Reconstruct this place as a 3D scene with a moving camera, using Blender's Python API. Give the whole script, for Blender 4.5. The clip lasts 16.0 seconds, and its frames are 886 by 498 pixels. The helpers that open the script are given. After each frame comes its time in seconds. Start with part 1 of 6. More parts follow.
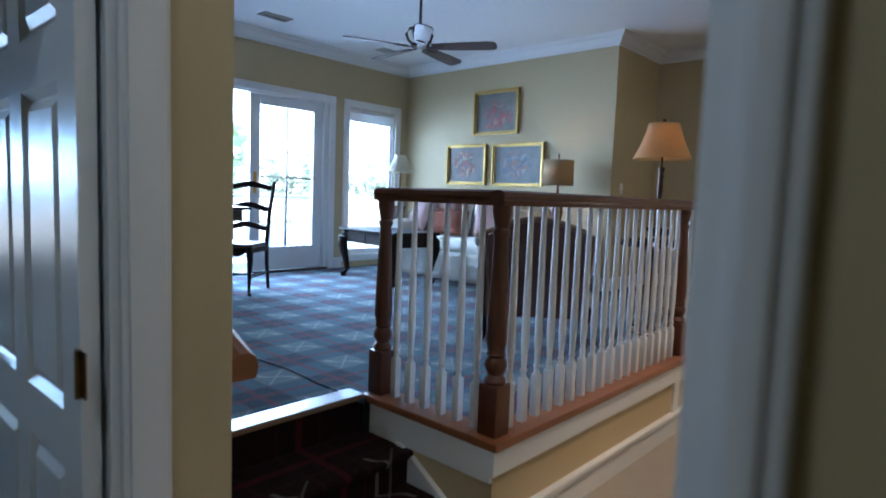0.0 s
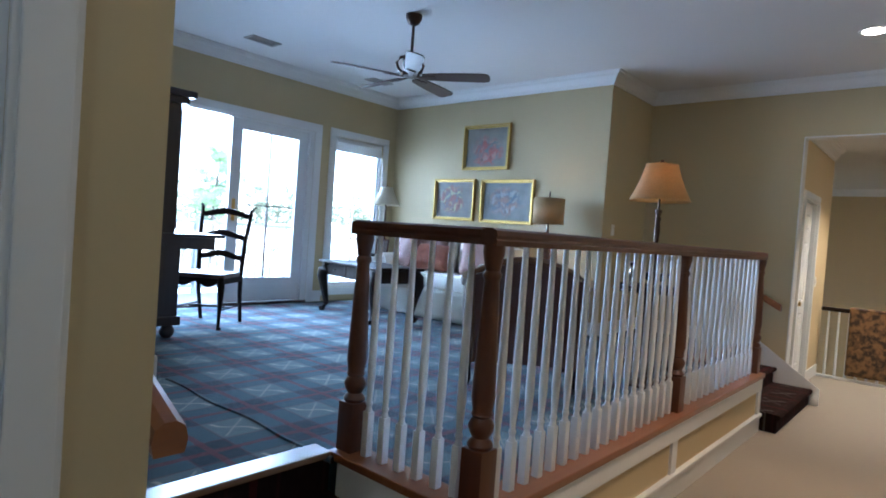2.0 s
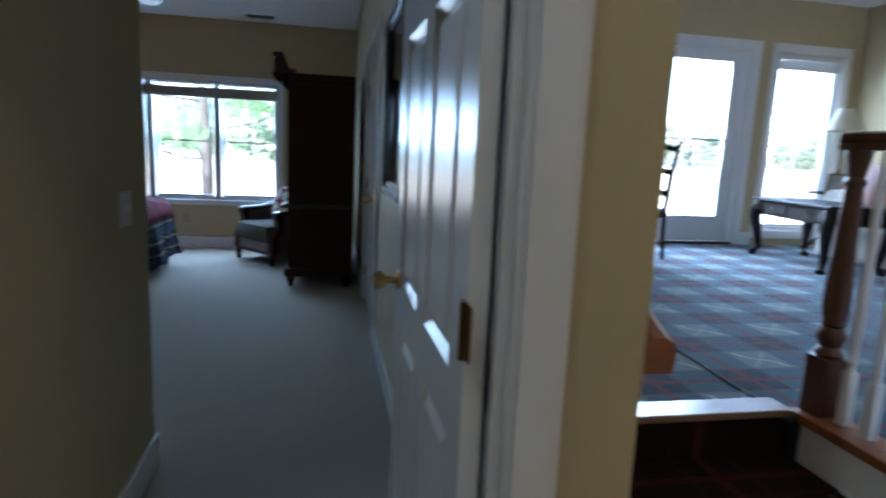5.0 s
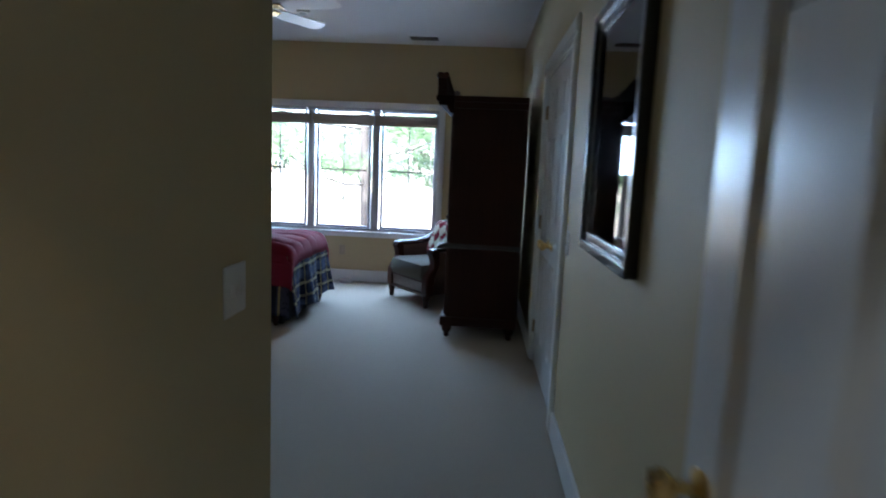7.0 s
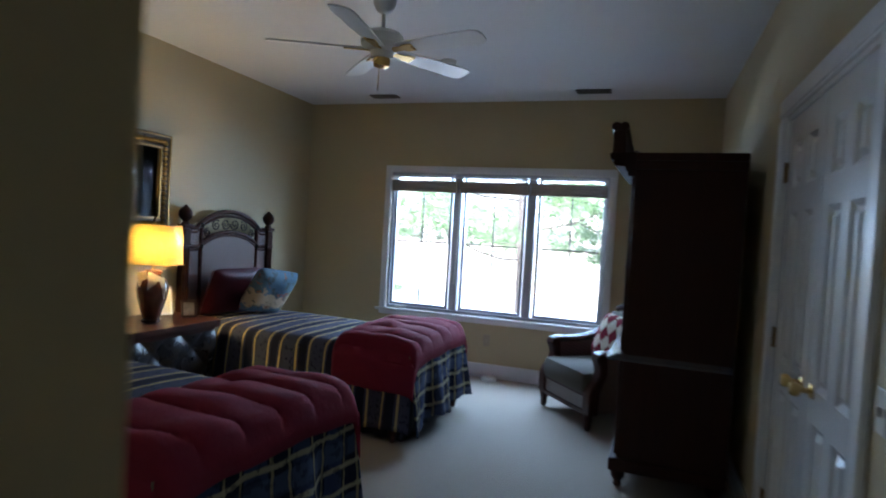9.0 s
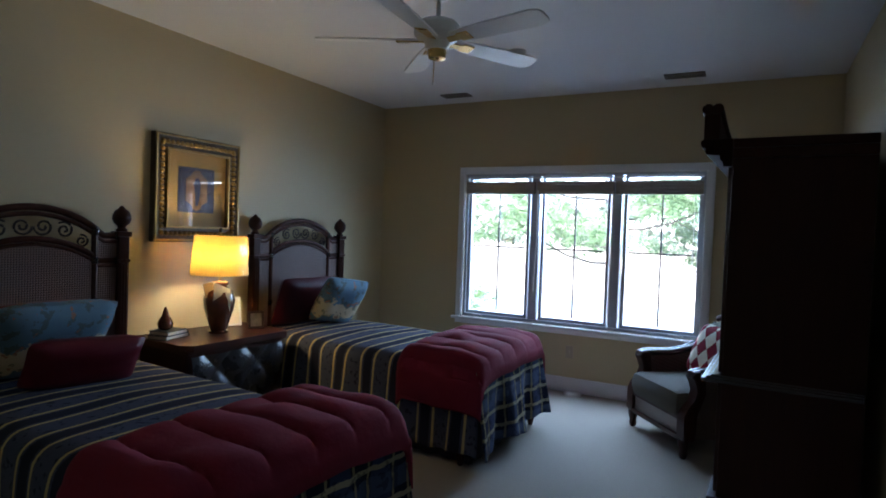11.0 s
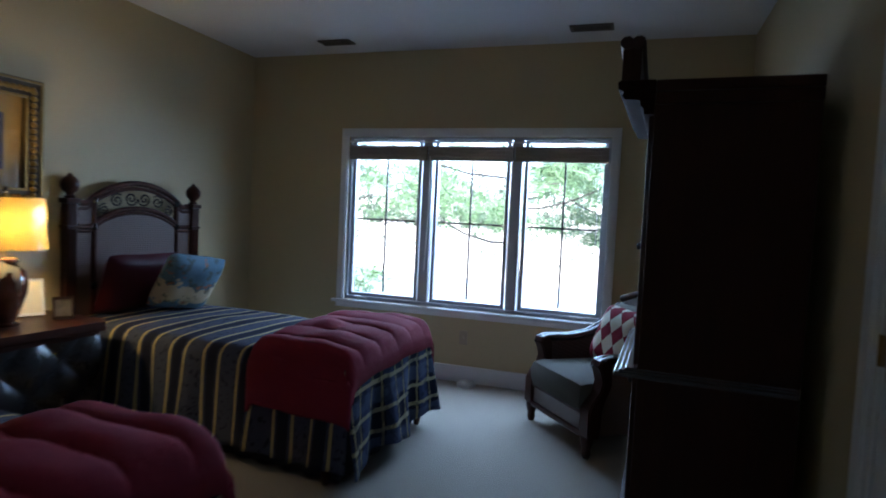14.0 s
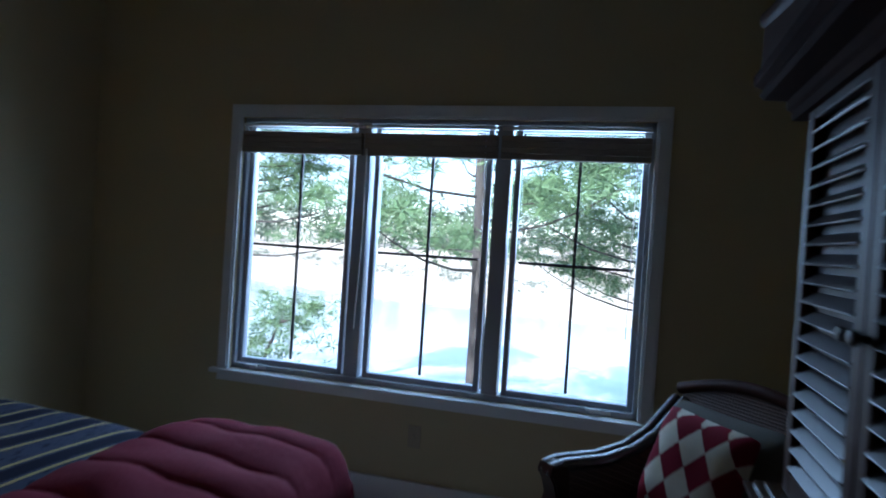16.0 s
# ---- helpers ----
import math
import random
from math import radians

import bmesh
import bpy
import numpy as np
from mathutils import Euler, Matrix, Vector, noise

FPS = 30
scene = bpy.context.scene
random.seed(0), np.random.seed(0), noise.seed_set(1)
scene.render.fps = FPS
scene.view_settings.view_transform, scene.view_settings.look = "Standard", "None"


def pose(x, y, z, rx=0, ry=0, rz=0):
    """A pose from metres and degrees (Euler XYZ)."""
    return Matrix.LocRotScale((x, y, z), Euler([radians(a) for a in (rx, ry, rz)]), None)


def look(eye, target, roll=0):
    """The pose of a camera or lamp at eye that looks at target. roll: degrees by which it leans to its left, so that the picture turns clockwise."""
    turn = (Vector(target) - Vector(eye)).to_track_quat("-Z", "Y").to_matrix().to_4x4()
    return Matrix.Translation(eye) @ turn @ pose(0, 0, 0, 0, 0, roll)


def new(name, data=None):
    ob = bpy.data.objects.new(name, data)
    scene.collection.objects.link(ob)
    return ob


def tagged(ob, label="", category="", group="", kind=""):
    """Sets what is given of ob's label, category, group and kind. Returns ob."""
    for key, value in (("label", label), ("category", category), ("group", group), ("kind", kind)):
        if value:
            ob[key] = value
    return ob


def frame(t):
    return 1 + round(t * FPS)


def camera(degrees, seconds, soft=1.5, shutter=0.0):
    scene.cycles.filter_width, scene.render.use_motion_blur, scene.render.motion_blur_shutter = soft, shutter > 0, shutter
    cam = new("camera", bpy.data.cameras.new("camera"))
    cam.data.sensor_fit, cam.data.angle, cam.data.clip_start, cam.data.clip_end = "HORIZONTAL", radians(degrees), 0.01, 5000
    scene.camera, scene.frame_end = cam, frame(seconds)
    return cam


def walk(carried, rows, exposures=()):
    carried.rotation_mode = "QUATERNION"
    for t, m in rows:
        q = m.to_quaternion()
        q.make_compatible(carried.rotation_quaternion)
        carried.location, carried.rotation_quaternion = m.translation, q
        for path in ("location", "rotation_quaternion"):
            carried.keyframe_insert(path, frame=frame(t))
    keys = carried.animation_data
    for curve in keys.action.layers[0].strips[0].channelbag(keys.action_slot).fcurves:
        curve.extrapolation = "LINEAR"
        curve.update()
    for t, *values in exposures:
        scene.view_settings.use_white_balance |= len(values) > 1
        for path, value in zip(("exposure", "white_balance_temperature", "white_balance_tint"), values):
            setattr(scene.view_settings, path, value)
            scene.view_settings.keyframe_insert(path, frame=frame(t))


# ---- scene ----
cam = camera(73.8, 16.0, soft=1.8, shutter=0.75)
ROWS = [
    (0, -0.723, 0.167, 1.392, 85.04, -2.07, 42.47),
    (0.5, -0.811, 0.261, 1.405, 86.25, -2.66, 42.55),
    (1, -0.832, 0.283, 1.412, 87.14, -3.23, 41.50),
    (1.5, -0.867, 0.327, 1.405, 87.83, -3.69, 40.93),
    (2, -0.896, 0.363, 1.400, 88.45, -4.14, 41.14),
    (2.5, -0.926, 0.394, 1.395, 88.60, -4.57, 41.99),
    (3, -0.966, 0.412, 1.370, 87.65, -4.89, 44.58),
    (3.5, -0.992, 0.385, 1.341, 85.59, -4.89, 50.07),
    (4, -0.997, 0.358, 1.317, 83.51, -4.08, 59.24),
    (4.5, -1.050, 0.332, 1.307, 81.60, -2.97, 70.29),
    (5, -1.106, 0.306, 1.305, 80.68, -2.56, 79.04),
    (7.5, -2.337, 0.118, 1.383, 83.54, -3.10, 96.40),
    (8, -2.711, 0.061, 1.403, 85.01, -3.72, 100.65),
    (8.5, -2.884, 0.076, 1.414, 86.97, -3.31, 105.19),
    (9, -3.112, 0.048, 1.412, 88.45, -3.40, 108.89),
    (9.5, -3.399, 0.052, 1.408, 89.65, -2.80, 112.87),
    (12, -3.464, 0.100, 1.436, 87.38, -2.11, 119.05),
    (12.5, -3.468, 0.080, 1.422, 86.38, -2.00, 118.68),
    (13, -3.588, 0.064, 1.399, 85.99, -2.09, 115.95),
    (13.5, -3.832, 0.015, 1.375, 86.41, -2.50, 111.24),
    (14, -4.155, -0.055, 1.349, 87.01, -2.78, 108.43),
    (14.5, -4.606, -0.175, 1.333, 87.50, -3.43, 107.82),
    (15, -5.072, -0.306, 1.331, 88.13, -3.28, 106.87),
    (15.5, -5.508, -0.410, 1.355, 88.98, -3.69, 105.86),
    (16, -5.880, -0.530, 1.391, 89.31, -3.78, 104.60),
]
EXPOSURES = [(0.0, 3.2, 4850, 9), (1.5, 3.23, 5000, 9), (3.0, 3.2, 5000, 9), (5.0, 3.26, 5250, 10), (7.5, 3.5, 5600, 14), (9.5, 3.25, 5600, 15), (12.0, 2.82, 5500, 16), (14.0, 2.74, 5400, 14), (15.0, 2.38, 5300, 12), (16.0, 1.62, 5200, 11)]
walk(cam, [(t, pose(x, y, z, a, b, c)) for t, x, y, z, a, b, c in ROWS], EXPOSURES)

# ---- world, sun, window light, lamps ----
world = bpy.data.worlds.new("sky_world")
scene.world = world
world.use_nodes = True
sky = world.node_tree.nodes.new("ShaderNodeTexSky")
sky.sky_type, sky.sun_disc = "NISHITA", False
sky.sun_elevation, sky.sun_rotation = radians(38), radians(110)
world.node_tree.links.new(sky.outputs[0], world.node_tree.nodes["Background"].inputs[0])
world.node_tree.nodes["Background"].inputs[1].default_value = 0.15


def lamp(name, kind, m, energy, colour, **more):
    d = bpy.data.lights.new(name, kind)
    d.energy, d.color = energy, colour
    ob = new(name, d)
    ob.matrix_world = m
    if kind == "AREA":
        d.shape, d.size, d.size_y = "RECTANGLE", more["size"], more["size_y"]
        d.spread = radians(more.get("spread", 180))
    if kind == "SUN":
        d.angle = radians(more["angle"])
    if kind in ("POINT", "SPOT"):
        d.shadow_soft_size = more.get("radius", 0.05)
    if kind == "SPOT":
        d.spot_size, d.spot_blend = radians(more["cone"]), 0.6
    return ob


lamp("sun", "SUN", look((20, -8, 17), (0, 0, 0)), 5.0, (1.0, 0.95, 0.88), angle=0.5)
DAY = (0.72, 0.85, 1.0)
lamp("bedroom_window_daylight", "AREA", look((-9.45, -1.395, 2.05), (-6.2, -1.395, 0.25)), 33, (0.56, 0.77, 1.0), size=2.6, size_y=1.5)
lamp("french_door_daylight", "AREA", look((-7.42, 3.6, 2.25), (-4.6, 3.6, 0.45)), 46, DAY, size=2.4, size_y=1.9, spread=135)
lamp("tall_window_daylight", "AREA", look((-7.35, 5.37, 2.15), (-4.5, 5.1, 0.45)), 12, DAY, size=0.9, size_y=1.8)
WARM = (1.0, 0.66, 0.32)
lamp("bedside_bulb", "POINT", pose(-6.335, -3.16, 1.21), 2.4, (1.0, 0.72, 0.32), radius=0.04)
lamp("floor_lamp_bulb", "POINT", pose(-2.46, 4.38, 1.84), 0.25, WARM, radius=0.04)
lamp("console_lamp_bulb", "POINT", pose(-4.10, 5.66, 1.70), 0.55, WARM, radius=0.04)
# hall downlights at y 3.4 and 1.6 are assumed, added to light the hall
for px, py, top, watts in ((-1.49, 5.82, 3.13, 16), (-1.0, 3.4, 3.13, 18), (-0.9, 1.6, 3.13, 5), (-1.0, 8.3, 2.71, 31)):
    lamp("downlight_bulb", "SPOT", look((px, py, top), (px, py, 0)), watts, (1.0, 0.60, 0.30) if watts < 30 else (1.0, 0.76, 0.50), cone=66 if watts < 30 else 120, radius=0.06)
# added spot that brightens the vestibule; no fixture is known there
lamp("vestibule_bulb", "SPOT", look((-1.2, -0.55, 3.13), (-1.2, -0.45, 0)), 3.2, (0.95, 0.98, 0.93), cone=150, radius=0.08)

# ---- materials ----


class Nodes:
    """A short way to write shader arithmetic."""

    def __init__(self, name, rough=0.6, metal=0.0):
        self.mat = bpy.data.materials.new(name)
        self.mat.use_nodes = True
        self.t = self.mat.node_tree
        self.b = self.t.nodes["Principled BSDF"]
        self.b.inputs["Roughness"].default_value = rough
        self.b.inputs["Metallic"].default_value = metal

    def node(self, kind, **sets):
        n = self.t.nodes.new(kind)
        for k, v in sets.items():
            n.inputs[k.replace("_", " ")].default_value = v
        return n

    def link(self, a, b):
        self.t.links.new(a, b)

    def m(self, op, a, b=0.0, c=0.0):
        n = self.t.nodes.new("ShaderNodeMath")
        n.operation = op
        for i, v in enumerate((a, b, c)):
            if isinstance(v, (int, float)):
                n.inputs[i].default_value = v
            else:
                self.link(v, n.inputs[i])
        return n.outputs[0]

    def mix(self, f, a, b):
        n = self.t.nodes.new("ShaderNodeMix")
        n.data_type = "RGBA"
        for i, v in ((0, f), (6, a), (7, b)):
            if isinstance(v, (int, float)):
                n.inputs[i].default_value = v
            elif isinstance(v, tuple):
                n.inputs[i].default_value = (*v, 1)
            else:
                self.link(v, n.inputs[i])
        return n.outputs[2]

    def place(self, space="Object", scale=(1, 1, 1), turn=(0, 0, 0)):
        if space == "World":
            s = self.t.nodes.new("ShaderNodeNewGeometry").outputs["Position"]
        else:
            s = self.t.nodes.new("ShaderNodeTexCoord").outputs[space]
        n = self.t.nodes.new("ShaderNodeMapping")
        n.inputs["Scale"].default_value, n.inputs["Rotation"].default_value = scale, turn
        self.link(s, n.inputs[0])
        return n.outputs[0]

    def noise(self, vec, scale, detail=4.0, rough=0.55):
        n = self.node("ShaderNodeTexNoise", Scale=scale, Detail=detail, Roughness=rough)
        self.link(vec, n.inputs["Vector"])
        return n.outputs["Fac"]

    def xyz(self, vec):
        n = self.t.nodes.new("ShaderNodeSeparateXYZ")
        self.link(vec, n.inputs[0])
        return n.outputs

    def bump(self, h, strength=0.2, dist=0.01):
        n = self.node("ShaderNodeBump", Strength=strength, Distance=dist)
        self.link(h, n.inputs["Height"])
        self.link(n.outputs[0], self.b.inputs["Normal"])

    def colour(self, c):
        if isinstance(c, tuple):
            self.b.inputs["Base Color"].default_value = (*c, 1)
        else:
            self.link(c, self.b.inputs["Base Color"])
        return self


def shade(c, k):
    return tuple(min(1.0, v * k) for v in c)


def plain(name, c, rough=0.6, metal=0.0, vary=0.12, fine=40.0, coarse=2.5, bump=0.08, dist=0.002, space="Object", coat=0.0, patch=0.12):
    n = Nodes(name, rough, metal)
    v = n.place(space)
    f = n.m("ADD", n.m("MULTIPLY", n.noise(v, coarse), 0.6), n.m("MULTIPLY", n.noise(v, fine), 0.4))
    n.colour(n.mix(f, shade(c, 1 - 1.6 * vary), shade(c, 1 + 1.6 * vary)))
    n.bump(n.noise(v, fine * 4, 3.0), bump, dist)
    r = n.m("ADD", rough - patch / 2, n.m("MULTIPLY", n.noise(v, coarse * 4), patch))
    n.link(r, n.b.inputs["Roughness"])
    n.b.inputs["Coat Weight"].default_value = coat
    return n.mat


def wood(name, dark, light, grain=(22, 22, 1.6), rough=0.38, coat=0.25):
    n = Nodes(name, rough)
    v = n.place("Object", grain)
    f = n.noise(v, 1.6, 6.0, 0.65)
    g = n.noise(n.place("Object"), 3.0)
    c = n.mix(f, dark, light)
    n.colour(n.mix(n.m("MULTIPLY", g, 0.35), c, shade(dark, 0.7)))
    n.bump(f, 0.06, 0.002)
    n.b.inputs["Coat Weight"].default_value = coat
    n.b.inputs["Coat Roughness"].default_value = 0.2
    return n.mat


WALL = plain("painted_wall_tan", (0.485, 0.402, 0.233), 0.62, vary=0.03, fine=90, coarse=0.8, bump=0.12, dist=0.001, space="World")
WALL_HALL = plain("painted_wall_gold", (0.56, 0.44, 0.25), 0.62, vary=0.03, fine=90, coarse=0.8, bump=0.12, dist=0.001, space="World")
CEIL = plain("ceiling_white", (0.70, 0.70, 0.70), 0.8, vary=0.02, fine=60, coarse=0.7, bump=0.2, dist=0.002, space="World")
TRIM = plain("trim_white_paint", (0.74, 0.75, 0.76), 0.32, vary=0.02, fine=30, bump=0.03, coat=0.15)
DOORW = plain("door_white_semigloss", (0.70, 0.71, 0.72), 0.27, vary=0.02, fine=14, bump=0.01, patch=0.015)
CHERRY = wood("cherry_stained_oak", (0.036, 0.010, 0.004), (0.155, 0.046, 0.016))
OAKSILL = wood("oak_sill", (0.17, 0.055, 0.018), (0.36, 0.145, 0.055), grain=(10, 1.5, 10), rough=0.3)
NOSING = wood("worn_oak_nosing", (0.16, 0.085, 0.045), (0.34, 0.22, 0.13), grain=(12, 1.2, 12), rough=0.32, coat=0.25)
DARKWOOD = wood("black_stained_wood", (0.009, 0.006, 0.005), (0.024, 0.014, 0.011), rough=0.5, coat=0.0)
MAHOG = wood("dark_mahogany", (0.026, 0.008, 0.005), (0.070, 0.022, 0.012), rough=0.38, coat=0.15)
ARMOIRE = wood("armoire_walnut", (0.020, 0.0060, 0.003), (0.055, 0.016, 0.007), rough=0.55, coat=0.0)
LOUVRE = wood("satin_dark_louvre", (0.014, 0.006, 0.004), (0.040, 0.014, 0.008), rough=0.42, coat=0.2)
GLOSSWOOD = wood("polished_dark_molding", (0.014, 0.006, 0.004), (0.036, 0.013, 0.008), rough=0.25, coat=0.9)
CROWNW = wood("dull_walnut_cornice", (0.014, 0.006, 0.004), (0.036, 0.013, 0.008), rough=0.85, coat=0.0)
CROWNW.node_tree.nodes["Principled BSDF"].inputs["Specular IOR Level"].default_value = 0.04
for m in (ARMOIRE, DARKWOOD, MAHOG):
    m.node_tree.nodes["Principled BSDF"].inputs["Specular IOR Level"].default_value = 0.16
BRASS = plain("aged_brass", (0.62, 0.43, 0.16), 0.28, 1.0, vary=0.1, fine=60)
GOLD = plain("gilded_frame", (0.50, 0.35, 0.11), 0.36, 1.0, vary=0.3, fine=80, bump=0.3)
HINGE = plain("tarnished_brass", (0.26, 0.16, 0.065), 0.35, 1.0, vary=0.2)
BRONZE = plain("oiled_bronze", (0.07, 0.045, 0.035), 0.38, 0.8, vary=0.2)
PEWTER = plain("polished_pewter", (0.55, 0.55, 0.56), 0.18, 1.0, vary=0.1)
IRON = plain("wrought_iron", (0.035, 0.028, 0.024), 0.5, 0.6, vary=0.2)
WHITEM = plain("white_enamel", (0.72, 0.71, 0.68), 0.3, vary=0.03)
VENT = plain("vent_grey", (0.36, 0.35, 0.34), 0.5)
PLASTIC = plain("white_plastic", (0.72, 0.71, 0.68), 0.4, vary=0.02)
CREAM = plain("cream_upholstery", (0.72, 0.70, 0.62), 0.85, vary=0.06, fine=120, bump=0.3, dist=0.002)
ROSE = plain("dusty_rose_velvet", (0.34, 0.22, 0.20), 0.8, vary=0.12, fine=90, bump=0.3)
RUST = plain("rust_fur", (0.19, 0.06, 0.03), 0.95, vary=0.35, fine=25, coarse=14, bump=0.9, dist=0.02)
LEATHER = plain("oxblood_leather", (0.055, 0.018, 0.013), 0.42, vary=0.2, fine=60, bump=0.2)
BLACKLEATHER = plain("black_tufted_leather", (0.022, 0.019, 0.018), 0.28, vary=0.2, fine=50, bump=0.15, coat=0.2)
GREYCUSH = plain("taupe_seat_fabric", (0.085, 0.074, 0.056), 0.9, vary=0.1, fine=150, bump=0.4)
BURG = plain("burgundy_comforter", (0.20, 0.017, 0.036), 0.9, vary=0.12, fine=4, bump=0.3, dist=0.012)
BURGP = plain("burgundy_sham", (0.050, 0.005, 0.009), 0.45, vary=0.15, fine=70, bump=0.15)
# burgundy of the lumbar pillow, lamplight put in as a brighter red
WINE_LIT = plain("wine_silk", (0.105, 0.008, 0.016), 0.42, vary=0.15, fine=70, bump=0.15)
REDP = plain("deep_red_sham", (0.14, 0.008, 0.009), 0.6, vary=0.15, fine=70, bump=0.2)
RUFFLE = plain("black_ruffle_cloth", (0.012, 0.012, 0.018), 0.9, vary=0.15, fine=90, bump=0.2)
ALMOND = plain("almond_plastic", (0.40, 0.33, 0.23), 0.45, vary=0.03)
DUCT = plain("brown_enamel", (0.10, 0.080, 0.062), 0.5)
PAPER = plain("cream_paper", (0.70, 0.64, 0.50), 0.8, vary=0.03)
MATT = plain("gold_mat_board", (0.34, 0.225, 0.08), 0.7, vary=0.12, fine=60, coarse=9)
NAVY = plain("navy_print", (0.035, 0.045, 0.10), 0.6, vary=0.3, fine=30)
COPPER = plain("copper_figure_print", (0.20, 0.12, 0.065), 0.55, vary=0.6, fine=40, coarse=11)
BOOK = plain("black_book_cloth", (0.03, 0.03, 0.03), 0.5, vary=0.2)
PHOTO = plain("photo_print", (0.16, 0.14, 0.12), 0.4, vary=0.6, coarse=18)
BLIND = plain("roman_blind_taupe", (0.33, 0.28, 0.225), 0.85, vary=0.06, fine=120, bump=0.3)
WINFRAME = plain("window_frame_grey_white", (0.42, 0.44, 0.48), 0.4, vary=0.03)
BALCONY = plain("balcony_boards", (0.40, 0.37, 0.33), 0.7, vary=0.15)


def pile_carpet():
    n = Nodes("beige_cut_pile_carpet", 0.95)
    v = n.place("World")
    c = n.mix(n.noise(v, 260, 2.0), (0.27, 0.235, 0.185), (0.47, 0.42, 0.345))
    n.colour(n.mix(n.m("MULTIPLY", n.noise(v, 3.2, 5.0), 0.5), c, (0.33, 0.29, 0.235)))
    n.bump(n.noise(v, 420, 2.0), 0.7, 0.006)
    n.b.inputs["Sheen Weight"].default_value = 0.25
    return n.mat


def plaid_carpet(name="navy_plaid_carpet", shaded=False):
    n = Nodes(name, 0.95)
    v = n.place("World")
    s = n.xyz(v)
    u = n.m("MULTIPLY", n.m("ADD", s[0], 2.885), 1 / 0.435)
    w = n.m("MULTIPLY", n.m("ADD", s[1], -1.79), 1 / 0.435)
    fu = n.m("SUBTRACT", n.m("FRACT", n.m("ADD", u, 0.5)), 0.5)
    fw = n.m("SUBTRACT", n.m("FRACT", n.m("ADD", w, 0.5)), 0.5)
    au, aw = n.m("ABSOLUTE", fu), n.m("ABSOLUTE", fw)
    band_u = n.m("LESS_THAN", au, 0.25)
    band_w = n.m("LESS_THAN", aw, 0.25)
    both = n.m("MULTIPLY", band_u, band_w)
    none = n.m("MULTIPLY", n.m("SUBTRACT", 1.0, band_u), n.m("SUBTRACT", 1.0, band_w))
    grain = n.noise(v, 180, 2.0)
    base = n.mix(grain, (0.020, 0.052, 0.074), (0.062, 0.120, 0.148))
    base = n.mix(both, base, n.mix(grain, (0.066, 0.100, 0.112), (0.165, 0.215, 0.225)))
    base = n.mix(none, base, n.mix(grain, (0.007, 0.016, 0.026), (0.019, 0.038, 0.057)))
    # copy for the steps: near-black maroon base, shade put into the colour
    if shaded:
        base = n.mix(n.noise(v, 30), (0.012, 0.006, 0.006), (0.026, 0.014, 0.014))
    wob = n.m("MULTIPLY", n.m("SUBTRACT", n.noise(v, 20), 0.5), 0.05)
    red = n.m("MAXIMUM", n.m("GREATER_THAN", n.m("ADD", au, wob), 0.462), n.m("GREATER_THAN", n.m("ADD", aw, wob), 0.462))
    red2 = n.m("MAXIMUM", n.m("LESS_THAN", n.m("ABSOLUTE", n.m("SUBTRACT", au, 0.25)), 0.018), n.m("LESS_THAN", n.m("ABSOLUTE", n.m("SUBTRACT", aw, 0.25)), 0.018))
    base = n.mix(n.m("MULTIPLY", red2, 0.12 if shaded else 0.32), base, (0.11, 0.026, 0.030))
    base = n.mix(n.m("MULTIPLY", red, 0.25 if shaded else 0.6), base, (0.15, 0.020, 0.025))
    inside = n.m("MULTIPLY", n.m("LESS_THAN", au, 0.20), n.m("LESS_THAN", aw, 0.20))
    curl = n.m("MULTIPLY", n.m("SINE", n.m("MULTIPLY", fu, 22.0)), 0.035)
    d1 = n.m("LESS_THAN", n.m("ABSOLUTE", n.m("ADD", n.m("SUBTRACT", fu, fw), curl)), 0.022)
    d2 = n.m("LESS_THAN", n.m("ABSOLUTE", n.m("ADD", n.m("SUBTRACT", n.m("ADD", fu, fw), curl), curl)), 0.018)
    motif = n.m("MULTIPLY", inside, n.m("MAXIMUM", d1, n.m("MULTIPLY", d2, 0.55)))
    if shaded:
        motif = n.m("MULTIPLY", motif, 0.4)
    n.colour(n.mix(n.m("MULTIPLY", motif, n.m("MULTIPLY", grain, 1.6)), base, (0.40, 0.38, 0.31)))
    n.bump(n.noise(v, 380, 2.0), 0.6, 0.005)
    n.b.inputs["Sheen Weight"].default_value = 0.0 if shaded else 0.15
    n.b.inputs["Sheen Roughness"].default_value = 0.45
    return n.mat


def stripe_fabric():
    n = Nodes("striped_bedspread", 0.8)
    v = n.place("Object")
    s = n.xyz(v)
    wob = n.m("MULTIPLY", n.m("SUBTRACT", n.noise(v, 3.0), 0.5), 0.02)
    f = n.m("FRACT", n.m("MULTIPLY", n.m("ADD", s[1], wob), 1 / 0.25))
    d = n.m("ABSOLUTE", n.m("SUBTRACT", f, 0.5))
    paisley = n.noise(v, 34, 2.0)
    base = n.mix(n.m("GREATER_THAN", paisley, 0.60), (0.070, 0.075, 0.110), (0.028, 0.031, 0.052))
    base = n.mix(n.m("GREATER_THAN", d, 0.36), base, (0.020, 0.021, 0.036))
    base = n.mix(n.m("LESS_THAN", n.m("ABSOLUTE", n.m("SUBTRACT", d, 0.27)), 0.032), base, (0.50, 0.39, 0.17))
    n.colour(base)
    n.bump(n.noise(v, 220, 2.0), 0.25, 0.002)
    return n.mat


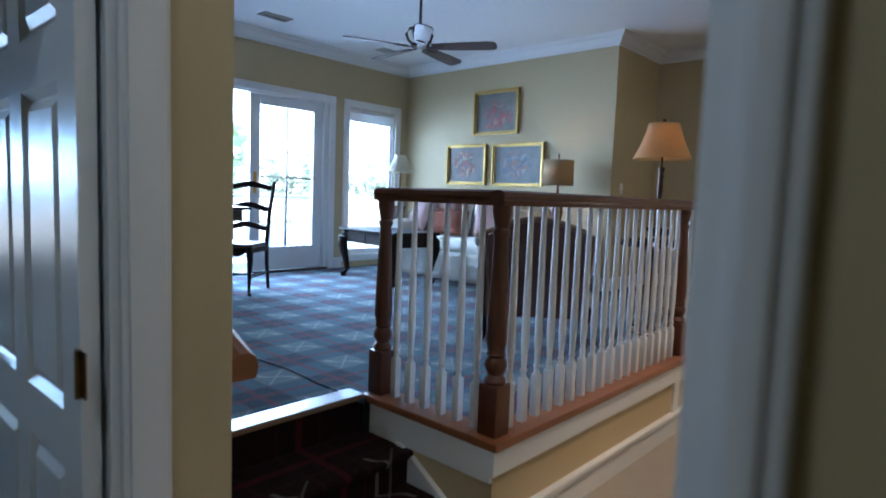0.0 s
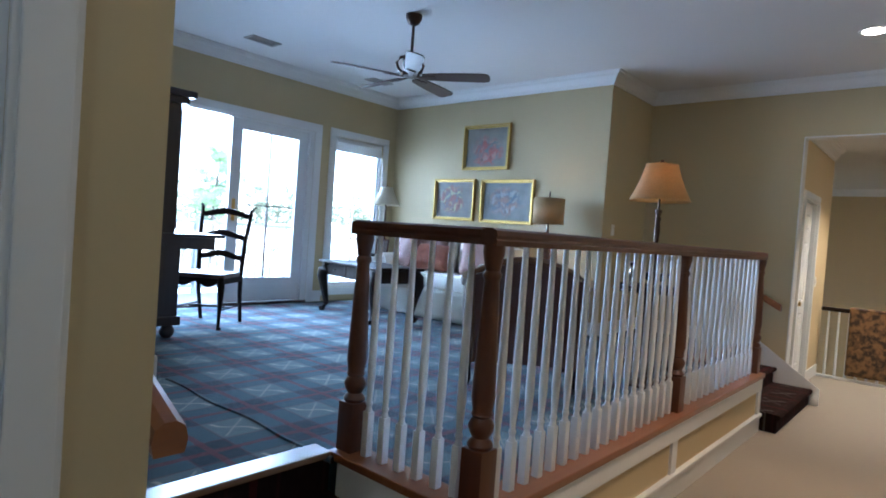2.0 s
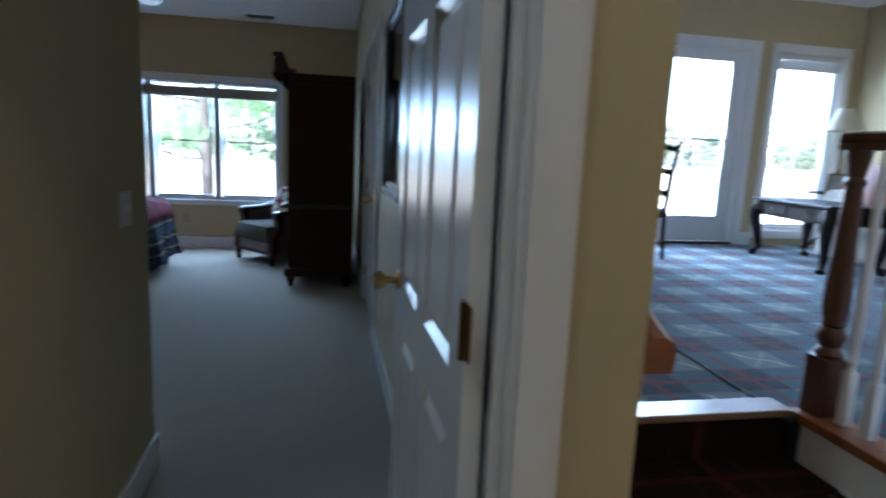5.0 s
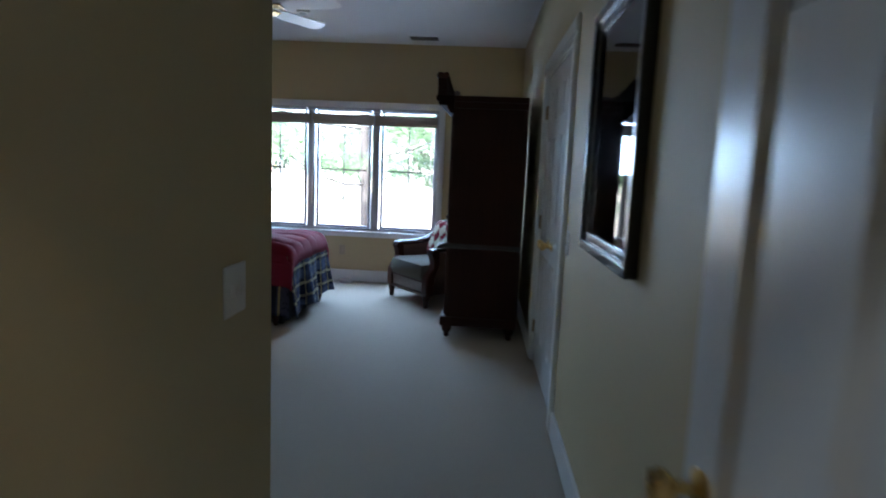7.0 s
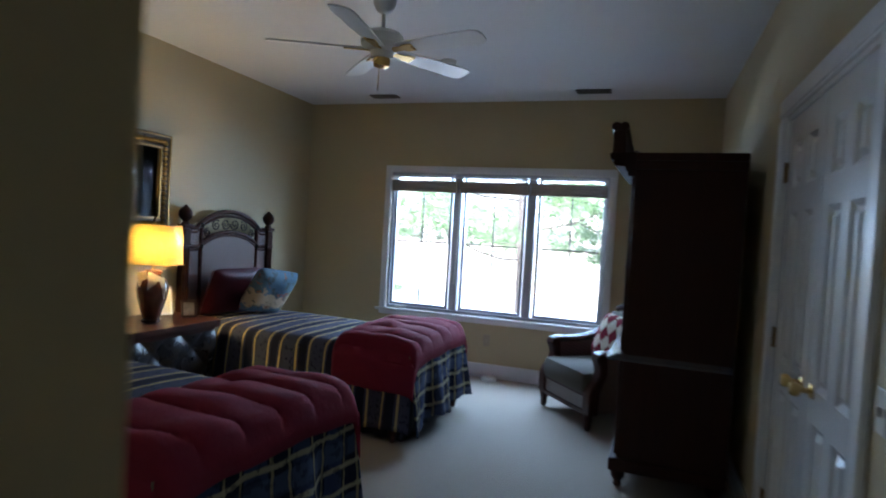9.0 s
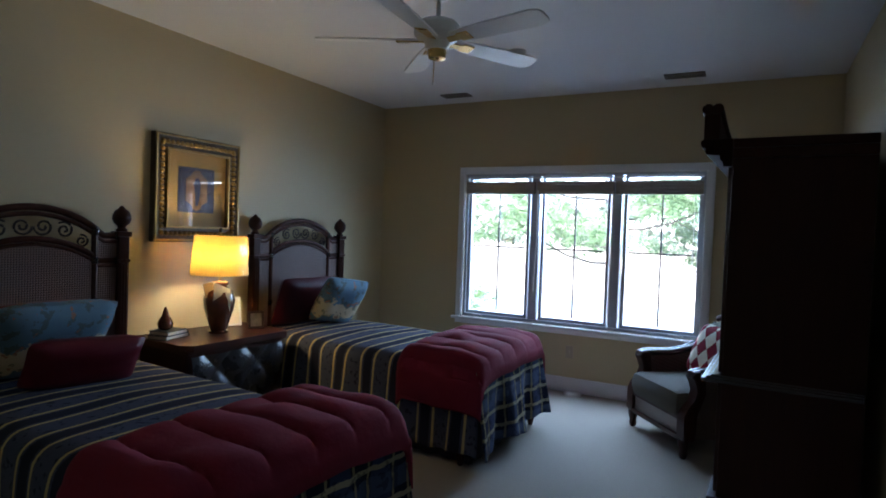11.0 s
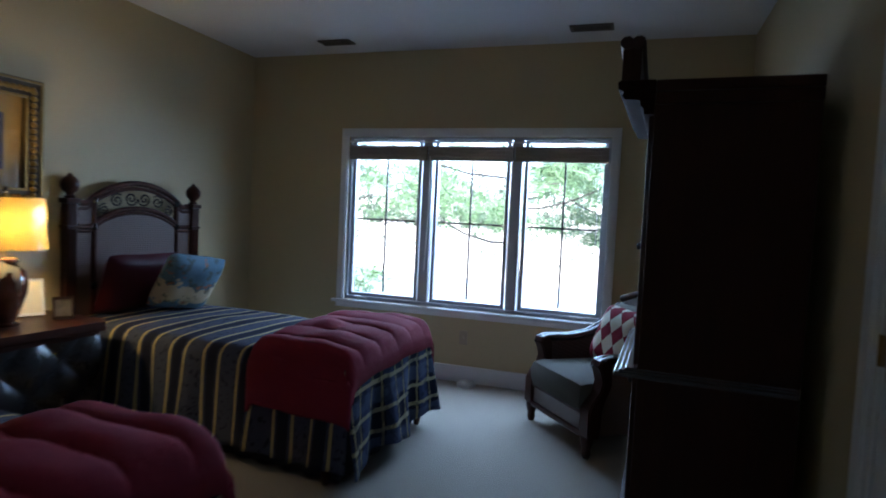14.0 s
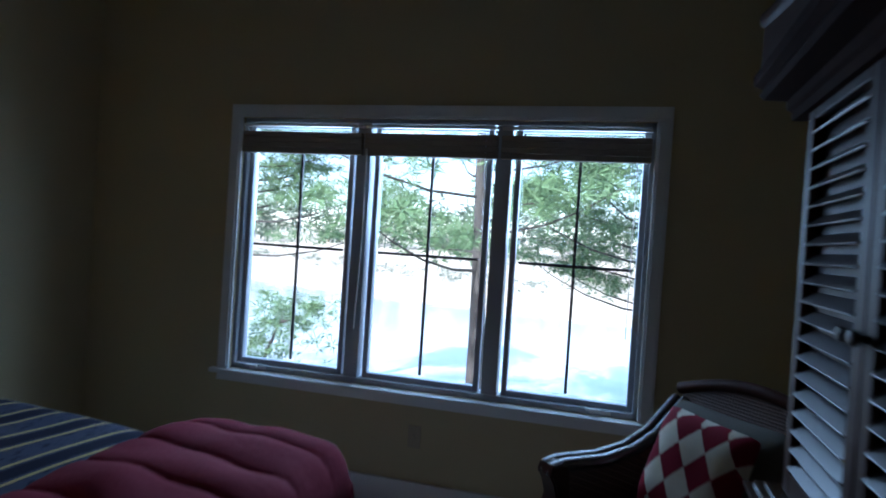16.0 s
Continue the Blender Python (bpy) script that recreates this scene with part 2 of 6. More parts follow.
def plaid_fabric():
    n = Nodes("plaid_bed_drop", 0.8)
    v = n.place("Object")
    s = n.xyz(v)
    wob = n.m("MULTIPLY", n.m("SUBTRACT", n.noise(v, 7.0, 3.0), 0.5), 0.045)
    fx = n.m("ABSOLUTE", n.m("SUBTRACT", n.m("FRACT", n.m("MULTIPLY", n.m("ADD", s[0], wob), 1 / 0.25)), 0.5))
    fz = n.m("ABSOLUTE", n.m("SUBTRACT", n.m("FRACT", n.m("MULTIPLY", n.m("ADD", s[2], wob), 1 / 0.27)), 0.5))
    base = n.mix(n.m("LESS_THAN", fx, 0.22), (0.008, 0.010, 0.024), (0.036, 0.046, 0.092))
    base = n.mix(n.m("MULTIPLY", n.m("LESS_THAN", fz, 0.16), 0.5), base, (0.085, 0.105, 0.17))
    base = n.mix(n.m("MULTIPLY", n.m("LESS_THAN", n.m("ABSOLUTE", n.m("SUBTRACT", fx, 0.30)), 0.030), 0.75), base, (0.32, 0.26, 0.13))
    base = n.mix(n.m("MULTIPLY", n.m("LESS_THAN", n.m("ABSOLUTE", n.m("SUBTRACT", fz, 0.30)), 0.04), 0.85), base, (0.36, 0.31, 0.19))
    base = n.mix(n.m("MULTIPLY", n.m("GREATER_THAN", n.noise(v, 16.0, 4.0), 0.56), 0.55), base, (0.010, 0.012, 0.026))
    n.colour(base)
    n.bump(n.noise(v, 220, 2.0), 0.25, 0.002)
    return n.mat


def tapestry_fabric():
    n = Nodes("tropical_tapestry", 0.85)
    v = n.place("Object")
    a, b = n.noise(v, 9.0, 5.0), n.noise(v, 16.0, 3.0)
    s = n.xyz(v)
    band = n.m("ABSOLUTE", n.m("ADD", n.m("ADD", s[1], 0.05), n.m("MULTIPLY", n.m("SUBTRACT", a, 0.5), 0.35)))
    c = n.mix(n.m("LESS_THAN", band, 0.085), n.mix(n.noise(v, 5.0), (0.10, 0.17, 0.24), (0.20, 0.30, 0.36)), (0.58, 0.48, 0.32))
    c = n.mix(n.m("MULTIPLY", n.m("GREATER_THAN", b, 0.58), 0.7), c, (0.11, 0.12, 0.10))
    c = n.mix(n.m("GREATER_THAN", n.noise(v, 19.0), 0.64), c, (0.36, 0.18, 0.13))
    n.colour(c)
    n.bump(n.noise(v, 200, 2.0), 0.3, 0.003)
    return n.mat


def diamond_fabric():
    n = Nodes("harlequin_diamonds", 0.8)
    v = n.place("Object")
    s = n.xyz(v)
    u = n.m("FLOOR", n.m("MULTIPLY", n.m("ADD", s[0], n.m("MULTIPLY", s[1], 0.72)), 9.5))
    w = n.m("FLOOR", n.m("MULTIPLY", n.m("SUBTRACT", s[0], n.m("MULTIPLY", s[1], 0.72)), 9.5))
    k = n.m("FLOORED_MODULO", n.m("ADD", u, w), 2.0)
    n.colour(n.mix(k, (0.17, 0.012, 0.025), n.mix(n.noise(v, 14), (0.48, 0.40, 0.28), (0.66, 0.62, 0.52))))
    n.bump(n.noise(v, 220, 2.0), 0.3, 0.002)
    return n.mat


def painting(name, ground, warm, cool, pale, centre=(0.11, 0.09), seed=0.0):
    """Loose brushwork: a mottled figure that melts into a toned ground."""
    n = Nodes(name, 0.5)
    v = n.place("Object")
    shift = n.t.nodes.new("ShaderNodeVectorMath")
    shift.inputs[1].default_value = (seed, 0.0, seed * 0.7)
    n.link(v, shift.inputs[0])
    warp = n.node("ShaderNodeTexNoise", Scale=5.0, Detail=3.0)
    n.link(shift.outputs[0], warp.inputs["Vector"])
    add = n.t.nodes.new("ShaderNodeVectorMath")
    add.operation = "MULTIPLY_ADD"
    add.inputs[1].default_value = (0.22, 0.0, 0.22)
    n.link(warp.outputs["Color"], add.inputs[0])
    n.link(v, add.inputs[2])
    w = add.outputs[0]
    k = n.mix(n.noise(v, 6.0, 6.0), shade(ground, 0.55), shade(ground, 1.35))
    s = n.xyz(w)
    dx = n.m("MULTIPLY", n.m("SUBTRACT", s[0], centre[0]), 4.2)
    dz = n.m("MULTIPLY", n.m("SUBTRACT", s[2], centre[1]), 5.4)
    d = n.m("SQRT", n.m("ADD", n.m("MULTIPLY", dx, dx), n.m("MULTIPLY", dz, dz)))
    soft = n.m("MINIMUM", n.m("MAXIMUM", n.m("MULTIPLY", n.m("SUBTRACT", n.m("ADD", 0.78, n.m("MULTIPLY", n.noise(w, 9.0), 0.5)), d), 2.2), 0.0), 0.85)

    def level(scale, lo):
        return n.m("MINIMUM", n.m("MAXIMUM", n.m("MULTIPLY", n.m("SUBTRACT", n.noise(w, scale, 4.0), lo), 7.0), 0.0), 1.0)

    fig = n.mix(level(9.0, 0.42), cool, warm)
    fig = n.mix(level(14.0, 0.50), fig, pale)
    fig = n.mix(n.m("MULTIPLY", level(18.0, 0.55), 0.7), fig, shade(ground, 0.35))
    n.colour(n.mix(soft, k, fig))
    n.bump(n.noise(v, 90), 0.12, 0.002)
    return n.mat


def rattan():
    n = Nodes("woven_rattan", 0.38)
    v = n.place("Object")
    s = n.xyz(v)
    u, w = n.m("MULTIPLY", s[0], 75.0), n.m("MULTIPLY", n.m("ADD", s[2], n.m("MULTIPLY", s[1], 0.4)), 75.0)
    odd = n.m("FLOORED_MODULO", n.m("ADD", n.m("FLOOR", u), n.m("FLOOR", w)), 2.0)
    pu, pw = n.m("SINE", n.m("MULTIPLY", n.m("FRACT", u), 3.1416)), n.m("SINE", n.m("MULTIPLY", n.m("FRACT", w), 3.1416))
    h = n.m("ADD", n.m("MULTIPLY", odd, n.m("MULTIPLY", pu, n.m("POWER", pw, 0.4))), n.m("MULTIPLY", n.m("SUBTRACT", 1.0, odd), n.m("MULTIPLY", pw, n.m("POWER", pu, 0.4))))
    # colour follows the weave's height: shade painted into the gaps between strands
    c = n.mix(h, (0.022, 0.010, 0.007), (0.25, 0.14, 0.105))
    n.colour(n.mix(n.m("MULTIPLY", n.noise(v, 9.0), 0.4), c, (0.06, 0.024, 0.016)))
    n.bump(h, 1.0, 0.006)
    n.b.inputs["Coat Weight"].default_value = 0.7
    n.b.inputs["Coat Roughness"].default_value = 0.3
    return n.mat


def glass(name="window_glass", gloss=0.02):
    n = Nodes(name, 0.02)
    out = n.t.nodes["Material Output"]
    tr = n.t.nodes.new("ShaderNodeBsdfTransparent")
    gl = n.node("ShaderNodeBsdfGlossy", Roughness=gloss)
    fr = n.node("ShaderNodeFresnel", IOR=1.45)
    mx = n.t.nodes.new("ShaderNodeMixShader")
    n.link(fr.outputs[0], mx.inputs[0])
    n.link(tr.outputs[0], mx.inputs[1])
    n.link(gl.outputs[0], mx.inputs[2])
    n.link(mx.outputs[0], out.inputs[0])
    return n.mat


def lampshade(name, c, k=0.55, glow=0.0):
    n = Nodes(name, 0.7)
    out = n.t.nodes["Material Output"]
    v = n.place("Object")
    col = n.mix(n.noise(v, 60), shade(c, 0.85), shade(c, 1.1))
    n.colour(col)
    n.b.inputs["Emission Color"].default_value = (*c, 1)
    n.b.inputs["Emission Strength"].default_value = glow
    tl = n.t.nodes.new("ShaderNodeBsdfTranslucent")
    n.link(col, tl.inputs[0])
    mx = n.t.nodes.new("ShaderNodeMixShader")
    mx.inputs[0].default_value = k
    n.link(n.b.outputs[0], mx.inputs[1])
    n.link(tl.outputs[0], mx.inputs[2])
    n.link(mx.outputs[0], out.inputs[0])
    return n.mat


def glowing(name, c, strength):
    n = Nodes(name)
    n.colour(c)
    n.b.inputs["Emission Color"].default_value = (*c, 1)
    n.b.inputs["Emission Strength"].default_value = strength
    return n.mat


for m in (BURG, BURGP, REDP, WINE_LIT):
    m.node_tree.nodes["Principled BSDF"].inputs["Specular IOR Level"].default_value = 0.2


def foliage(name, a, b):
    n = Nodes(name, 0.6)
    n.colour(n.mix(n.noise(n.place("World"), 1.3, 3.0), a, b))
    return n.mat


CARPET, PLAID, PLAID_SHADED = pile_carpet(), plaid_carpet(), plaid_carpet("maroon_stair_runner", True)
STRIPE, PLAIDF, TAPES, DIAM, RATTAN = stripe_fabric(), plaid_fabric(), tapestry_fabric(), diamond_fabric(), rattan()
for m in (PLAID, PLAID_SHADED, CARPET, STRIPE, PLAIDF, TAPES, DIAM):
    m.node_tree.nodes["Principled BSDF"].inputs["Specular IOR Level"].default_value = 0.08
GLASS = glass()
PICGLASS = glass("picture_glass")
WRAP = glass("clear_plastic_wrap", gloss=0.12)
SHADE_YEL = lampshade("golden_linen_shade", (0.84, 0.66, 0.28), 0.55)
SHADE_CRM = lampshade("golden_silk_shade", (0.56, 0.37, 0.16), 0.45)
SHADE_TAN = lampshade("tan_drum_shade", (0.40, 0.29, 0.15), 0.3)
BULB = glowing("warm_downlight_lens", (1.0, 0.80, 0.55), 12.0)
URN = plain("brown_glazed_ceramic", (0.10, 0.035, 0.018), 0.16, vary=0.5, fine=22, coarse=10, coat=0.6)
BARK = plain("pine_bark", (0.055, 0.048, 0.042), 0.9, vary=0.3, fine=18, bump=0.8, dist=0.02)
NEEDLE = foliage("pine_needles", (0.055, 0.115, 0.052), (0.155, 0.235, 0.095))
FARLEAF = foliage("far_woods", (0.05, 0.075, 0.05), (0.09, 0.115, 0.075))
SAND = plain("dormant_fairway", (0.42, 0.37, 0.28), 0.95, vary=0.12, fine=3, coarse=0.15, bump=0.3, space="World")
WATER = plain("pond_water", (0.40, 0.43, 0.43), 0.08, vary=0.05, fine=3, coarse=0.3, bump=0.05, dist=0.02, space="World")


def tortoise():
    n = Nodes("tortoiseshell_weave", 0.6)
    v = n.place("World")
    f = n.m("MINIMUM", n.m("MAXIMUM", n.m("ADD", 0.5, n.m("MULTIPLY", n.m("SUBTRACT", n.noise(v, 15.0, 6.0, 0.6), 0.5), 6.0)), 0.0), 1.0)
    c = n.mix(f, (0.018, 0.009, 0.005), (0.23, 0.125, 0.045))
    n.colour(n.mix(n.m("MULTIPLY", n.noise(v, 60.0), 0.35), c, (0.11, 0.05, 0.02)))
    n.bump(n.noise(v, 240.0), 0.2, 0.002)
    return n.mat


MARBLE = tortoise()

# ---- mesh helpers ----


def box(bm, x0, x1, y0, y1, z0, z1, bevel=0.0):
    r = bmesh.ops.create_cube(bm, size=1.0)
    for v in r["verts"]:
        v.co = Vector(((x0 + x1) / 2 + v.co.x * (x1 - x0), (y0 + y1) / 2 + v.co.y * (y1 - y0), (z0 + z1) / 2 + v.co.z * (z1 - z0)))
    if bevel:
        es = {e for v in r["verts"] for e in v.link_edges}
        bmesh.ops.bevel(bm, geom=list(es), offset=bevel, segments=2, profile=0.6, affect="EDGES")
    return bm


def lathe(bm, profile, seg=16, at=(0, 0, 0), sx=1.0, sy=1.0):
    rings = []
    for r, z in profile:
        rings.append([bm.verts.new((at[0] + sx * r * math.cos(2 * math.pi * i / seg), at[1] + sy * r * math.sin(2 * math.pi * i / seg), at[2] + z)) for i in range(seg)])
    for a, b in zip(rings, rings[1:]):
        for i in range(seg):
            bm.faces.new((a[i], a[(i + 1) % seg], b[(i + 1) % seg], b[i]))
    bm.faces.new(list(reversed(rings[0])))
    bm.faces.new(rings[-1])
    return bm


def tube(bm, pts, radius, seg=8, taper=None):
    pts = [Vector(p) for p in pts]
    rings = []
    for i, p in enumerate(pts):
        d = (pts[min(i + 1, len(pts) - 1)] - pts[max(i - 1, 0)]).normalized()
        ref = Vector((0, 0, 1)) if abs(d.z) < 0.9 else Vector((1, 0, 0))
        a = d.cross(ref).normalized()
        b = d.cross(a)
        r = radius if taper is None else radius * taper[i]
        rings.append([bm.verts.new(p + r * (math.cos(2 * math.pi * k / seg) * a + math.sin(2 * math.pi * k / seg) * b)) for k in range(seg)])
    for a, b in zip(rings, rings[1:]):
        for k in range(seg):
            bm.faces.new((a[k], b[k], b[(k + 1) % seg], a[(k + 1) % seg]))
    bm.faces.new(rings[0])
    bm.faces.new(list(reversed(rings[-1])))
    return bm


def prism(bm, poly, axis, lo, hi):
    """A polygon in the two other axes, drawn out along axis from lo to hi."""
    def at(u, v, w):
        return {"x": (w, u, v), "y": (u, w, v), "z": (u, v, w)}[axis]
    a = [bm.verts.new(at(u, v, lo)) for u, v in poly]
    b = [bm.verts.new(at(u, v, hi)) for u, v in poly]
    n = len(poly)
    bm.faces.new(a)
    bm.faces.new(list(reversed(b)))
    for i in range(n):
        bm.faces.new((a[i], b[i], b[(i + 1) % n], a[(i + 1) % n]))
    bmesh.ops.recalc_face_normals(bm, faces=bm.faces[:])
    return bm


def grid(bm, nu, nv, f):
    vs = [[bm.verts.new(f(i / nu, j / nv)) for j in range(nv + 1)] for i in range(nu + 1)]
    for i in range(nu):
        for j in range(nv):
            bm.faces.new((vs[i][j], vs[i + 1][j], vs[i + 1][j + 1], vs[i][j + 1]))
    return bm


def pillow(bm, w, h, t, seed=0, n=14):
    """A stuffed cushion lying in the xy plane, centred, with pinched corners."""
    for side in (1, -1):
        def f(u, v):
            a, b = 2 * u - 1, 2 * v - 1
            puff = max(0.0, (1 - a ** 4)) ** 0.6 * max(0.0, (1 - b ** 4)) ** 0.6
            k = 1 - 0.07 * (1 - b * b) * abs(a) ** 3
            q = 1 - 0.07 * (1 - a * a) * abs(b) ** 3
            z = side * t / 2 * puff * (1 + 0.12 * noise.noise(Vector((a * 2.2 + seed, b * 2.2, side))))
            c = 1 - 0.085 * (a * a * b * b) ** 2
            return (a * w / 2 * k * c, b * h / 2 * q * c, z)
        grid(bm, n, n, f)
    bmesh.ops.remove_doubles(bm, verts=bm.verts[:], dist=0.0008)
    bmesh.ops.recalc_face_normals(bm, faces=bm.faces[:])
    return bm


def part(name, bm, material, parent=None, label="", smooth=False, m=None, kind=""):
    me = bpy.data.meshes.new(name)
    bm.normal_update()
    if smooth:
        for f in bm.faces:
            f.smooth = True
    bm.to_mesh(me)
    bm.free()
    me.materials.append(material)
    if smooth:
        me.set_sharp_from_angle(angle=radians(42))
    ob = new(name, me)
    if parent is not None:
        ob.parent = parent
    if m is not None:
        ob.matrix_basis = m
    return tagged(ob, label, kind=kind)


def B():
    return bmesh.new()


def boxes(rows, bevel=0.0):
    bm = B()
    for r in rows:
        box(bm, *r, bevel=bevel)
    return bm


def thing(name, m, label, category, group="", kind=""):
    ob = new(name)
    ob.matrix_basis = m
    return tagged(ob, label, category, group, kind)


def setting(name, bm, material, label, smooth=False):
    return tagged(part(name, bm, material, smooth=smooth), label, kind="structure")


def again(ob, parent, m):
    """Another part on the same mesh."""
    c = new(ob.name, ob.data)
    c.parent = parent
    c.matrix_basis = m
    return c


def thick(ob, t, offset=0.0):
    mod = ob.modifiers.new("thickness", "SOLIDIFY")
    mod.thickness, mod.offset = t, offset
    return ob


# ---- plan ----
T = 0.14
BW, BS, BN, BE, BC = -8.82, -3.50, 0.64, -3.50, 2.74     # bedroom: west, south, north, east, ceiling
PL, PJ = -0.36, -1.95                                   # passage's south wall, door wall
LW, LN, LR, LN2, LS, LC, P = -6.79, 6.0, -3.66, 7.05, 1.83, 3.16, 0.45
NICHE, STAIRWALL, EDGE = -4.29, 0.82, -2.80

# ---- the large structure ----
setting("floor", boxes([(BW - T, 1.6, BS - T, 8.85, -0.12, 0.0)]), CARPET, "beige cut-pile carpet through hall and bedroom")
bm = prism(B(), [(LW - T, LS), (NICHE, LS), (NICHE, STAIRWALL), (EDGE, STAIRWALL), (EDGE, 1.98), (-2.05, 1.95), (-2.05, 5.58), (-2.52, 5.58), (-2.52, LN2 + 0.02), (LR - T, LN2 + 0.02), (LR - T, LN + T), (LW - T, LN + T)], "z", 0.002, P)
setting("platform_floor", bm, PLAID, "navy plaid carpet with red lines on raised sitting room floor")
# a ridge in the carpet where two widths meet
bm = B()
tube(bm, [(-4.25 + 0.1 * i, 1.895 + 0.012 * math.sin(i * 0.9), P - 0.006) for i in range(16)], 0.016, 6)
tagged(part("carpet_seam", bm, PLAID, smooth=True), "raised wrinkled carpet seam", kind="structure")

bw0, bw1, bz0, bz1 = -2.500, -0.292, 0.600, 2.020
setting("wall_bedroom_west", boxes([(BW - T, BW, BS - T, bw0, 0, BC), (BW - T, BW, bw1, BN + T, 0, BC), (BW - T, BW, bw0, bw1, 0, bz0), (BW - T, BW, bw0, bw1, bz1, BC)]), WALL, "tan painted window wall of the bedroom")
setting("wall_bedroom_south", boxes([(BW, BE + T, BS - T, BS, 0, BC)]), WALL, "tan painted wall behind the beds")
setting("wall_bedroom_east", boxes([(BE, BE + T, BS, PL - T, 0, BC)]), WALL, "tan painted bedroom wall")
setting("wall_passage_south", boxes([(BE, PJ - T, PL - T, PL, 0, BC)]), WALL, "tan painted passage wall")
cx0, cx1, dz = -6.22, -5.03, 2.04
setting("wall_bedroom_north", boxes([(BW, cx0, BN, BN + T, 0, BC), (cx1, PJ - T, BN, BN + T, 0, BC), (cx0, cx1, BN, BN + T, dz, BC), (cx0 - 0.1, cx1 + 0.1, BN + T + 0.03, BN + T + 0.05, 0, BC)]), WALL, "tan painted wall with closet opening")
dy0, dy1 = -0.28, 0.585
setting("wall_door", boxes([(PJ - T, PJ, -1.3, dy0, 0, LC), (PJ - T, PJ, dy1, STAIRWALL, 0, LC), (PJ - T, PJ, dy0, dy1, dz, LC)]), WALL, "tan painted wall with bedroom doorway")
setting("wall_stair_south", boxes([(NICHE - T, PJ - T, STAIRWALL - 0.035, STAIRWALL, 0, LC)]), WALL, "tan painted wall beside the steps")
setting("wall_niche", boxes([(NICHE - T, NICHE, STAIRWALL, LS, 0, LC)]), WALL, "tan painted return wall")
setting("wall_living_south", boxes([(LW - T, NICHE - T, LS - T, LS, 0, LC)]), WALL, "tan painted sitting room wall")
fy0, fy1, fz1 = 2.60, 4.66, 2.50
wy0, wy1, wz0, wz1 = 4.98, 5.77, 0.62, 2.50
setting("wall_living_west", boxes([(LW - T, LW, LS, fy0, 0, LC), (LW - T, LW, fy1, wy0, 0, LC), (LW - T, LW, wy1, LN + T, 0, LC), (LW - T, LW, fy0, fy1, fz1, LC), (LW - T, LW, fy0, fy1, 0, P), (LW - T, LW, wy0, wy1, wz1, LC), (LW - T, LW, wy0, wy1, 0, wz0)]), WALL, "tan painted wall with french doors and tall window")
setting("wall_living_north", boxes([(LW, LR, LN, LN + T, 0, LC)]), WALL, "tan painted wall behind the sofa")
setting("wall_living_return", boxes([(LR - T, LR, LN + T, LN2, 0, LC)]), WALL, "tan painted return wall")
ax0, ax1, az = -2.11, 0.30, 2.60
setting("wall_hall_north", boxes([(LR - T, ax0, LN2, LN2 + T, 0, LC), (ax1, 1.6, LN2, LN2 + T, 0, LC), (ax0, ax1, LN2, LN2 + T, az, LC)]), WALL, "tan painted wall with wide corridor opening")
setting("wall_hall_east", boxes([(1.46, 1.6, -1.3, LN2, 0, LC)]), WALL_HALL, "gold painted hall wall")
setting("wall_vestibule_south", boxes([(PJ, 1.6, -1.44, -1.3, 0, LC)]), WALL, "tan painted wall behind the walker")
setting("wall_vestibule_north", boxes([(-0.80, 1.46, 0.43, 0.55, 0, LC), (PJ, -0.80, 0.43, 0.55, 2.35, LC)]), WALL, "tan painted wall stub beside the opening")
ky0, ky1 = 7.33, 8.06
setting("wall_corridor_west", boxes([(ax0 - T, ax0, LN2 + T, ky0, 0, BC), (ax0 - T, ax0, ky1, 8.95, 0, BC), (ax0 - T, ax0, ky0, ky1, 2.03, BC), (ax0 - 0.3, ax0 - 0.28, ky0 - 0.1, ky1 + 0.1, 0, BC)]), WALL_HALL, "gold painted corridor wall")
setting("wall_corridor_east", boxes([(ax1, ax1 + T, LN2 + T, 13.5, -2.8, BC)]), WALL_HALL, "gold painted corridor wall")
setting("wall_stairwell", boxes([(-5.2, ax1, 13.5, 13.64, -2.8, BC), (-5.3, -5.2, 8.85, 13.64, -2.8, BC), (-5.2, ax0 - T, 8.85, 8.95, -2.8, BC)]), WALL_HALL, "gold painted stairwell wall")
setting("floor_stairwell", boxes([(-5.3, ax1 + T, 8.85, 13.64, -2.9, -2.8)]), CARPET, "lower landing of the stairwell")
setting("ceiling_bedroom", boxes([(BW - T, PJ - T, BS - T, STAIRWALL - 0.035, BC, BC + 0.1)]), CEIL, "white flat bedroom ceiling")
setting("ceiling_living", boxes([(LW - T, 1.6, -1.44, LN2 + T, LC, LC + 0.1)]), CEIL, "white flat sitting room and hall ceiling")
setting("ceiling_corridor", boxes([(-5.3, ax1 + T, LN2 + T, 13.64, BC, BC + 0.1)]), CEIL, "white corridor ceiling")


def trim_run(name, rows, label, bevel=0.004):
    setting(name, boxes(rows, bevel), TRIM, label)


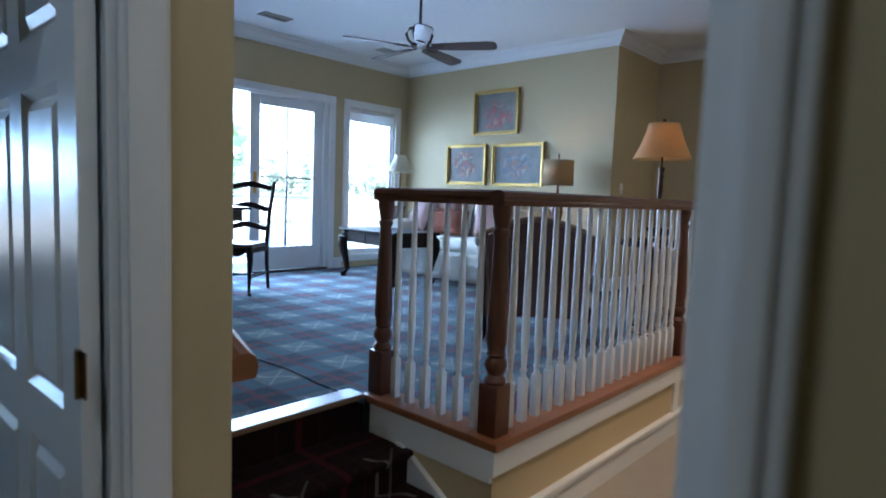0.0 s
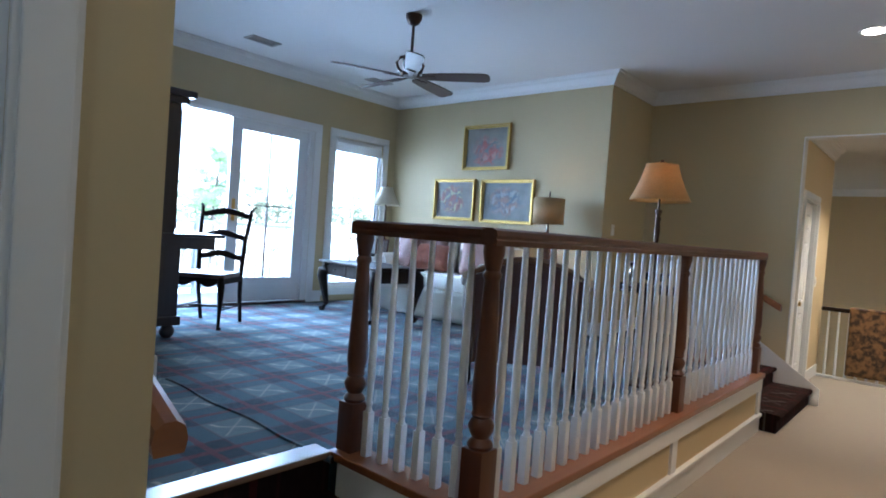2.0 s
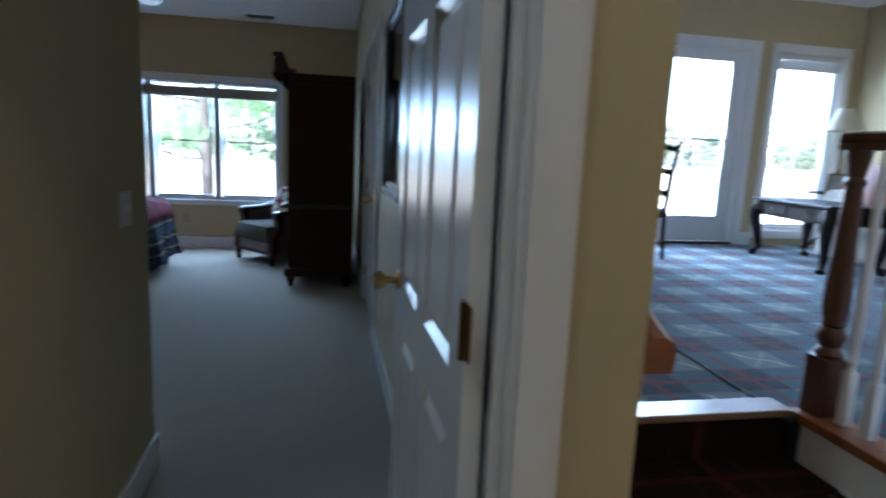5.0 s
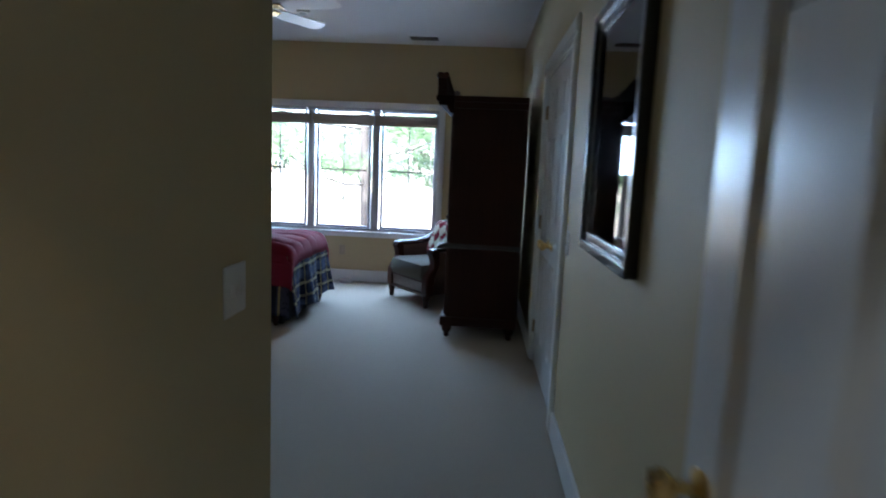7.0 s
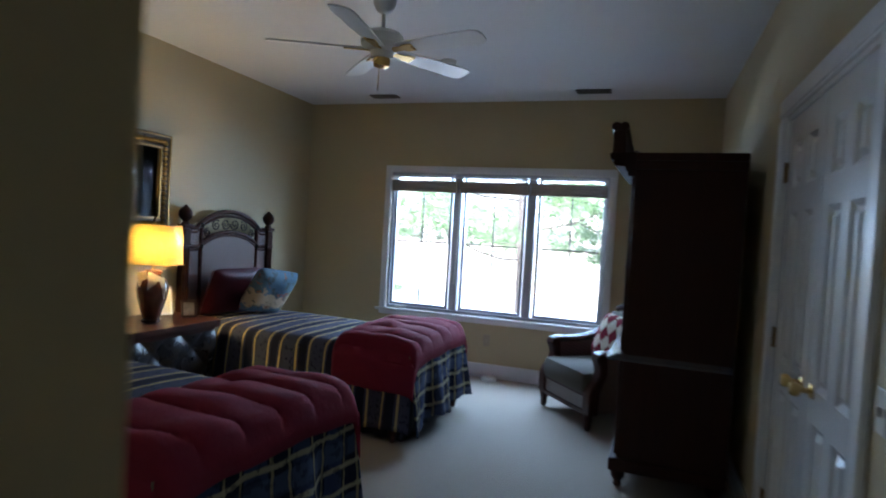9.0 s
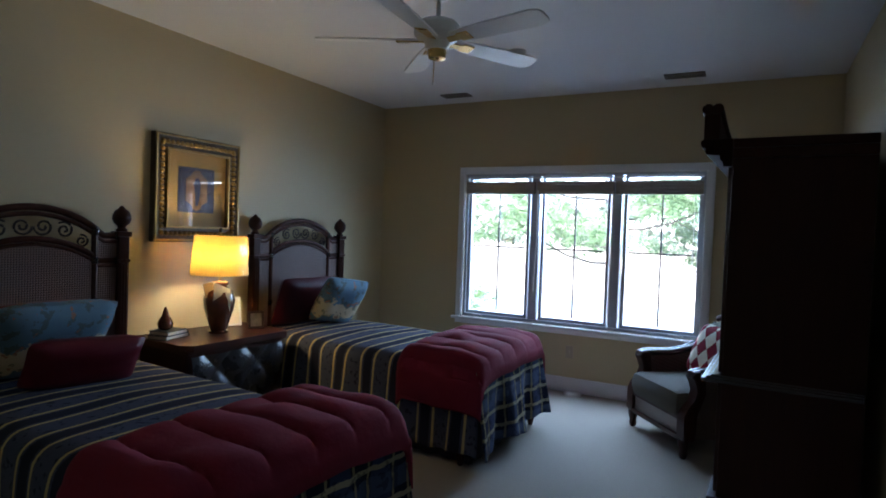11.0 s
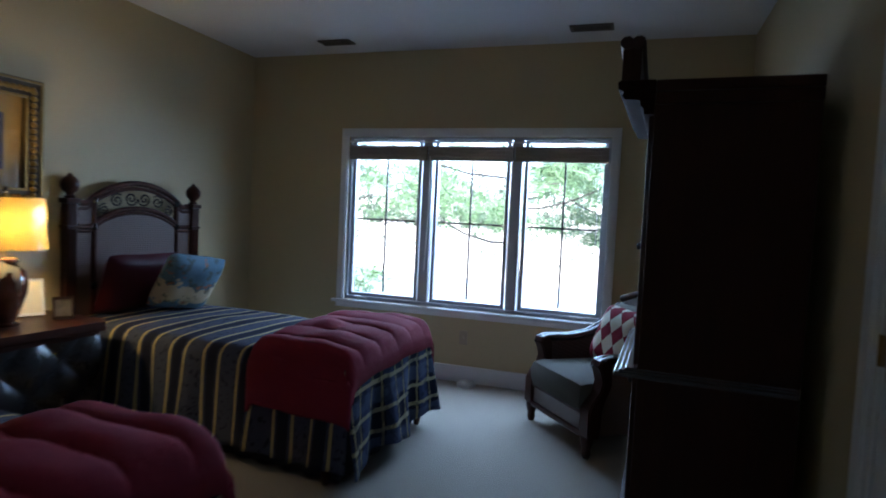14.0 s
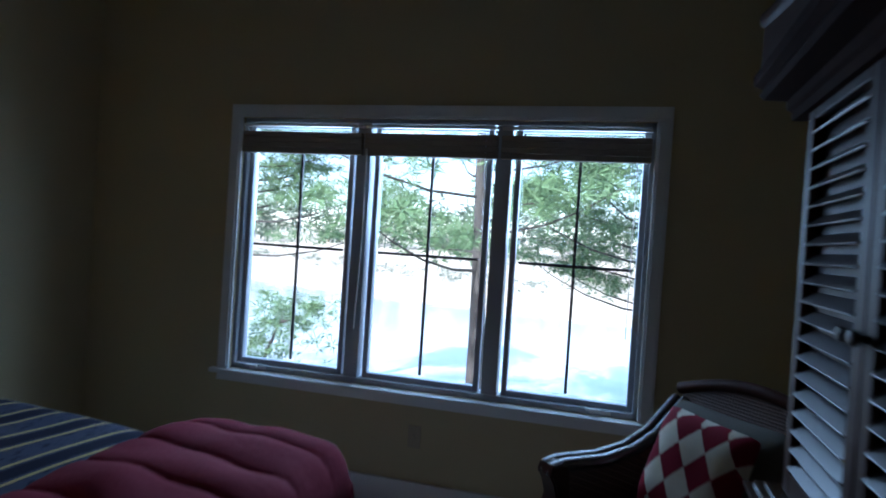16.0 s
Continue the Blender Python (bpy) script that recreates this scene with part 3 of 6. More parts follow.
BH = 0.135
trim_run("baseboard_bedroom", [(BW, BW + 0.016, BS, BN, 0, BH), (BW, BE, BS, BS + 0.016, 0, BH), (BE - 0.016, BE, BS, PL - T, 0, BH), (BE, PJ - T - 0.11, PL, PL + 0.016, 0, BH),
                               (BE - 0.016, BE, PL - T, PL + 0.016, 0, BH), (BW, cx0 - 0.1, BN - 0.016, BN, 0, BH), (cx1 + 0.1, PJ - T, BN - 0.016, BN, 0, BH)], "white painted bedroom baseboard")
trim_run("baseboard_living", [(LW, LW + 0.016, LS, fy0 - 0.1, P, P + BH), (LW, LW + 0.016, fy1 + 0.1, wy0 - 0.1, P, P + BH), (LW, LW + 0.016, wy1 + 0.1, LN, P, P + BH), (LW, LR, LN - 0.016, LN, P, P + BH),
                              (LR, LR + 0.016, LN, LN2, P, P + BH), (LR, -2.55, LN2 - 0.016, LN2, P, P + BH), (LW, NICHE + 0.016, LS, LS + 0.016, P, P + BH), (NICHE, NICHE + 0.016, STAIRWALL, LS, P, P + BH)], "white painted baseboard")
trim_run("baseboard_hall", [(PJ, PJ + 0.014, 0.70, STAIRWALL, 0, BH), (ax0, ax0 + 0.014, LN2 + T, ky0 - 0.08, 0, BH), (ax0, ax0 + 0.014, ky1 + 0.08, 8.85, 0, BH)], "white painted baseboard")

CROWN = [(0.0, -0.125), (0.012, -0.125), (0.018, -0.105), (0.032, -0.095), (0.062, -0.045), (0.088, -0.028), (0.095, -0.012), (0.110, -0.010), (0.110, 0.0), (0.0, 0.0)]


def crown(bm, axis, wall, sign, lo, hi, top, k0=0, k1=0):
    """A run of molding, mitred by k at each end: 1 round an outer corner, -1 into an inner one."""
    def at(u, v, w):
        return (w, wall + sign * u, top + v) if axis == "x" else (wall + sign * u, w, top + v)
    a = [bm.verts.new(at(u, v, lo - k0 * u)) for u, v in CROWN]
    b = [bm.verts.new(at(u, v, hi + k1 * u)) for u, v in CROWN]
    n = len(CROWN)
    bm.faces.new(a)
    bm.faces.new(list(reversed(b)))
    for i in range(n):
        bm.faces.new((a[i], b[i], b[(i + 1) % n], a[(i + 1) % n]))
    bmesh.ops.recalc_face_normals(bm, faces=bm.faces[:])


bm = B()
crown(bm, "y", LW, 1, LS, LN, LC, -1, -1)
crown(bm, "x", LN, -1, LW, LR, LC, -1, 1)
crown(bm, "y", LR, 1, LN, LN2, LC, 1, -1)
crown(bm, "x", LN2, -1, LR, 1.46, LC, -1, 0)
crown(bm, "x", LS, 1, LW, NICHE, LC, -1, 1)
crown(bm, "y", NICHE, 1, STAIRWALL, LS, LC, 0, 1)
setting("crown_molding", bm, TRIM, "white stepped crown molding under the ceiling")
bm = B()
crown(bm, "y", ax0, 1, LN2 + T, 8.9, BC)
crown(bm, "y", ax1, -1, LN2 + T, 13.5, BC)
crown(bm, "x", 13.5, -1, -5.2, ax1, BC)
setting("crown_molding_corridor", bm, TRIM, "white crown molding in the corridor")


def casing(name, axis, face, sign, a0, a1, z0, z1, label, w=0.095, bottom=False):
    """Stepped casing round an opening in a wall."""
    bm = B()

    def strip(lo, hi, b0, b1):
        for d, k in ((0.014, 0.0), (0.022, 0.012)):
            p, q = sorted((face, face + sign * d))
            if axis == "x":
                box(bm, p, q, lo + k, hi - k, b0 + k, b1 - k, 0.003)
            else:
                box(bm, lo + k, hi - k, p, q, b0 + k, b1 - k, 0.003)
    strip(a0 - w, a0, z0, z1)
    strip(a1, a1 + w, z0, z1)
    strip(a0 - w, a1 + w, z1, z1 + w)
    if bottom:
        strip(a0 - w, a1 + w, z0 - w, z0)
    return setting(name, bm, TRIM, label)


def jamb(name, axis, lo, hi, a0, a1, z0, z1, label):
    bm = B()
    e = 0.018
    for c in ((a0, a0 + e, z0, z1), (a1 - e, a1, z0, z1), (a0 + e, a1 - e, z1 - e, z1)):
        if axis == "x":
            box(bm, lo, hi, *c)
        else:
            box(bm, c[0], c[1], lo, hi, c[2], c[3])
    return setting(name, bm, TRIM, label)


casing("trim_bedroom_window", "x", BW, 1, bw0, bw1, bz0, bz1, "white stepped window casing", w=0.07, bottom=True)
casing("trim_closet", "y", BN, -1, cx0, cx1, 0, dz, "white stepped closet casing")
casing("trim_bedroom_door", "x", PJ, 1, dy0, dy1, 0, dz, "white stepped door casing")
casing("trim_bedroom_door_inside", "x", PJ - T, -1, dy0, dy1 - 0.03, 0, dz, "white door casing", w=0.055)
casing("trim_french_doors", "x", LW, 1, fy0, fy1, P, fz1, "white stepped casing round the french doors")
casing("trim_tall_window", "x", LW, 1, wy0, wy1, wz0, wz1, "white stepped window casing", bottom=True)
casing("trim_corridor_door", "x", ax0, 1, ky0, ky1, 0, 2.03, "white door casing", w=0.075)
jamb("jamb_bedroom_door", "x", PJ - T, PJ, dy0, dy1, 0, dz, "white door lining")
jamb("jamb_closet", "y", BN, BN + T, cx0, cx1, 0, dz, "white closet lining")
jamb("jamb_corridor_door", "x", ax0 - T, ax0, ky0, ky1, 0, 2.03, "white door lining")
trim_run("trim_vestibule_jamb", [(-0.815, -0.80, 0.425, 0.555, 0, 2.35), (-0.80, -0.770, 0.414, 0.43, 0, 2.35), (-0.794, -0.778, 0.408, 0.415, 0, 2.35)], "white painted jamb of the vestibule opening")
trim_run("trim_corridor_opening", [(ax0, ax0 + 0.012, LN2 - 0.012, LN2 + T, 0, az), (ax0, ax1, LN2 - 0.012, LN2 + T, az - 0.012, az)], "white painted lining of the corridor opening")


# ---- windows and doors of the setting ----
def window(name, x, y0, y1, z0, z1, cols, grille, label, frame_mat, depth=0.07, rows=2):
    root = thing(name, pose(x, 0, 0), label, "window", kind="structure")
    f, mull = 0.028, 0.080
    w = (y1 - y0 - mull * (cols - 1)) / cols
    rim = B()
    for c in ((y0, y0 + 0.02, z0, z1), (y1 - 0.02, y1, z0, z1), (y0, y1, z0, z0 + 0.03), (y0, y1, z1 - 0.02, z1)):
        box(rim, -depth, 0.03, *c, bevel=0.003)
    for k in range(1, cols):
        c = y0 + k * w + (k - 1) * mull
        box(rim, -depth, 0.02, c, c + mull, z0, z1, 0.004)
    part("window_frame", rim, frame_mat, root)
    for k in range(cols):
        a = y0 + k * (w + mull)
        b = a + w
        sash = boxes([(-0.045, 0.0, a + 0.02, a + 0.02 + f, z0 + 0.03, z1 - 0.02), (-0.045, 0.0, b - 0.02 - f, b - 0.02, z0 + 0.03, z1 - 0.02),
                      (-0.045, 0.0, a + 0.02 + f, b - 0.02 - f, z0 + 0.03, z0 + 0.03 + f), (-0.045, 0.0, a + 0.02 + f, b - 0.02 - f, z1 - 0.02 - f, z1 - 0.02)], 0.004)
        s = part("sash", sash, frame_mat, root)
        p = part("pane", boxes([(-0.026, -0.022, a + 0.06, b - 0.06, z0 + 0.07, z1 - 0.06)]), GLASS, s)
        p.visible_shadow = False
        part("grille_bar", boxes([(-0.030, -0.018, (a + b) / 2 - 0.007, (a + b) / 2 + 0.007, z0 + 0.075, z1 - 0.065)]), grille, s)
        for g in range(1, rows):
            zc = z0 + (z1 - z0) * g / rows
            part("grille_bar", boxes([(-0.031, -0.017, a + 0.065, b - 0.065, zc - 0.007, zc + 0.007)]), grille, s)
    return root


GRILLE = plain("grille_taupe", (0.06, 0.055, 0.055), 0.5)
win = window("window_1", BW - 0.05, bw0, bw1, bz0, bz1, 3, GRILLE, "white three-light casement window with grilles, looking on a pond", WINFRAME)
part("window_sill", boxes([(-0.02, 0.085, bw0 - 0.11, bw1 + 0.11, bz0 - 0.03, bz0 - 0.004)], 0.006), TRIM, win)
for k in (bw0 + 0.17, bw1 - 0.17):
    part("crank_handle", boxes([(0.0, 0.035, k - 0.05, k + 0.05, bz0 + 0.005, bz0 + 0.025), (0.03, 0.05, k - 0.07, k + 0.0, bz0 + 0.02, bz0 + 0.032)], 0.004), WHITEM, win)
part("wand", tube(B(), [(0.06, -1.745, 1.86), (0.062, -1.74, 1.4), (0.063, -1.755, 0.9)], 0.006, 8), PLASTIC, win)
window("window_2", LW - 0.05, wy0, wy1, wz0, wz1, 1, TRIM, "tall white single window beside the sofa", TRIM, rows=3)

# pleated shades drawn up at the top of each light
for k in range(3):
    pitch = (bw1 - bw0 - 0.005) / 3
    a = bw0 + 0.002 + k * pitch
    sh = thing("window_shade", pose(BW - 0.012, a, bz1 - 0.035), "taupe fabric shade folded up under the window head", "window shade", "bedroom window shades")
    bm = B()
    for i in range(4):
        box(bm, -0.014 - 0.003 * (i % 2), 0.022 + 0.003 * (i % 2), 0.004, pitch - 0.013, -0.16 + i * 0.030, -0.132 + i * 0.030, 0.005)
    part("folds", bm, BLIND, sh)
    part("head_rail", boxes([(-0.012, 0.018, 0.004, pitch - 0.013, -0.012, 0.0)]), WHITEM, sh)
    part("cord", tube(B(), [(0.02, 0.66, -0.02), (0.02, 0.66, -1.0 if k == 2 else -0.3)], 0.0018, 5), PLASTIC, sh)


ws = thing("window_shade", pose(LW - 0.030, wy0 + 0.025, wz1 - 0.025), "white cellular shade drawn up in the tall window", "window shade")
wsw = wy1 - wy0 - 0.05
part("head_rail", boxes([(-0.022, 0.022, 0.0, wsw, -0.038, 0.0)], 0.004), TRIM, ws)
for i in range(5):
    part("fold", boxes([(-0.020, 0.020, 0.004, wsw - 0.004, -0.056 - 0.017 * i, -0.041 - 0.017 * i)], 0.005), TRIM, ws)
part("bottom_rail", boxes([(-0.020, 0.020, 0.002, wsw - 0.002, -0.142, -0.126)], 0.004), TRIM, ws)


def french_leaf(name, m, y0, y1, handle, label):
    root = thing(name, m, label, "door", "french doors", "structure")
    z0, z1 = P + 0.03, fz1 - 0.02
    st = 0.125
    part("stile", boxes([(-0.022, 0.022, y0, y0 + st, z0, z1)], 0.004), TRIM, root)
    part("stile", boxes([(-0.022, 0.022, y1 - st, y1, z0, z1)], 0.004), TRIM, root)
    part("rail", boxes([(-0.022, 0.022, y0 + st, y1 - st, z0, z0 + 0.27)], 0.004), TRIM, root)
    part("rail", boxes([(-0.022, 0.022, y0 + st, y1 - st, z1 - 0.11, z1)], 0.004), TRIM, root)
    g = part("pane", boxes([(-0.004, 0.004, y0 + st, y1 - st, z0 + 0.27, z1 - 0.11)]), GLASS, root)
    g.visible_shadow = False
    part("grille_bar", boxes([(-0.012, 0.012, (y0 + y1) / 2 - 0.008, (y0 + y1) / 2 + 0.008, z0 + 0.27, z1 - 0.11)]), GRILLE, root)
    zc = z0 + 0.27 + (z1 - z0 - 0.38) * 0.5
    part("grille_bar", boxes([(-0.011, 0.011, y0 + st, y1 - st, zc - 0.008, zc + 0.008)]), GRILLE, root)
    if handle:
        bm = boxes([(0.022, 0.03, handle - 0.02, handle + 0.02, P + 0.92, P + 1.16)], 0.004)
        tube(bm, [(0.03, handle, P + 1.02), (0.07, handle, P + 1.02), (0.075, handle + 0.10, P + 1.02)], 0.009, 8)
        part("handle", bm, BRASS, root)


french_leaf("door_french_a", pose(LW - 0.145, fy0 + 0.03, 0, 0, 0, 96), 0.0, 0.98, 0, "white glazed french door, swung open over the balcony")
french_leaf("door_french_b", pose(LW - 0.06, 0, 0), 3.615, fy1 - 0.07, 3.675, "white glazed french door, closed, with slim grilles")
trim_run("trim_french_frame", [(LW - 0.12, LW, fy0, fy0 + 0.03, P, fz1), (LW - 0.12, LW, fy1 - 0.07, fy1, P, fz1), (LW - 0.12, LW, fy0 + 0.03, fy1 - 0.07, fz1 - 0.02, fz1)], "white french door frame")
setting("door_threshold", boxes([(LW - 0.13, LW + 0.02, fy0, fy1, P, P + 0.025)], 0.005), BRONZE, "dark metal door threshold")


def panel_leaf(root, w, h, mat, t=0.035):
    """Six raised panels in a leaf that spans x 0..w, y -t/2..t/2."""
    st, mid = 0.105, 0.10
    zs = [(0.22, 0.80), (0.92, 1.58), (1.69, h - 0.12)]
    c = w / 2
    xs = [(st, c - mid / 2), (c + mid / 2, w - st)]
    for a, b, lo, hi in ((0, st, 0, h), (w - st, w, 0, h), (c - mid / 2, c + mid / 2, 0.22, h - 0.12)):
        part("stile", boxes([(a, b, -t / 2, t / 2, lo, hi)]), mat, root)
    for a, b in [(0.0, 0.22), (0.80, 0.92), (1.58, 1.69), (h - 0.12, h)]:
        for x0, x1 in ((st, c - mid / 2), (c + mid / 2, w - st)) if 0.2 < a < h - 0.2 else ((st, w - st),):
            part("rail", boxes([(x0, x1, -t / 2, t / 2, a, b)]), mat, root)
    for x0, x1 in xs:
        for z0, z1 in zs:
            bm = box(B(), x0, x1, -t / 2 + 0.0155, t / 2 - 0.0155, z0, z1)
            for s in (1, -1):
                loops = []
                for inset, deep in ((0.0, 0.0005), (0.019, 0.0140), (0.025, 0.0140), (0.046, 0.0020)):
                    y = s * (t / 2 - deep)
                    loops.append([bm.verts.new((x, y, z)) for x, z in ((x0 + inset, z0 + inset), (x1 - inset, z0 + inset), (x1 - inset, z1 - inset), (x0 + inset, z1 - inset))])
                bm.faces.new(loops[-1])
                for a, b in zip(loops, loops[1:]):
                    for k in range(4):
                        bm.faces.new((a[k], a[(k + 1) % 4], b[(k + 1) % 4], b[k]))
            bmesh.ops.recalc_face_normals(bm, faces=bm.faces[:])
            part("panel", bm, mat, root)


def knob(root, x, y, z, s):
    bm = B()
    lathe(bm, [(0.028, 0), (0.028, 0.006), (0.010, 0.012), (0.010, 0.035), (0.022, 0.042), (0.027, 0.056), (0.022, 0.070), (0.006, 0.074)], 14)
    part("knob", bm, BRASS, root, "polished brass knob", True, pose(x, y, z, -90 * s, 0, 0))


def hinge(root, x, y, z, turn=0):
    bm = boxes([(-0.03, 0.03, -0.004, 0.0, -0.045, 0.045)], 0.002)
    tube(bm, [(0, -0.006, -0.047), (0, -0.006, 0.047)], 0.007, 8)
    part("hinge", bm, HINGE, root, m=pose(x, y, z, 0, 0, turn))


bd = thing("door_bedroom", pose(PJ - 0.022, dy1 - 0.046, 0.012, 0, 0, 180.8), "white six-panel door standing open against the wall", "door", kind="structure")
panel_leaf(bd, 0.83, 2.02, DOORW)
knob(bd, 0.765, 0.018, 0.93, 1)
knob(bd, 0.765, -0.018, 0.93, -1)
for z in (0.24, 1.02, 1.80):
    hinge(bd, -0.004, 0.016, z, 180)
part("strike_plate", boxes([(PJ - 0.10, PJ - 0.045, dy0 + 0.018, dy0 + 0.021, 0.90, 0.98)]), BRASS, None)
tagged(bpy.data.objects["strike_plate"], "brass strike plate on the door lining", "strike plate")

for name, x0, x1, kx in (("door_closet_a", cx0 + 0.02, -5.628, -5.70), ("door_closet_b", -5.622, cx1 - 0.02, -5.55)):
    r = thing(name, pose(x0, BN + 0.03, 0.012), "white six-panel closet door, closed", "door", "closet doors", "structure")
    panel_leaf(r, x1 - x0, 2.01, DOORW)
    knob(r, kx - x0, -0.018, 0.91, -1)
    for z in (0.25, 1.01, 1.77):
        hinge(r, -0.004 if name.endswith("a") else x1 - x0 + 0.004, -0.022, z)
kd = thing("door_corridor", pose(ax0 - 0.06, ky0 + 0.02, 0.012, 0, 0, 90), "white panelled corridor door, closed", "door", kind="structure")
panel_leaf(kd, ky1 - ky0 - 0.04, 2.0, DOORW)
knob(kd, 0.07, -0.018, 0.92, -1)

# ---- steps ----


def steps(name, edge, y0, y1, label):
    root = thing(name, pose(0, 0, 0), label, "steps", kind="structure")
    for i, z in ((1, 0.30), (2, 0.15)):
        a, b = edge + 0.32 * (i - 1), edge + 0.32 * i
        bm = prism(B(), [(edge - 0.02, 0.002), (b, 0.002), (b, z - 0.045), (b + 0.022, z - 0.035), (b + 0.028, z - 0.015), (b + 0.018, z), (edge - 0.02, z)], "y", y0 + 0.003 * i, y1 - 0.003 * i)
        part("step", bm, PLAID_SHADED, root)
    return root


steps("steps_south", EDGE, STAIRWALL, 1.93, "two steps wrapped in plaid carpet, shade in its colour")
steps("steps_north", -2.52, 5.65, LN2, "two steps wrapped in plaid carpet beyond the railing, shade in its colour")
# risers take the steps' darkened plaid, with shade in its colour
setting("riser", boxes([(EDGE, EDGE + 0.007, STAIRWALL + 0.001, 1.925, 0.296, P - 0.005)]), PLAID_SHADED, "carpeted riser coloured as in shade under the platform nosing")
setting("riser_north", boxes([(-2.52, -2.513, 5.66, LN2 - 0.001, 0.296, P - 0.005)]), PLAID_SHADED, "carpeted riser coloured as in shade under the far nosing")
setting("stair_nosing", boxes([(EDGE - 0.09, EDGE + 0.03, STAIRWALL, 1.92, P - 0.004, P + 0.022)], 0.008), NOSING, "worn oak nosing at the platform edge")
setting("stair_nosing_north", boxes([(-2.61, -2.49, 5.67, LN2, P - 0.004, P + 0.022)], 0.008), OAKSILL, "oak nosing at the platform edge")
bm = prism(B(), [(-2.50, 0.58), (-2.46, 0.61), (-1.80, 0.16), (-1.80, 0.0), (-2.50, 0.0)], "y", LN2 - 0.016, LN2)
setting("stair_skirt_north", bm, TRIM, "white sloping stair skirt")
bm = prism(B(), [(-2.78, 0.60), (-2.74, 0.62), (-1.97, 0.18), (-1.97, 0.0), (-2.78, 0.0)], "y", STAIRWALL, STAIRWALL + 0.014)
setting("stair_skirt_south", bm, TRIM, "white sloping stair skirt")


def wall_rail(name, pts, wall, sign, label):
    root = thing(name, pose(0, 0, 0), label, "handrail")
    bm = B()
    prof = [(-0.030, -0.032), (0.030, -0.032), (0.036, -0.006), (0.030, 0.022), (0.012, 0.034), (-0.012, 0.034), (-0.030, 0.022), (-0.036, -0.006)]
    rings = [[bm.verts.new((x, y + u, z + v)) for u, v in prof] for x, y, z in pts]
    for a, b in zip(rings, rings[1:]):
        for k in range(8):
            bm.faces.new((a[k], a[(k + 1) % 8], b[(k + 1) % 8], b[k]))
    bm.faces.new(rings[0])
    bm.faces.new(list(reversed(rings[-1])))
    bmesh.ops.recalc_face_normals(bm, faces=bm.faces[:])
    part("rail", bm, OAKSILL, root)
    for x, y, z in (pts[-1],):
        part("bracket", tube(B(), [(x + (0.06 if x > pts[-1][0] else -0.06) * -1, wall, z - 0.09), (x, y, z - 0.07), (x, y, z - 0.03)], 0.008, 8), BRASS, root)


wall_rail("handrail", [(-2.012, 0.886, 0.965), (-2.40, 0.882, 1.135), (-2.85, 0.882, 1.345)], STAIRWALL, 1, "oak wall handrail beside the steps")
wall_rail("handrail", [(-2.17, LN2 - 0.075, 0.90), (-2.40, LN2 - 0.075, 1.02), (-2.60, LN2 - 0.075, 1.12)], LN2, -1, "oak wall handrail beside the far steps")

# ---- railing on the platform's edge ----
RAIL0 = (-2.082, 1.992)
rail = thing("stair_railing", pose(RAIL0[0], RAIL0[1], P, 0, 0, -0.3), "cherry-stained railing with white turned balusters", "railing")
SEC = (0.0, 1.85, 3.57)
W1 = -0.665


def newel_mesh():
    bm = box(B(), -0.045, 0.045, -0.045, 0.045, 0.02, 0.225, 0.005)
    lathe(bm, [(0.040, 0.225), (0.046, 0.238), (0.038, 0.252), (0.030, 0.262), (0.042, 0.285), (0.046, 0.305), (0.036, 0.325), (0.032, 0.332), (0.040, 0.342), (0.034, 0.352), (0.042, 0.40), (0.037, 0.55), (0.029, 0.75), (0.026, 0.80), (0.033, 0.812), (0.034, 0.822), (0.026, 0.834), (0.033, 0.872), (0.038, 0.895), (0.038, 0.922)], 18)
    return bm


def baluster_mesh():
    bm = box(B(), -0.0165, 0.0165, -0.0165, 0.0165, 0.02, 0.205, 0.003)
    lathe(bm, [(0.0165, 0.200), (0.011, 0.222), (0.0105, 0.228), (0.0145, 0.236), (0.0145, 0.243), (0.0105, 0.250), (0.0135, 0.30), (0.0165, 0.36), (0.0155, 0.55), (0.012, 0.80), (0.0105, 0.925)], 10)
    return bm


first = part("newel_post", newel_mesh(), CHERRY, rail, "cherry-stained turned newel post", True, pose(0, 0, 0))
for x, y in ((W1, 0), (0, SEC[1]), (0, SEC[2])):
    tagged(again(first, rail, pose(x, y, 0)), "cherry-stained turned newel post")
bal = part("baluster", baluster_mesh(), TRIM, rail, "white turned baluster", True, pose(W1 + 0.095, 0, 0))
for i in range(1, 6):
    again(bal, rail, pose(W1 + 0.095 + i * 0.0952, 0, 0))
for a, b, n in ((SEC[0], SEC[1], 18), (SEC[1], SEC[2], 14)):
    for i in range(n):
        again(bal, rail, pose(0, a + (b - a) * (i + 1) / (n + 1), 0))
HR = [(-0.034, 0.0), (0.034, 0.0), (0.036, 0.018), (0.031, 0.024), (0.036, 0.034), (0.030, 0.052), (0.012, 0.060), (-0.012, 0.060), (-0.030, 0.052), (-0.036, 0.034), (-0.031, 0.024), (-0.036, 0.018)]
part("handrail", prism(B(), [(u, 0.92 + v) for u, v in HR], "y", -0.036, SEC[2] + 0.05), CHERRY, rail, smooth=False)
part("handrail", prism(B(), [(u, 0.92 + v) for u, v in HR], "x", W1 - 0.05, -0.036), CHERRY, rail, smooth=False)
part("sill_board", boxes([(-0.07, 0.085, -0.085, SEC[2] + 0.06, -0.012, 0.022), (W1 - 0.05, -0.07, -0.085, 0.06, -0.012, 0.022)], 0.006), OAKSILL, rail, "oak sill under the balusters")

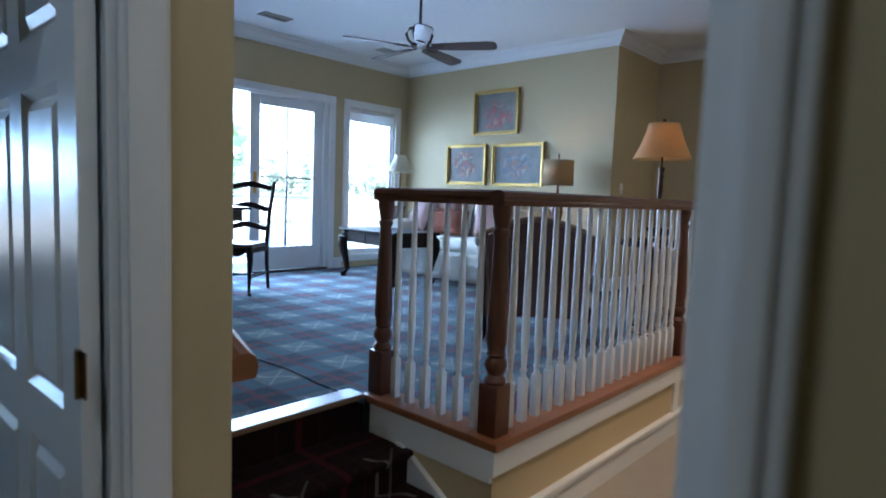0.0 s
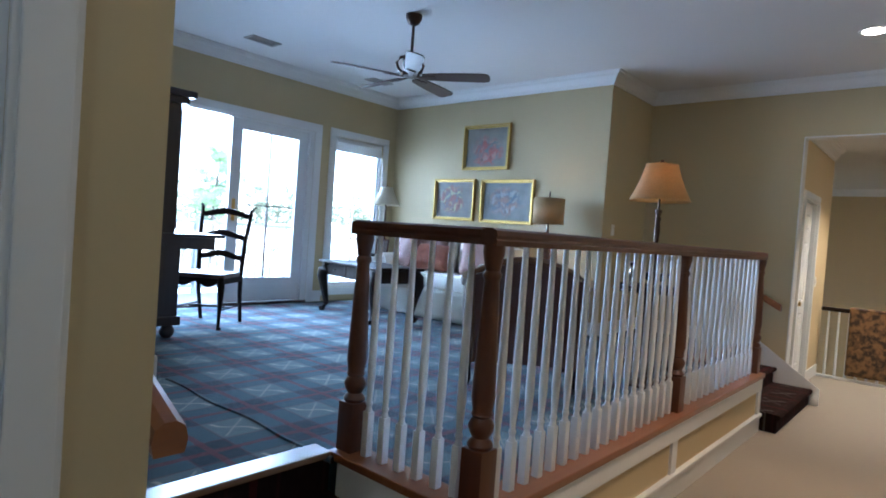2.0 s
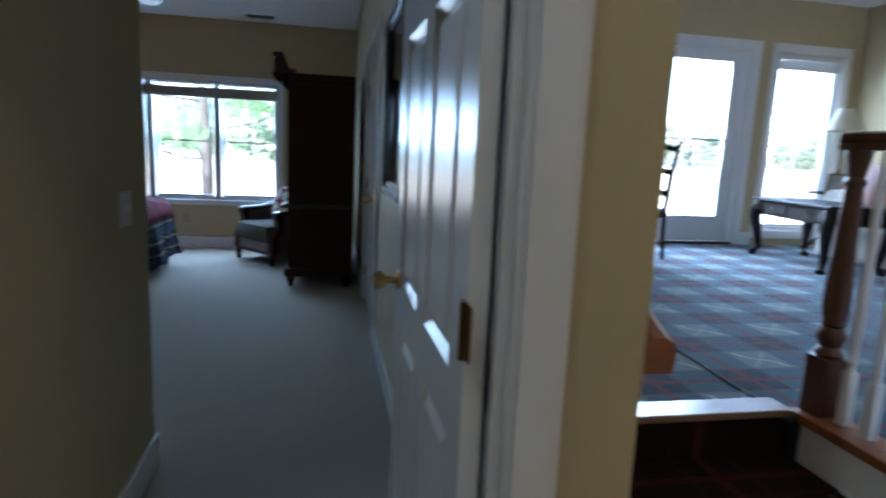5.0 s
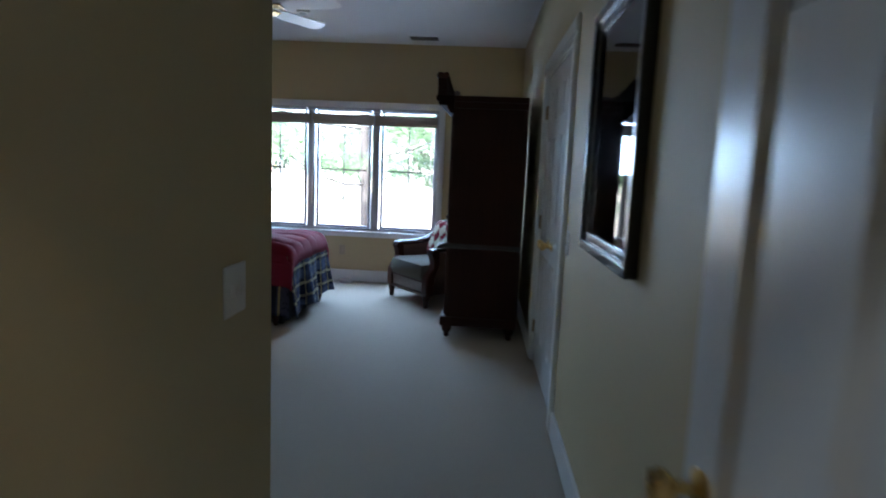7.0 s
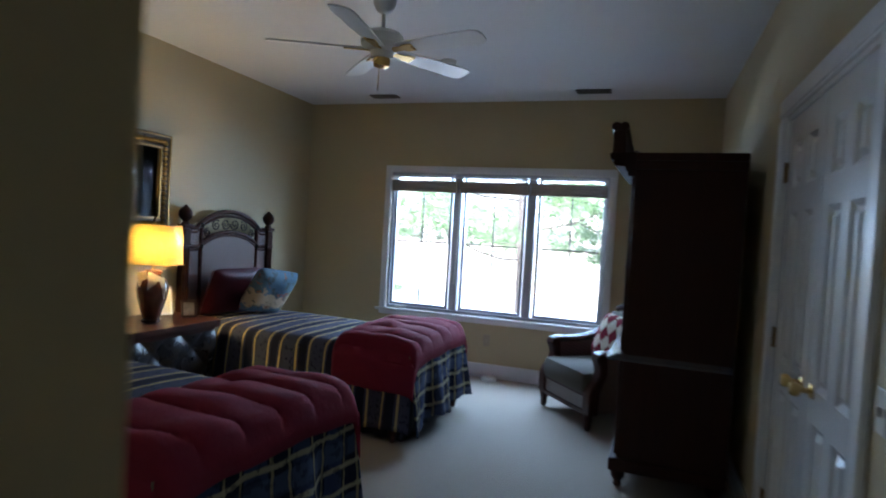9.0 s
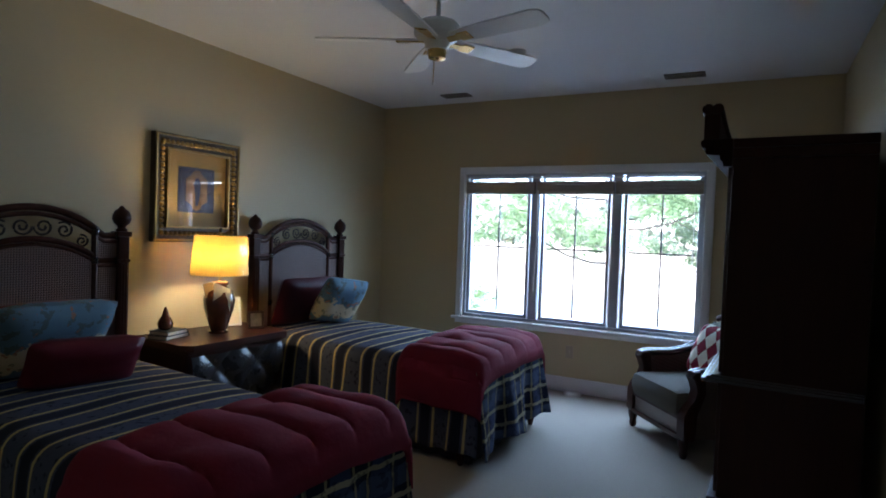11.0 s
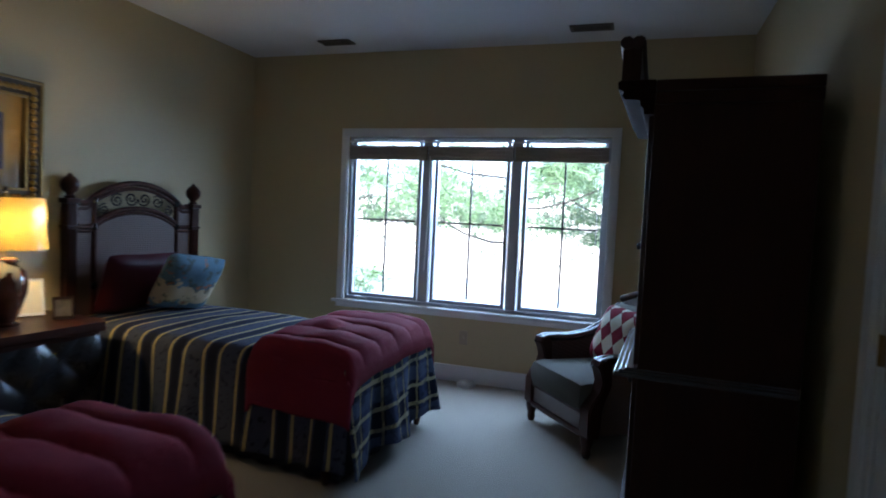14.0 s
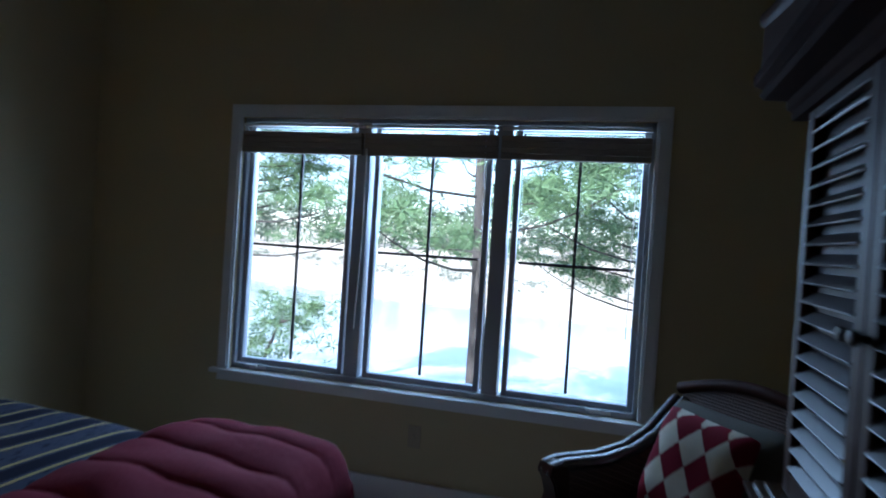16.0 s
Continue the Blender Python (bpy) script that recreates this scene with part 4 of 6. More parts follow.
fas = thing("wainscot_fascia", pose(RAIL0[0], RAIL0[1], 0, 0, 0, -0.3), "white and tan panelled side of the raised floor", "wainscot", kind="structure")
part("panel_back", boxes([(0.02, 0.052, -0.06, SEC[2] + 0.04, 0.0, P - 0.012)]), WALL_HALL, fas, "tan painted recessed panel")
part("frieze", boxes([(0.05, 0.070, -0.078, SEC[2] + 0.055, P - 0.115, P - 0.013)], 0.003), TRIM, fas)
part("base", boxes([(0.05, 0.070, -0.078, SEC[2] + 0.055, 0.0, 0.125)], 0.003), TRIM, fas)
part("base_cap", boxes([(0.05, 0.085, -0.078, SEC[2] + 0.06, 0.125, 0.150)], 0.006), TRIM, fas)
for y in (1.74, SEC[2] + 0.01):
    part("stile", boxes([(0.05, 0.068, y - 0.04, y + 0.04, 0.15, P - 0.115)], 0.003), TRIM, fas)
part("end_frieze", boxes([(W1 + 0.01, 0.052, -0.078, -0.058, P - 0.145, P - 0.013)], 0.003), TRIM, fas)
part("end_panel", boxes([(W1 + 0.01, 0.05, -0.06, -0.03, 0.0, P - 0.013)]), WALL_HALL, fas)
part("stringer", prism(B(), [(W1 + 0.01, 0.31), (W1 + 0.20, 0.31), (0.03, 0.02), (0.03, 0.0), (W1 + 0.01, 0.0)], "y", -0.076, -0.058), TRIM, fas, "white sloping stair stringer")
part("stringer_cap", prism(B(), [(W1 + 0.19, 0.31), (W1 + 0.225, 0.315), (0.06, 0.02), (0.03, 0.0)], "y", -0.086, -0.055), TRIM, fas)

# ---- outside ----
bm = B()


def land(u, v):
    x, y = -420 + 620 * u, -320 + 640 * v
    shore = -46 - 8 * math.sin(y * 0.035) - 0.55 * max(0.0, -y)
    d = shore - x
    z = -3.6 if d < -3 else min(-3.6 + 0.5 * (d + 3) * 0.3, -2.6 + 0.028 * max(0.0, d))
    if x > -13.5:
        z = -2.9
    elif x > -18:
        z = -2.9 - 0.2 * (-13.5 - x)
    return (x, y, z + 0.25 * noise.noise(Vector((x * 0.05, y * 0.05, 0))))


grid(bm, 155, 100, land)
setting("ground", bm, SAND, "pale dormant grass and sandy banks round a pond", True)
setting("water", boxes([(-120, -14.5, -150, 150, -3.35, -3.30)]), WATER, "still pale pond water")


def needles(bm, c, r, n, rnd, wide=0.045):
    """A loose tuft of short crossed needle blades."""
    for _ in range(n):
        d = Vector((rnd.gauss(0, 1), rnd.gauss(0, 1), rnd.gauss(0, 0.6)))
        d = d.normalized() * (0.4 + 0.6 * rnd.random()) * r
        s = Vector((rnd.gauss(0, 1), rnd.gauss(0, 1), rnd.gauss(0, 1))).normalized() * r * wide
        p = c + d * 0.25
        vs = [bm.verts.new(p - s), bm.verts.new(p + s), bm.verts.new(p + d)]
        bm.faces.new(vs)


def pine(x, y, z0, h, seed, low, label, spread=3.2, tuft=0.30, count=26, boughs=26, radius=0.17):
    rnd = random.Random(seed)
    root = thing("pine_tree", pose(x, y, z0), label, "tree", "pines by the pond")
    pts = [(0.25 * math.sin(i * 0.6 + seed) * i / 12, 0.2 * math.cos(i * 0.5) * i / 12, h * i / 12) for i in range(13)]
    bm = tube(B(), pts, radius, 10, [1.15 - 0.95 * i / 12 for i in range(13)])
    part("trunk", bm, BARK, root, smooth=True)
    lim, crown_bm = B(), B()
    for i in range(boughs):
        f = low + (1 - low) * (i + rnd.random()) / boughs
        k = min(11, int(f * 12))
        base = Vector(pts[k]).lerp(Vector(pts[k + 1]), f * 12 - k)
        a = rnd.random() * 6.28
        ln = spread * (1.05 - 0.75 * (f - low) / (1 - low)) * (0.6 + 0.6 * rnd.random())
        path = [base + Vector((math.cos(a) * ln * s, math.sin(a) * ln * s, ln * (0.12 * s + 0.16 * s * s - 0.18 * (1 - s) * s))) for s in (0, 0.25, 0.5, 0.75, 1.0)]
        tube(lim, path, 0.034, 6, [1, 0.8, 0.6, 0.4, 0.2])
        for s in (0.35, 0.5, 0.62, 0.74, 0.86, 1.0):
            for _ in range(12):
                q = base.lerp(path[-1], s) + Vector((rnd.gauss(0, 0.42), rnd.gauss(0, 0.42), 0.12 + rnd.gauss(0, 0.13)))
                needles(crown_bm, q, tuft * (0.7 + 0.6 * rnd.random()), count, rnd)
    part("limbs", lim, BARK, root, smooth=True, kind="stuff")
    part("crown", crown_bm, NEEDLE, root)
    return root


pine(-17.0, -2.66, -3.6, 13.5, 3, 0.31, "tall pine with a bare lower trunk beside the pond", spread=4.2, boughs=34)
pine(-19.5, -9.6, -3.7, 11.5, 8, 0.34, "bushy pine leaning over the pond", spread=4.2, boughs=22)
pine(-21.0, 1.2, -3.7, 10.5, 12, 0.34, "broad pine with drooping boughs at the pond edge", spread=4.4, boughs=32)
pine(-14.4, -5.5, -3.4, 3.5, 15, 0.5, "young pine rising below the window", spread=0.95, tuft=0.20, count=24, boughs=5, radius=0.05)
pine(-46.0, 24.0, -2.4, 9.0, 21, 0.35, "distant pine beyond the balcony", spread=3.4, boughs=20)

# far woods along the fairway
rnd = random.Random(5)
far = B()
for i in range(170):
    y = -190 + 2.3 * i + rnd.gauss(0, 1.5)
    x = -112 - 0.25 * abs(y + 20) - rnd.random() * 26
    h = 8 + 7 * rnd.random()
    gz = -1.2
    tube(far, [(x, y, gz), (x, y, gz + h * 0.8)], 0.14, 5)
    for _ in range(16):
        c = Vector((x + rnd.gauss(0, 1.4), y + rnd.gauss(0, 1.7), gz + h * (0.12 + 0.88 * rnd.random())))
        needles(far, c, 2.2, 12, rnd, 0.12)
tagged(part("far_woods", far, FARLEAF), "distant line of dark pine woods beyond the fairway", "woods", kind="stuff")
scrub = B()
for i in range(120):
    y = -70 + 1.2 * i + rnd.gauss(0, 1)
    x = -52 - 0.5 * max(0, -y) - rnd.random() * 10
    for _ in range(5):
        needles(scrub, Vector((x + rnd.gauss(0, 0.8), y + rnd.gauss(0, 0.8), -2.4 + rnd.random())), 0.9, 12, rnd)
tagged(part("shore_scrub", scrub, FARLEAF), "low brushy scrub along the far bank", "scrub", kind="stuff")

# balcony
setting("balcony_deck", boxes([(LW - 1.9, LW - T - 0.005, 2.0, 6.4, 0.22, 0.34)], 0.01), BALCONY, "weathered balcony deck outside the french doors")
# railing takes the pale frame grey so that it fades into outdoor glare
br = thing("balcony_railing", pose(LW - 1.85, 0, 0.34), "metal balcony railing, coloured pale as if washed out by glare", "railing")
part("top_rail", boxes([(-0.025, 0.025, 2.0, 6.4, 0.95, 1.0)], 0.006), WINFRAME, br)
part("bottom_rail", boxes([(-0.02, 0.02, 2.0, 6.4, 0.08, 0.12)], 0.006), WINFRAME, br)
b0 = part("picket", boxes([(-0.009, 0.009, -0.009, 0.009, 0.12, 0.95)]), WINFRAME, br, m=pose(0, 2.1, 0))
for i in range(1, 36):
    again(b0, br, pose(0, 2.1 + 0.12 * i, 0))
for y in (2.0, 4.2, 6.4):
    part("post", boxes([(-0.04, 0.04, y - 0.04, y + 0.04, 0, 1.04)], 0.006), WINFRAME, br)


# ---- fixtures on walls and ceilings ----
def plate(name, m, label, switches=1, category="light switch", mat=None):
    root = thing(name, m, label, category)
    w = 0.035 + 0.023 * (switches - 1)
    part("cover", box(B(), -w, w, -0.006, 0.0, -0.058, 0.058, 0.003), mat or PLASTIC, root)
    for i in range(switches):
        x = (i - (switches - 1) / 2) * 0.046
        part("toggle", box(B(), x - 0.005, x + 0.005, -0.016, -0.005, -0.012, 0.012, 0.002), mat or PLASTIC, root)


plate("light_switch", pose(-3.25, PL + 0.0005, 1.07, 0, 0, 180), "white double light switch on the passage wall", 2)
plate("light_switch", pose(-4.86, BN - 0.0005, 1.03), "white light switch beside the closet")
plate("light_switch", pose(LR + 0.0005, 6.24, 1.56, 0, 0, 90), "white light switch on the return wall")
plate("wall_outlet", pose(BW + 0.0005, -1.38, 0.37, 0, 0, 90), "almond electrical outlet under the window", 1, "outlet", ALMOND)
plate("light_switch", pose(ax0 + 0.0005, 8.30, 1.15, 0, 0, 90), "white light switch in the corridor")


def ceiling_vent(x, y, z, w, d, label, mat):
    root = thing("ceiling_vent", pose(x, y, z), label, "vent", "ceiling vents")
    part("backing", boxes([(-d / 2, d / 2, -w / 2, w / 2, -0.004, -0.001)]), IRON, root)
    part("frame", boxes([(-d / 2 - 0.02, -d / 2, -w / 2 - 0.02, w / 2 + 0.02, -0.010, 0), (d / 2, d / 2 + 0.02, -w / 2 - 0.02, w / 2 + 0.02, -0.010, 0), (-d / 2, d / 2, -w / 2 - 0.02, -w / 2, -0.010, 0), (-d / 2, d / 2, w / 2, w / 2 + 0.02, -0.010, 0)]), mat, root)
    for i in range(5):
        c = -d / 2 + d * (i + 0.5) / 5
        part("slat", boxes([(c - 0.004, c + 0.004, -w / 2, w / 2, -0.010, -0.003)]), mat, root)


ceiling_vent(-8.50, -2.49, BC, 0.24, 0.09, "brown slatted ceiling vent over the window", DUCT)
ceiling_vent(-8.47, -0.46, BC, 0.26, 0.09, "brown slatted ceiling vent over the window", DUCT)
ceiling_vent(-6.18, 3.52, LC, 0.28, 0.12, "white slatted ceiling vent", VENT)
ceiling_vent(-6.27, 5.15, LC, 0.28, 0.12, "white slatted ceiling vent", VENT)
ceiling_vent(-1.2, 7.9, BC, 0.5, 0.25, "white return-air grille in the corridor ceiling", VENT)
sd = thing("smoke_detector", pose(-7.44, -1.47, BC), "white round smoke detector on the ceiling", "smoke detector")
part("body", lathe(B(), [(0.035, -0.036), (0.055, -0.032), (0.062, -0.012), (0.062, 0.0)], 20), PLASTIC, sd, smooth=True)
part("vent_ring", lathe(B(), [(0.020, -0.042), (0.030, -0.040), (0.032, -0.034), (0.02, -0.033)], 16), VENT, sd, smooth=True)
# fittings for the lamps above; those at y 3.4 and 1.6 are assumed
for px, py, pz in ((-1.49, 5.82, LC), (-1.0, 3.4, LC), (-0.9, 1.6, LC), (-1.0, 8.3, BC)):
    rl = thing("recessed_light", pose(px, py, pz), "white recessed ceiling light, lit", "ceiling light", "hall downlights")
    part("trim_ring", lathe(B(), [(0.075, -0.002), (0.082, -0.008), (0.098, -0.006), (0.102, 0.0)], 24), WHITEM, rl, smooth=True)
    part("lens", lathe(B(), [(0.074, -0.004), (0.074, -0.001)], 24), BULB, rl)
pk = thing("door_stop_puck", pose(-8.72, -1.31, 0.0), "small white round plastic disc on the carpet", "disc")
part("disc", lathe(B(), [(0.075, 0.0), (0.078, 0.02), (0.066, 0.034), (0.02, 0.036)], 20), PLASTIC, pk, smooth=True)


def fan_blade(length, w, material, root, m):
    prof = [(0.11, w * 0.36), (0.2, w * 0.42), (length * 0.55, w * 0.48), (length - 0.05, w * 0.52), (length - 0.012, w * 0.40), (length, w * 0.2)]
    poly = prof + [(x, -y) for x, y in reversed(prof)]
    return part("blade", prism(B(), poly, "z", -0.004, 0.004), material, root, m=m)


def ceiling_fan(name, x, y, z, drop, angles, metal, blade_mat, label, r, light):
    root = thing(name, pose(x, y, z), label, "ceiling fan")
    part("canopy", lathe(B(), [(0.022, -0.085), (0.045, -0.07), (0.066, -0.03), (0.070, 0.0)], 20), metal, root, smooth=True)
    part("downrod", tube(B(), [(0, 0, -0.08), (0, 0, -drop + 0.06)], 0.012, 10), metal, root, smooth=True)
    h = -drop
    if light:
        part("motor", lathe(B(), [(0.03, h - 0.075), (0.075, h - 0.07), (0.085, h - 0.045), (0.05, h - 0.03), (0.03, h + 0.02), (0.02, h + 0.06)], 20), metal, root, smooth=True)
        part("light_bowl", lathe(B(), [(0.03, h - 0.022), (0.060, h + 0.005), (0.078, h + 0.055), (0.080, h + 0.058), (0.02, h + 0.060)], 20), WHITEM, root, smooth=True)
        for i in range(5):
            a = 2 * math.pi * i / 5
            c, s = math.cos(a), math.sin(a)
            part("cage_rib", tube(B(), [(0.02 * c, 0.02 * s, h + 0.10), (0.09 * c, 0.09 * s, h + 0.085), (0.118 * c, 0.118 * s, h + 0.04), (0.10 * c, 0.10 * s, h - 0.01), (0.07 * c, 0.07 * s, h - 0.04)], 0.013, 8), metal, root, smooth=True)
    else:
        part("motor", lathe(B(), [(0.03, h - 0.10), (0.06, h - 0.095), (0.07, h - 0.06), (0.10, h - 0.045), (0.125, h - 0.02), (0.125, h + 0.025), (0.10, h + 0.05), (0.05, h + 0.065), (0.02, h + 0.07)], 24), metal, root, smooth=True)
        part("switch_housing", lathe(B(), [(0.02, h - 0.150), (0.045, h - 0.14), (0.052, h - 0.11), (0.05, h - 0.095)], 18), BRASS, root, smooth=True)
        ch = part("pull_chain", tube(B(), [(0.03, 0, h - 0.14), (0.032, 0, h - 0.27)], 0.0022, 6), BRASS, root)
        part("pull", lathe(B(), [(0.003, -0.02), (0.007, -0.012), (0.005, 0.0)], 8, (0.032, 0, h - 0.27)), WHITEM, ch)
    for a in angles:
        m = pose(0, 0, h - (0.07 if light else 0.045), 0, 0, a) @ pose(0, 0, 0, -12, 0, 0)
        fan_blade(r, 0.135, blade_mat, root, m)
        part("blade_iron", boxes([(0.06, 0.17, -0.022, 0.022, -0.012, -0.005), (0.15, 0.22, -0.035, 0.035, -0.012, -0.005)], 0.003), metal if light else BRASS, root, m=m)
    return root


FANB = wood("fan_blade_walnut", (0.035, 0.018, 0.014), (0.09, 0.045, 0.03), grain=(2, 22, 22))
ceiling_fan("ceiling_fan", -4.38, 3.80, LC, 0.43, (102, 30, 318, 246, 174), BRONZE, FANB, "oil-rubbed bronze ceiling fan with walnut blades", 0.66, True)
ceiling_fan("ceiling_fan", -6.24, -1.46, BC, 0.245, (6, 78, 150, 222, 294), WHITEM, WHITEM, "white five-blade ceiling fan with brass fittings", 0.66, False)


# ---- pictures ----
def picture(name, m, w, h, fw, frame_mat, art, label, mat=None, matw=0.0, glazed=False, group="", deep=0.03):
    root = thing(name, m, label, "picture", group)
    bm = B()
    for a in range(2):
        k = fw * 0.5 * a
        d = deep * (0.65 + 0.35 * (1 - a))
        for c in ((-w / 2 + k, w / 2 - k, h / 2 - fw * 0.5 - k, h / 2 - k), (-w / 2 + k, w / 2 - k, -h / 2 + k, -h / 2 + fw * 0.5 + k), (-w / 2 + k, -w / 2 + k + fw * 0.5, -h / 2 + fw * 0.5 + k, h / 2 - fw * 0.5 - k), (w / 2 - k - fw * 0.5, w / 2 - k, -h / 2 + fw * 0.5 + k, h / 2 - fw * 0.5 - k)):
            box(bm, c[0], c[1], -d, 0.0, c[2], c[3], 0.004)
    part("frame", bm, frame_mat, root)
    iw, ih = w / 2 - fw, h / 2 - fw
    if mat:
        part("mount", boxes([(-iw, iw, -0.009, -0.004, -ih, ih)]), mat, root)
    part("print", boxes([(-iw + matw, iw - matw, -0.012, -0.008, -ih + matw, ih - matw)]), art, root)
    if glazed:
        g = part("glass", boxes([(-iw, iw, -0.017, -0.015, -ih, ih)]), PICGLASS, root)
        g.visible_shadow = False
    return root


ART1 = painting("rose_figure_painting", (0.205, 0.200, 0.175), (0.34, 0.08, 0.07), (0.12, 0.16, 0.17), (0.36, 0.20, 0.17), (0.13, 0.07), 0.0)
ART2 = painting("blue_figure_painting", (0.215, 0.220, 0.215), (0.30, 0.18, 0.15), (0.11, 0.15, 0.20), (0.34, 0.33, 0.33), (0.09, 0.10), 3.7)
ART3 = painting("wine_figure_painting", (0.195, 0.180, 0.160), (0.25, 0.085, 0.07), (0.13, 0.13, 0.14), (0.36, 0.32, 0.17), (0.06, 0.12), 8.3)
picture("framed_painting", pose(-5.215, LN - 0.001, 2.455), 0.68, 0.54, 0.040, GOLD, ART1, "gilt-framed painting with a rose-red shape", group="paintings over the sofa", deep=0.045)
picture("framed_painting", pose(-5.66, LN - 0.001, 1.825), 0.65, 0.51, 0.038, GOLD, ART3, "gilt-framed painting in wine and grey", group="paintings over the sofa", deep=0.045)
picture("framed_painting", pose(-4.865, LN - 0.001, 1.815), 0.74, 0.51, 0.038, GOLD, ART2, "gilt-framed painting in blue and grey", group="paintings over the sofa", deep=0.045)
DARKART = painting("dark_landscape_print", (0.03, 0.03, 0.03), (0.06, 0.05, 0.04), (0.05, 0.06, 0.06), (0.10, 0.09, 0.07))
picture("framed_print", pose(-3.965, BN - 0.001, 1.52), 0.74, 0.88, 0.066, plain("black_lacquer_frame", (0.015, 0.013, 0.012), 0.25, vary=0.2, coat=0.5), DARKART, "large glazed print in a black and silver frame", glazed=True, deep=0.04)
CARVGOLD = plain("dull_bronze_gilt", (0.30, 0.20, 0.07), 0.36, 0.85, vary=0.5)
bp = picture("framed_parrot_print", pose(-6.395, BS + 0.001, 1.665, 0, 0, 180), 0.73, 0.74, 0.105, plain("carved_bronze_gilt", (0.050, 0.032, 0.014), 0.45, 0.2, vary=0.5, fine=30, bump=0.6, dist=0.01), NAVY, "gold-matted print in a carved bronze frame over the nightstand", MATT, 0.105, glazed=True, deep=0.045)
part("print_shape", prism(B(), [(-0.092, -0.080), (-0.050, -0.100), (-0.030, -0.135), (0.0, -0.148), (0.030, -0.135), (0.050, -0.100), (0.092, -0.080), (0.092, 0.075), (0.050, 0.105), (0.030, 0.132), (0.0, 0.145), (-0.030, 0.132), (-0.050, 0.105), (-0.092, 0.075)], "y", -0.0145, -0.0125), COPPER, bp)
part("print_shape", prism(B(), [(-0.010, -0.11), (0.012, -0.11), (0.030, -0.01), (0.030, 0.05), (0.012, 0.09), (-0.012, 0.085), (-0.030, 0.04), (-0.018, 0.0)], "y", -0.0160, -0.0146), NAVY, bp)
bm = B()
for w, h, d in ((0.262, 0.267, 0.050), (0.352, 0.357, 0.054)):
    for sgn in (-1, 1):
        box(bm, -w - 0.008, w + 0.008, -d, -0.030, sgn * h - 0.007, sgn * h + 0.007, 0.003)
        box(bm, sgn * w - 0.007, sgn * w + 0.007, -d, -0.030, -h + 0.008, h - 0.008, 0.003)
part("bead_molding", bm, CARVGOLD, bp, "dull gilt bead moulding")
bead = part("carving", lathe(B(), [(0.004, -0.017), (0.017, -0.006), (0.019, 0.004), (0.004, 0.017)], 8), CARVGOLD, bp, smooth=True, m=pose(-0.307, -0.043, -0.30, 0, 0, 0))
for i in range(17):
    for sgn in (-1, 1):
        z = -0.30 + 0.60 * i / 16
        if i or sgn > 0:
            again(bead, bp, pose(sgn * 0.307, -0.043, z, 0, 28, 0))
        again(bead, bp, pose(z, -0.043, sgn * 0.312, 0, 62, 0))


# ---- bedroom furniture ----
def section(half, top, low, flare, n=44):
    """A cover's section across a bed: up one side, over, down the other."""
    side = top - low
    ln = 2 * side + 2 * half
    pts = []
    for i in range(n + 1):
        s = ln * i / n
        if s < side:
            pts.append([-half - flare * (1 - s / side), low + s])
        elif s < side + 2 * half:
            u = (s - side) / half - 1
            pts.append([u * half, top + 0.02 * (1 - u * u)])
        else:
            s2 = s - side - 2 * half
            pts.append([half + flare * s2 / side, top - s2])
    for _ in range(3):
        pts = [pts[0]] + [[(a[0] + 2 * b[0] + c[0]) / 4, (a[1] + 2 * b[1] + c[1]) / 4] for a, b, c in zip(pts, pts[1:], pts[2:])] + [pts[-1]]
    return pts


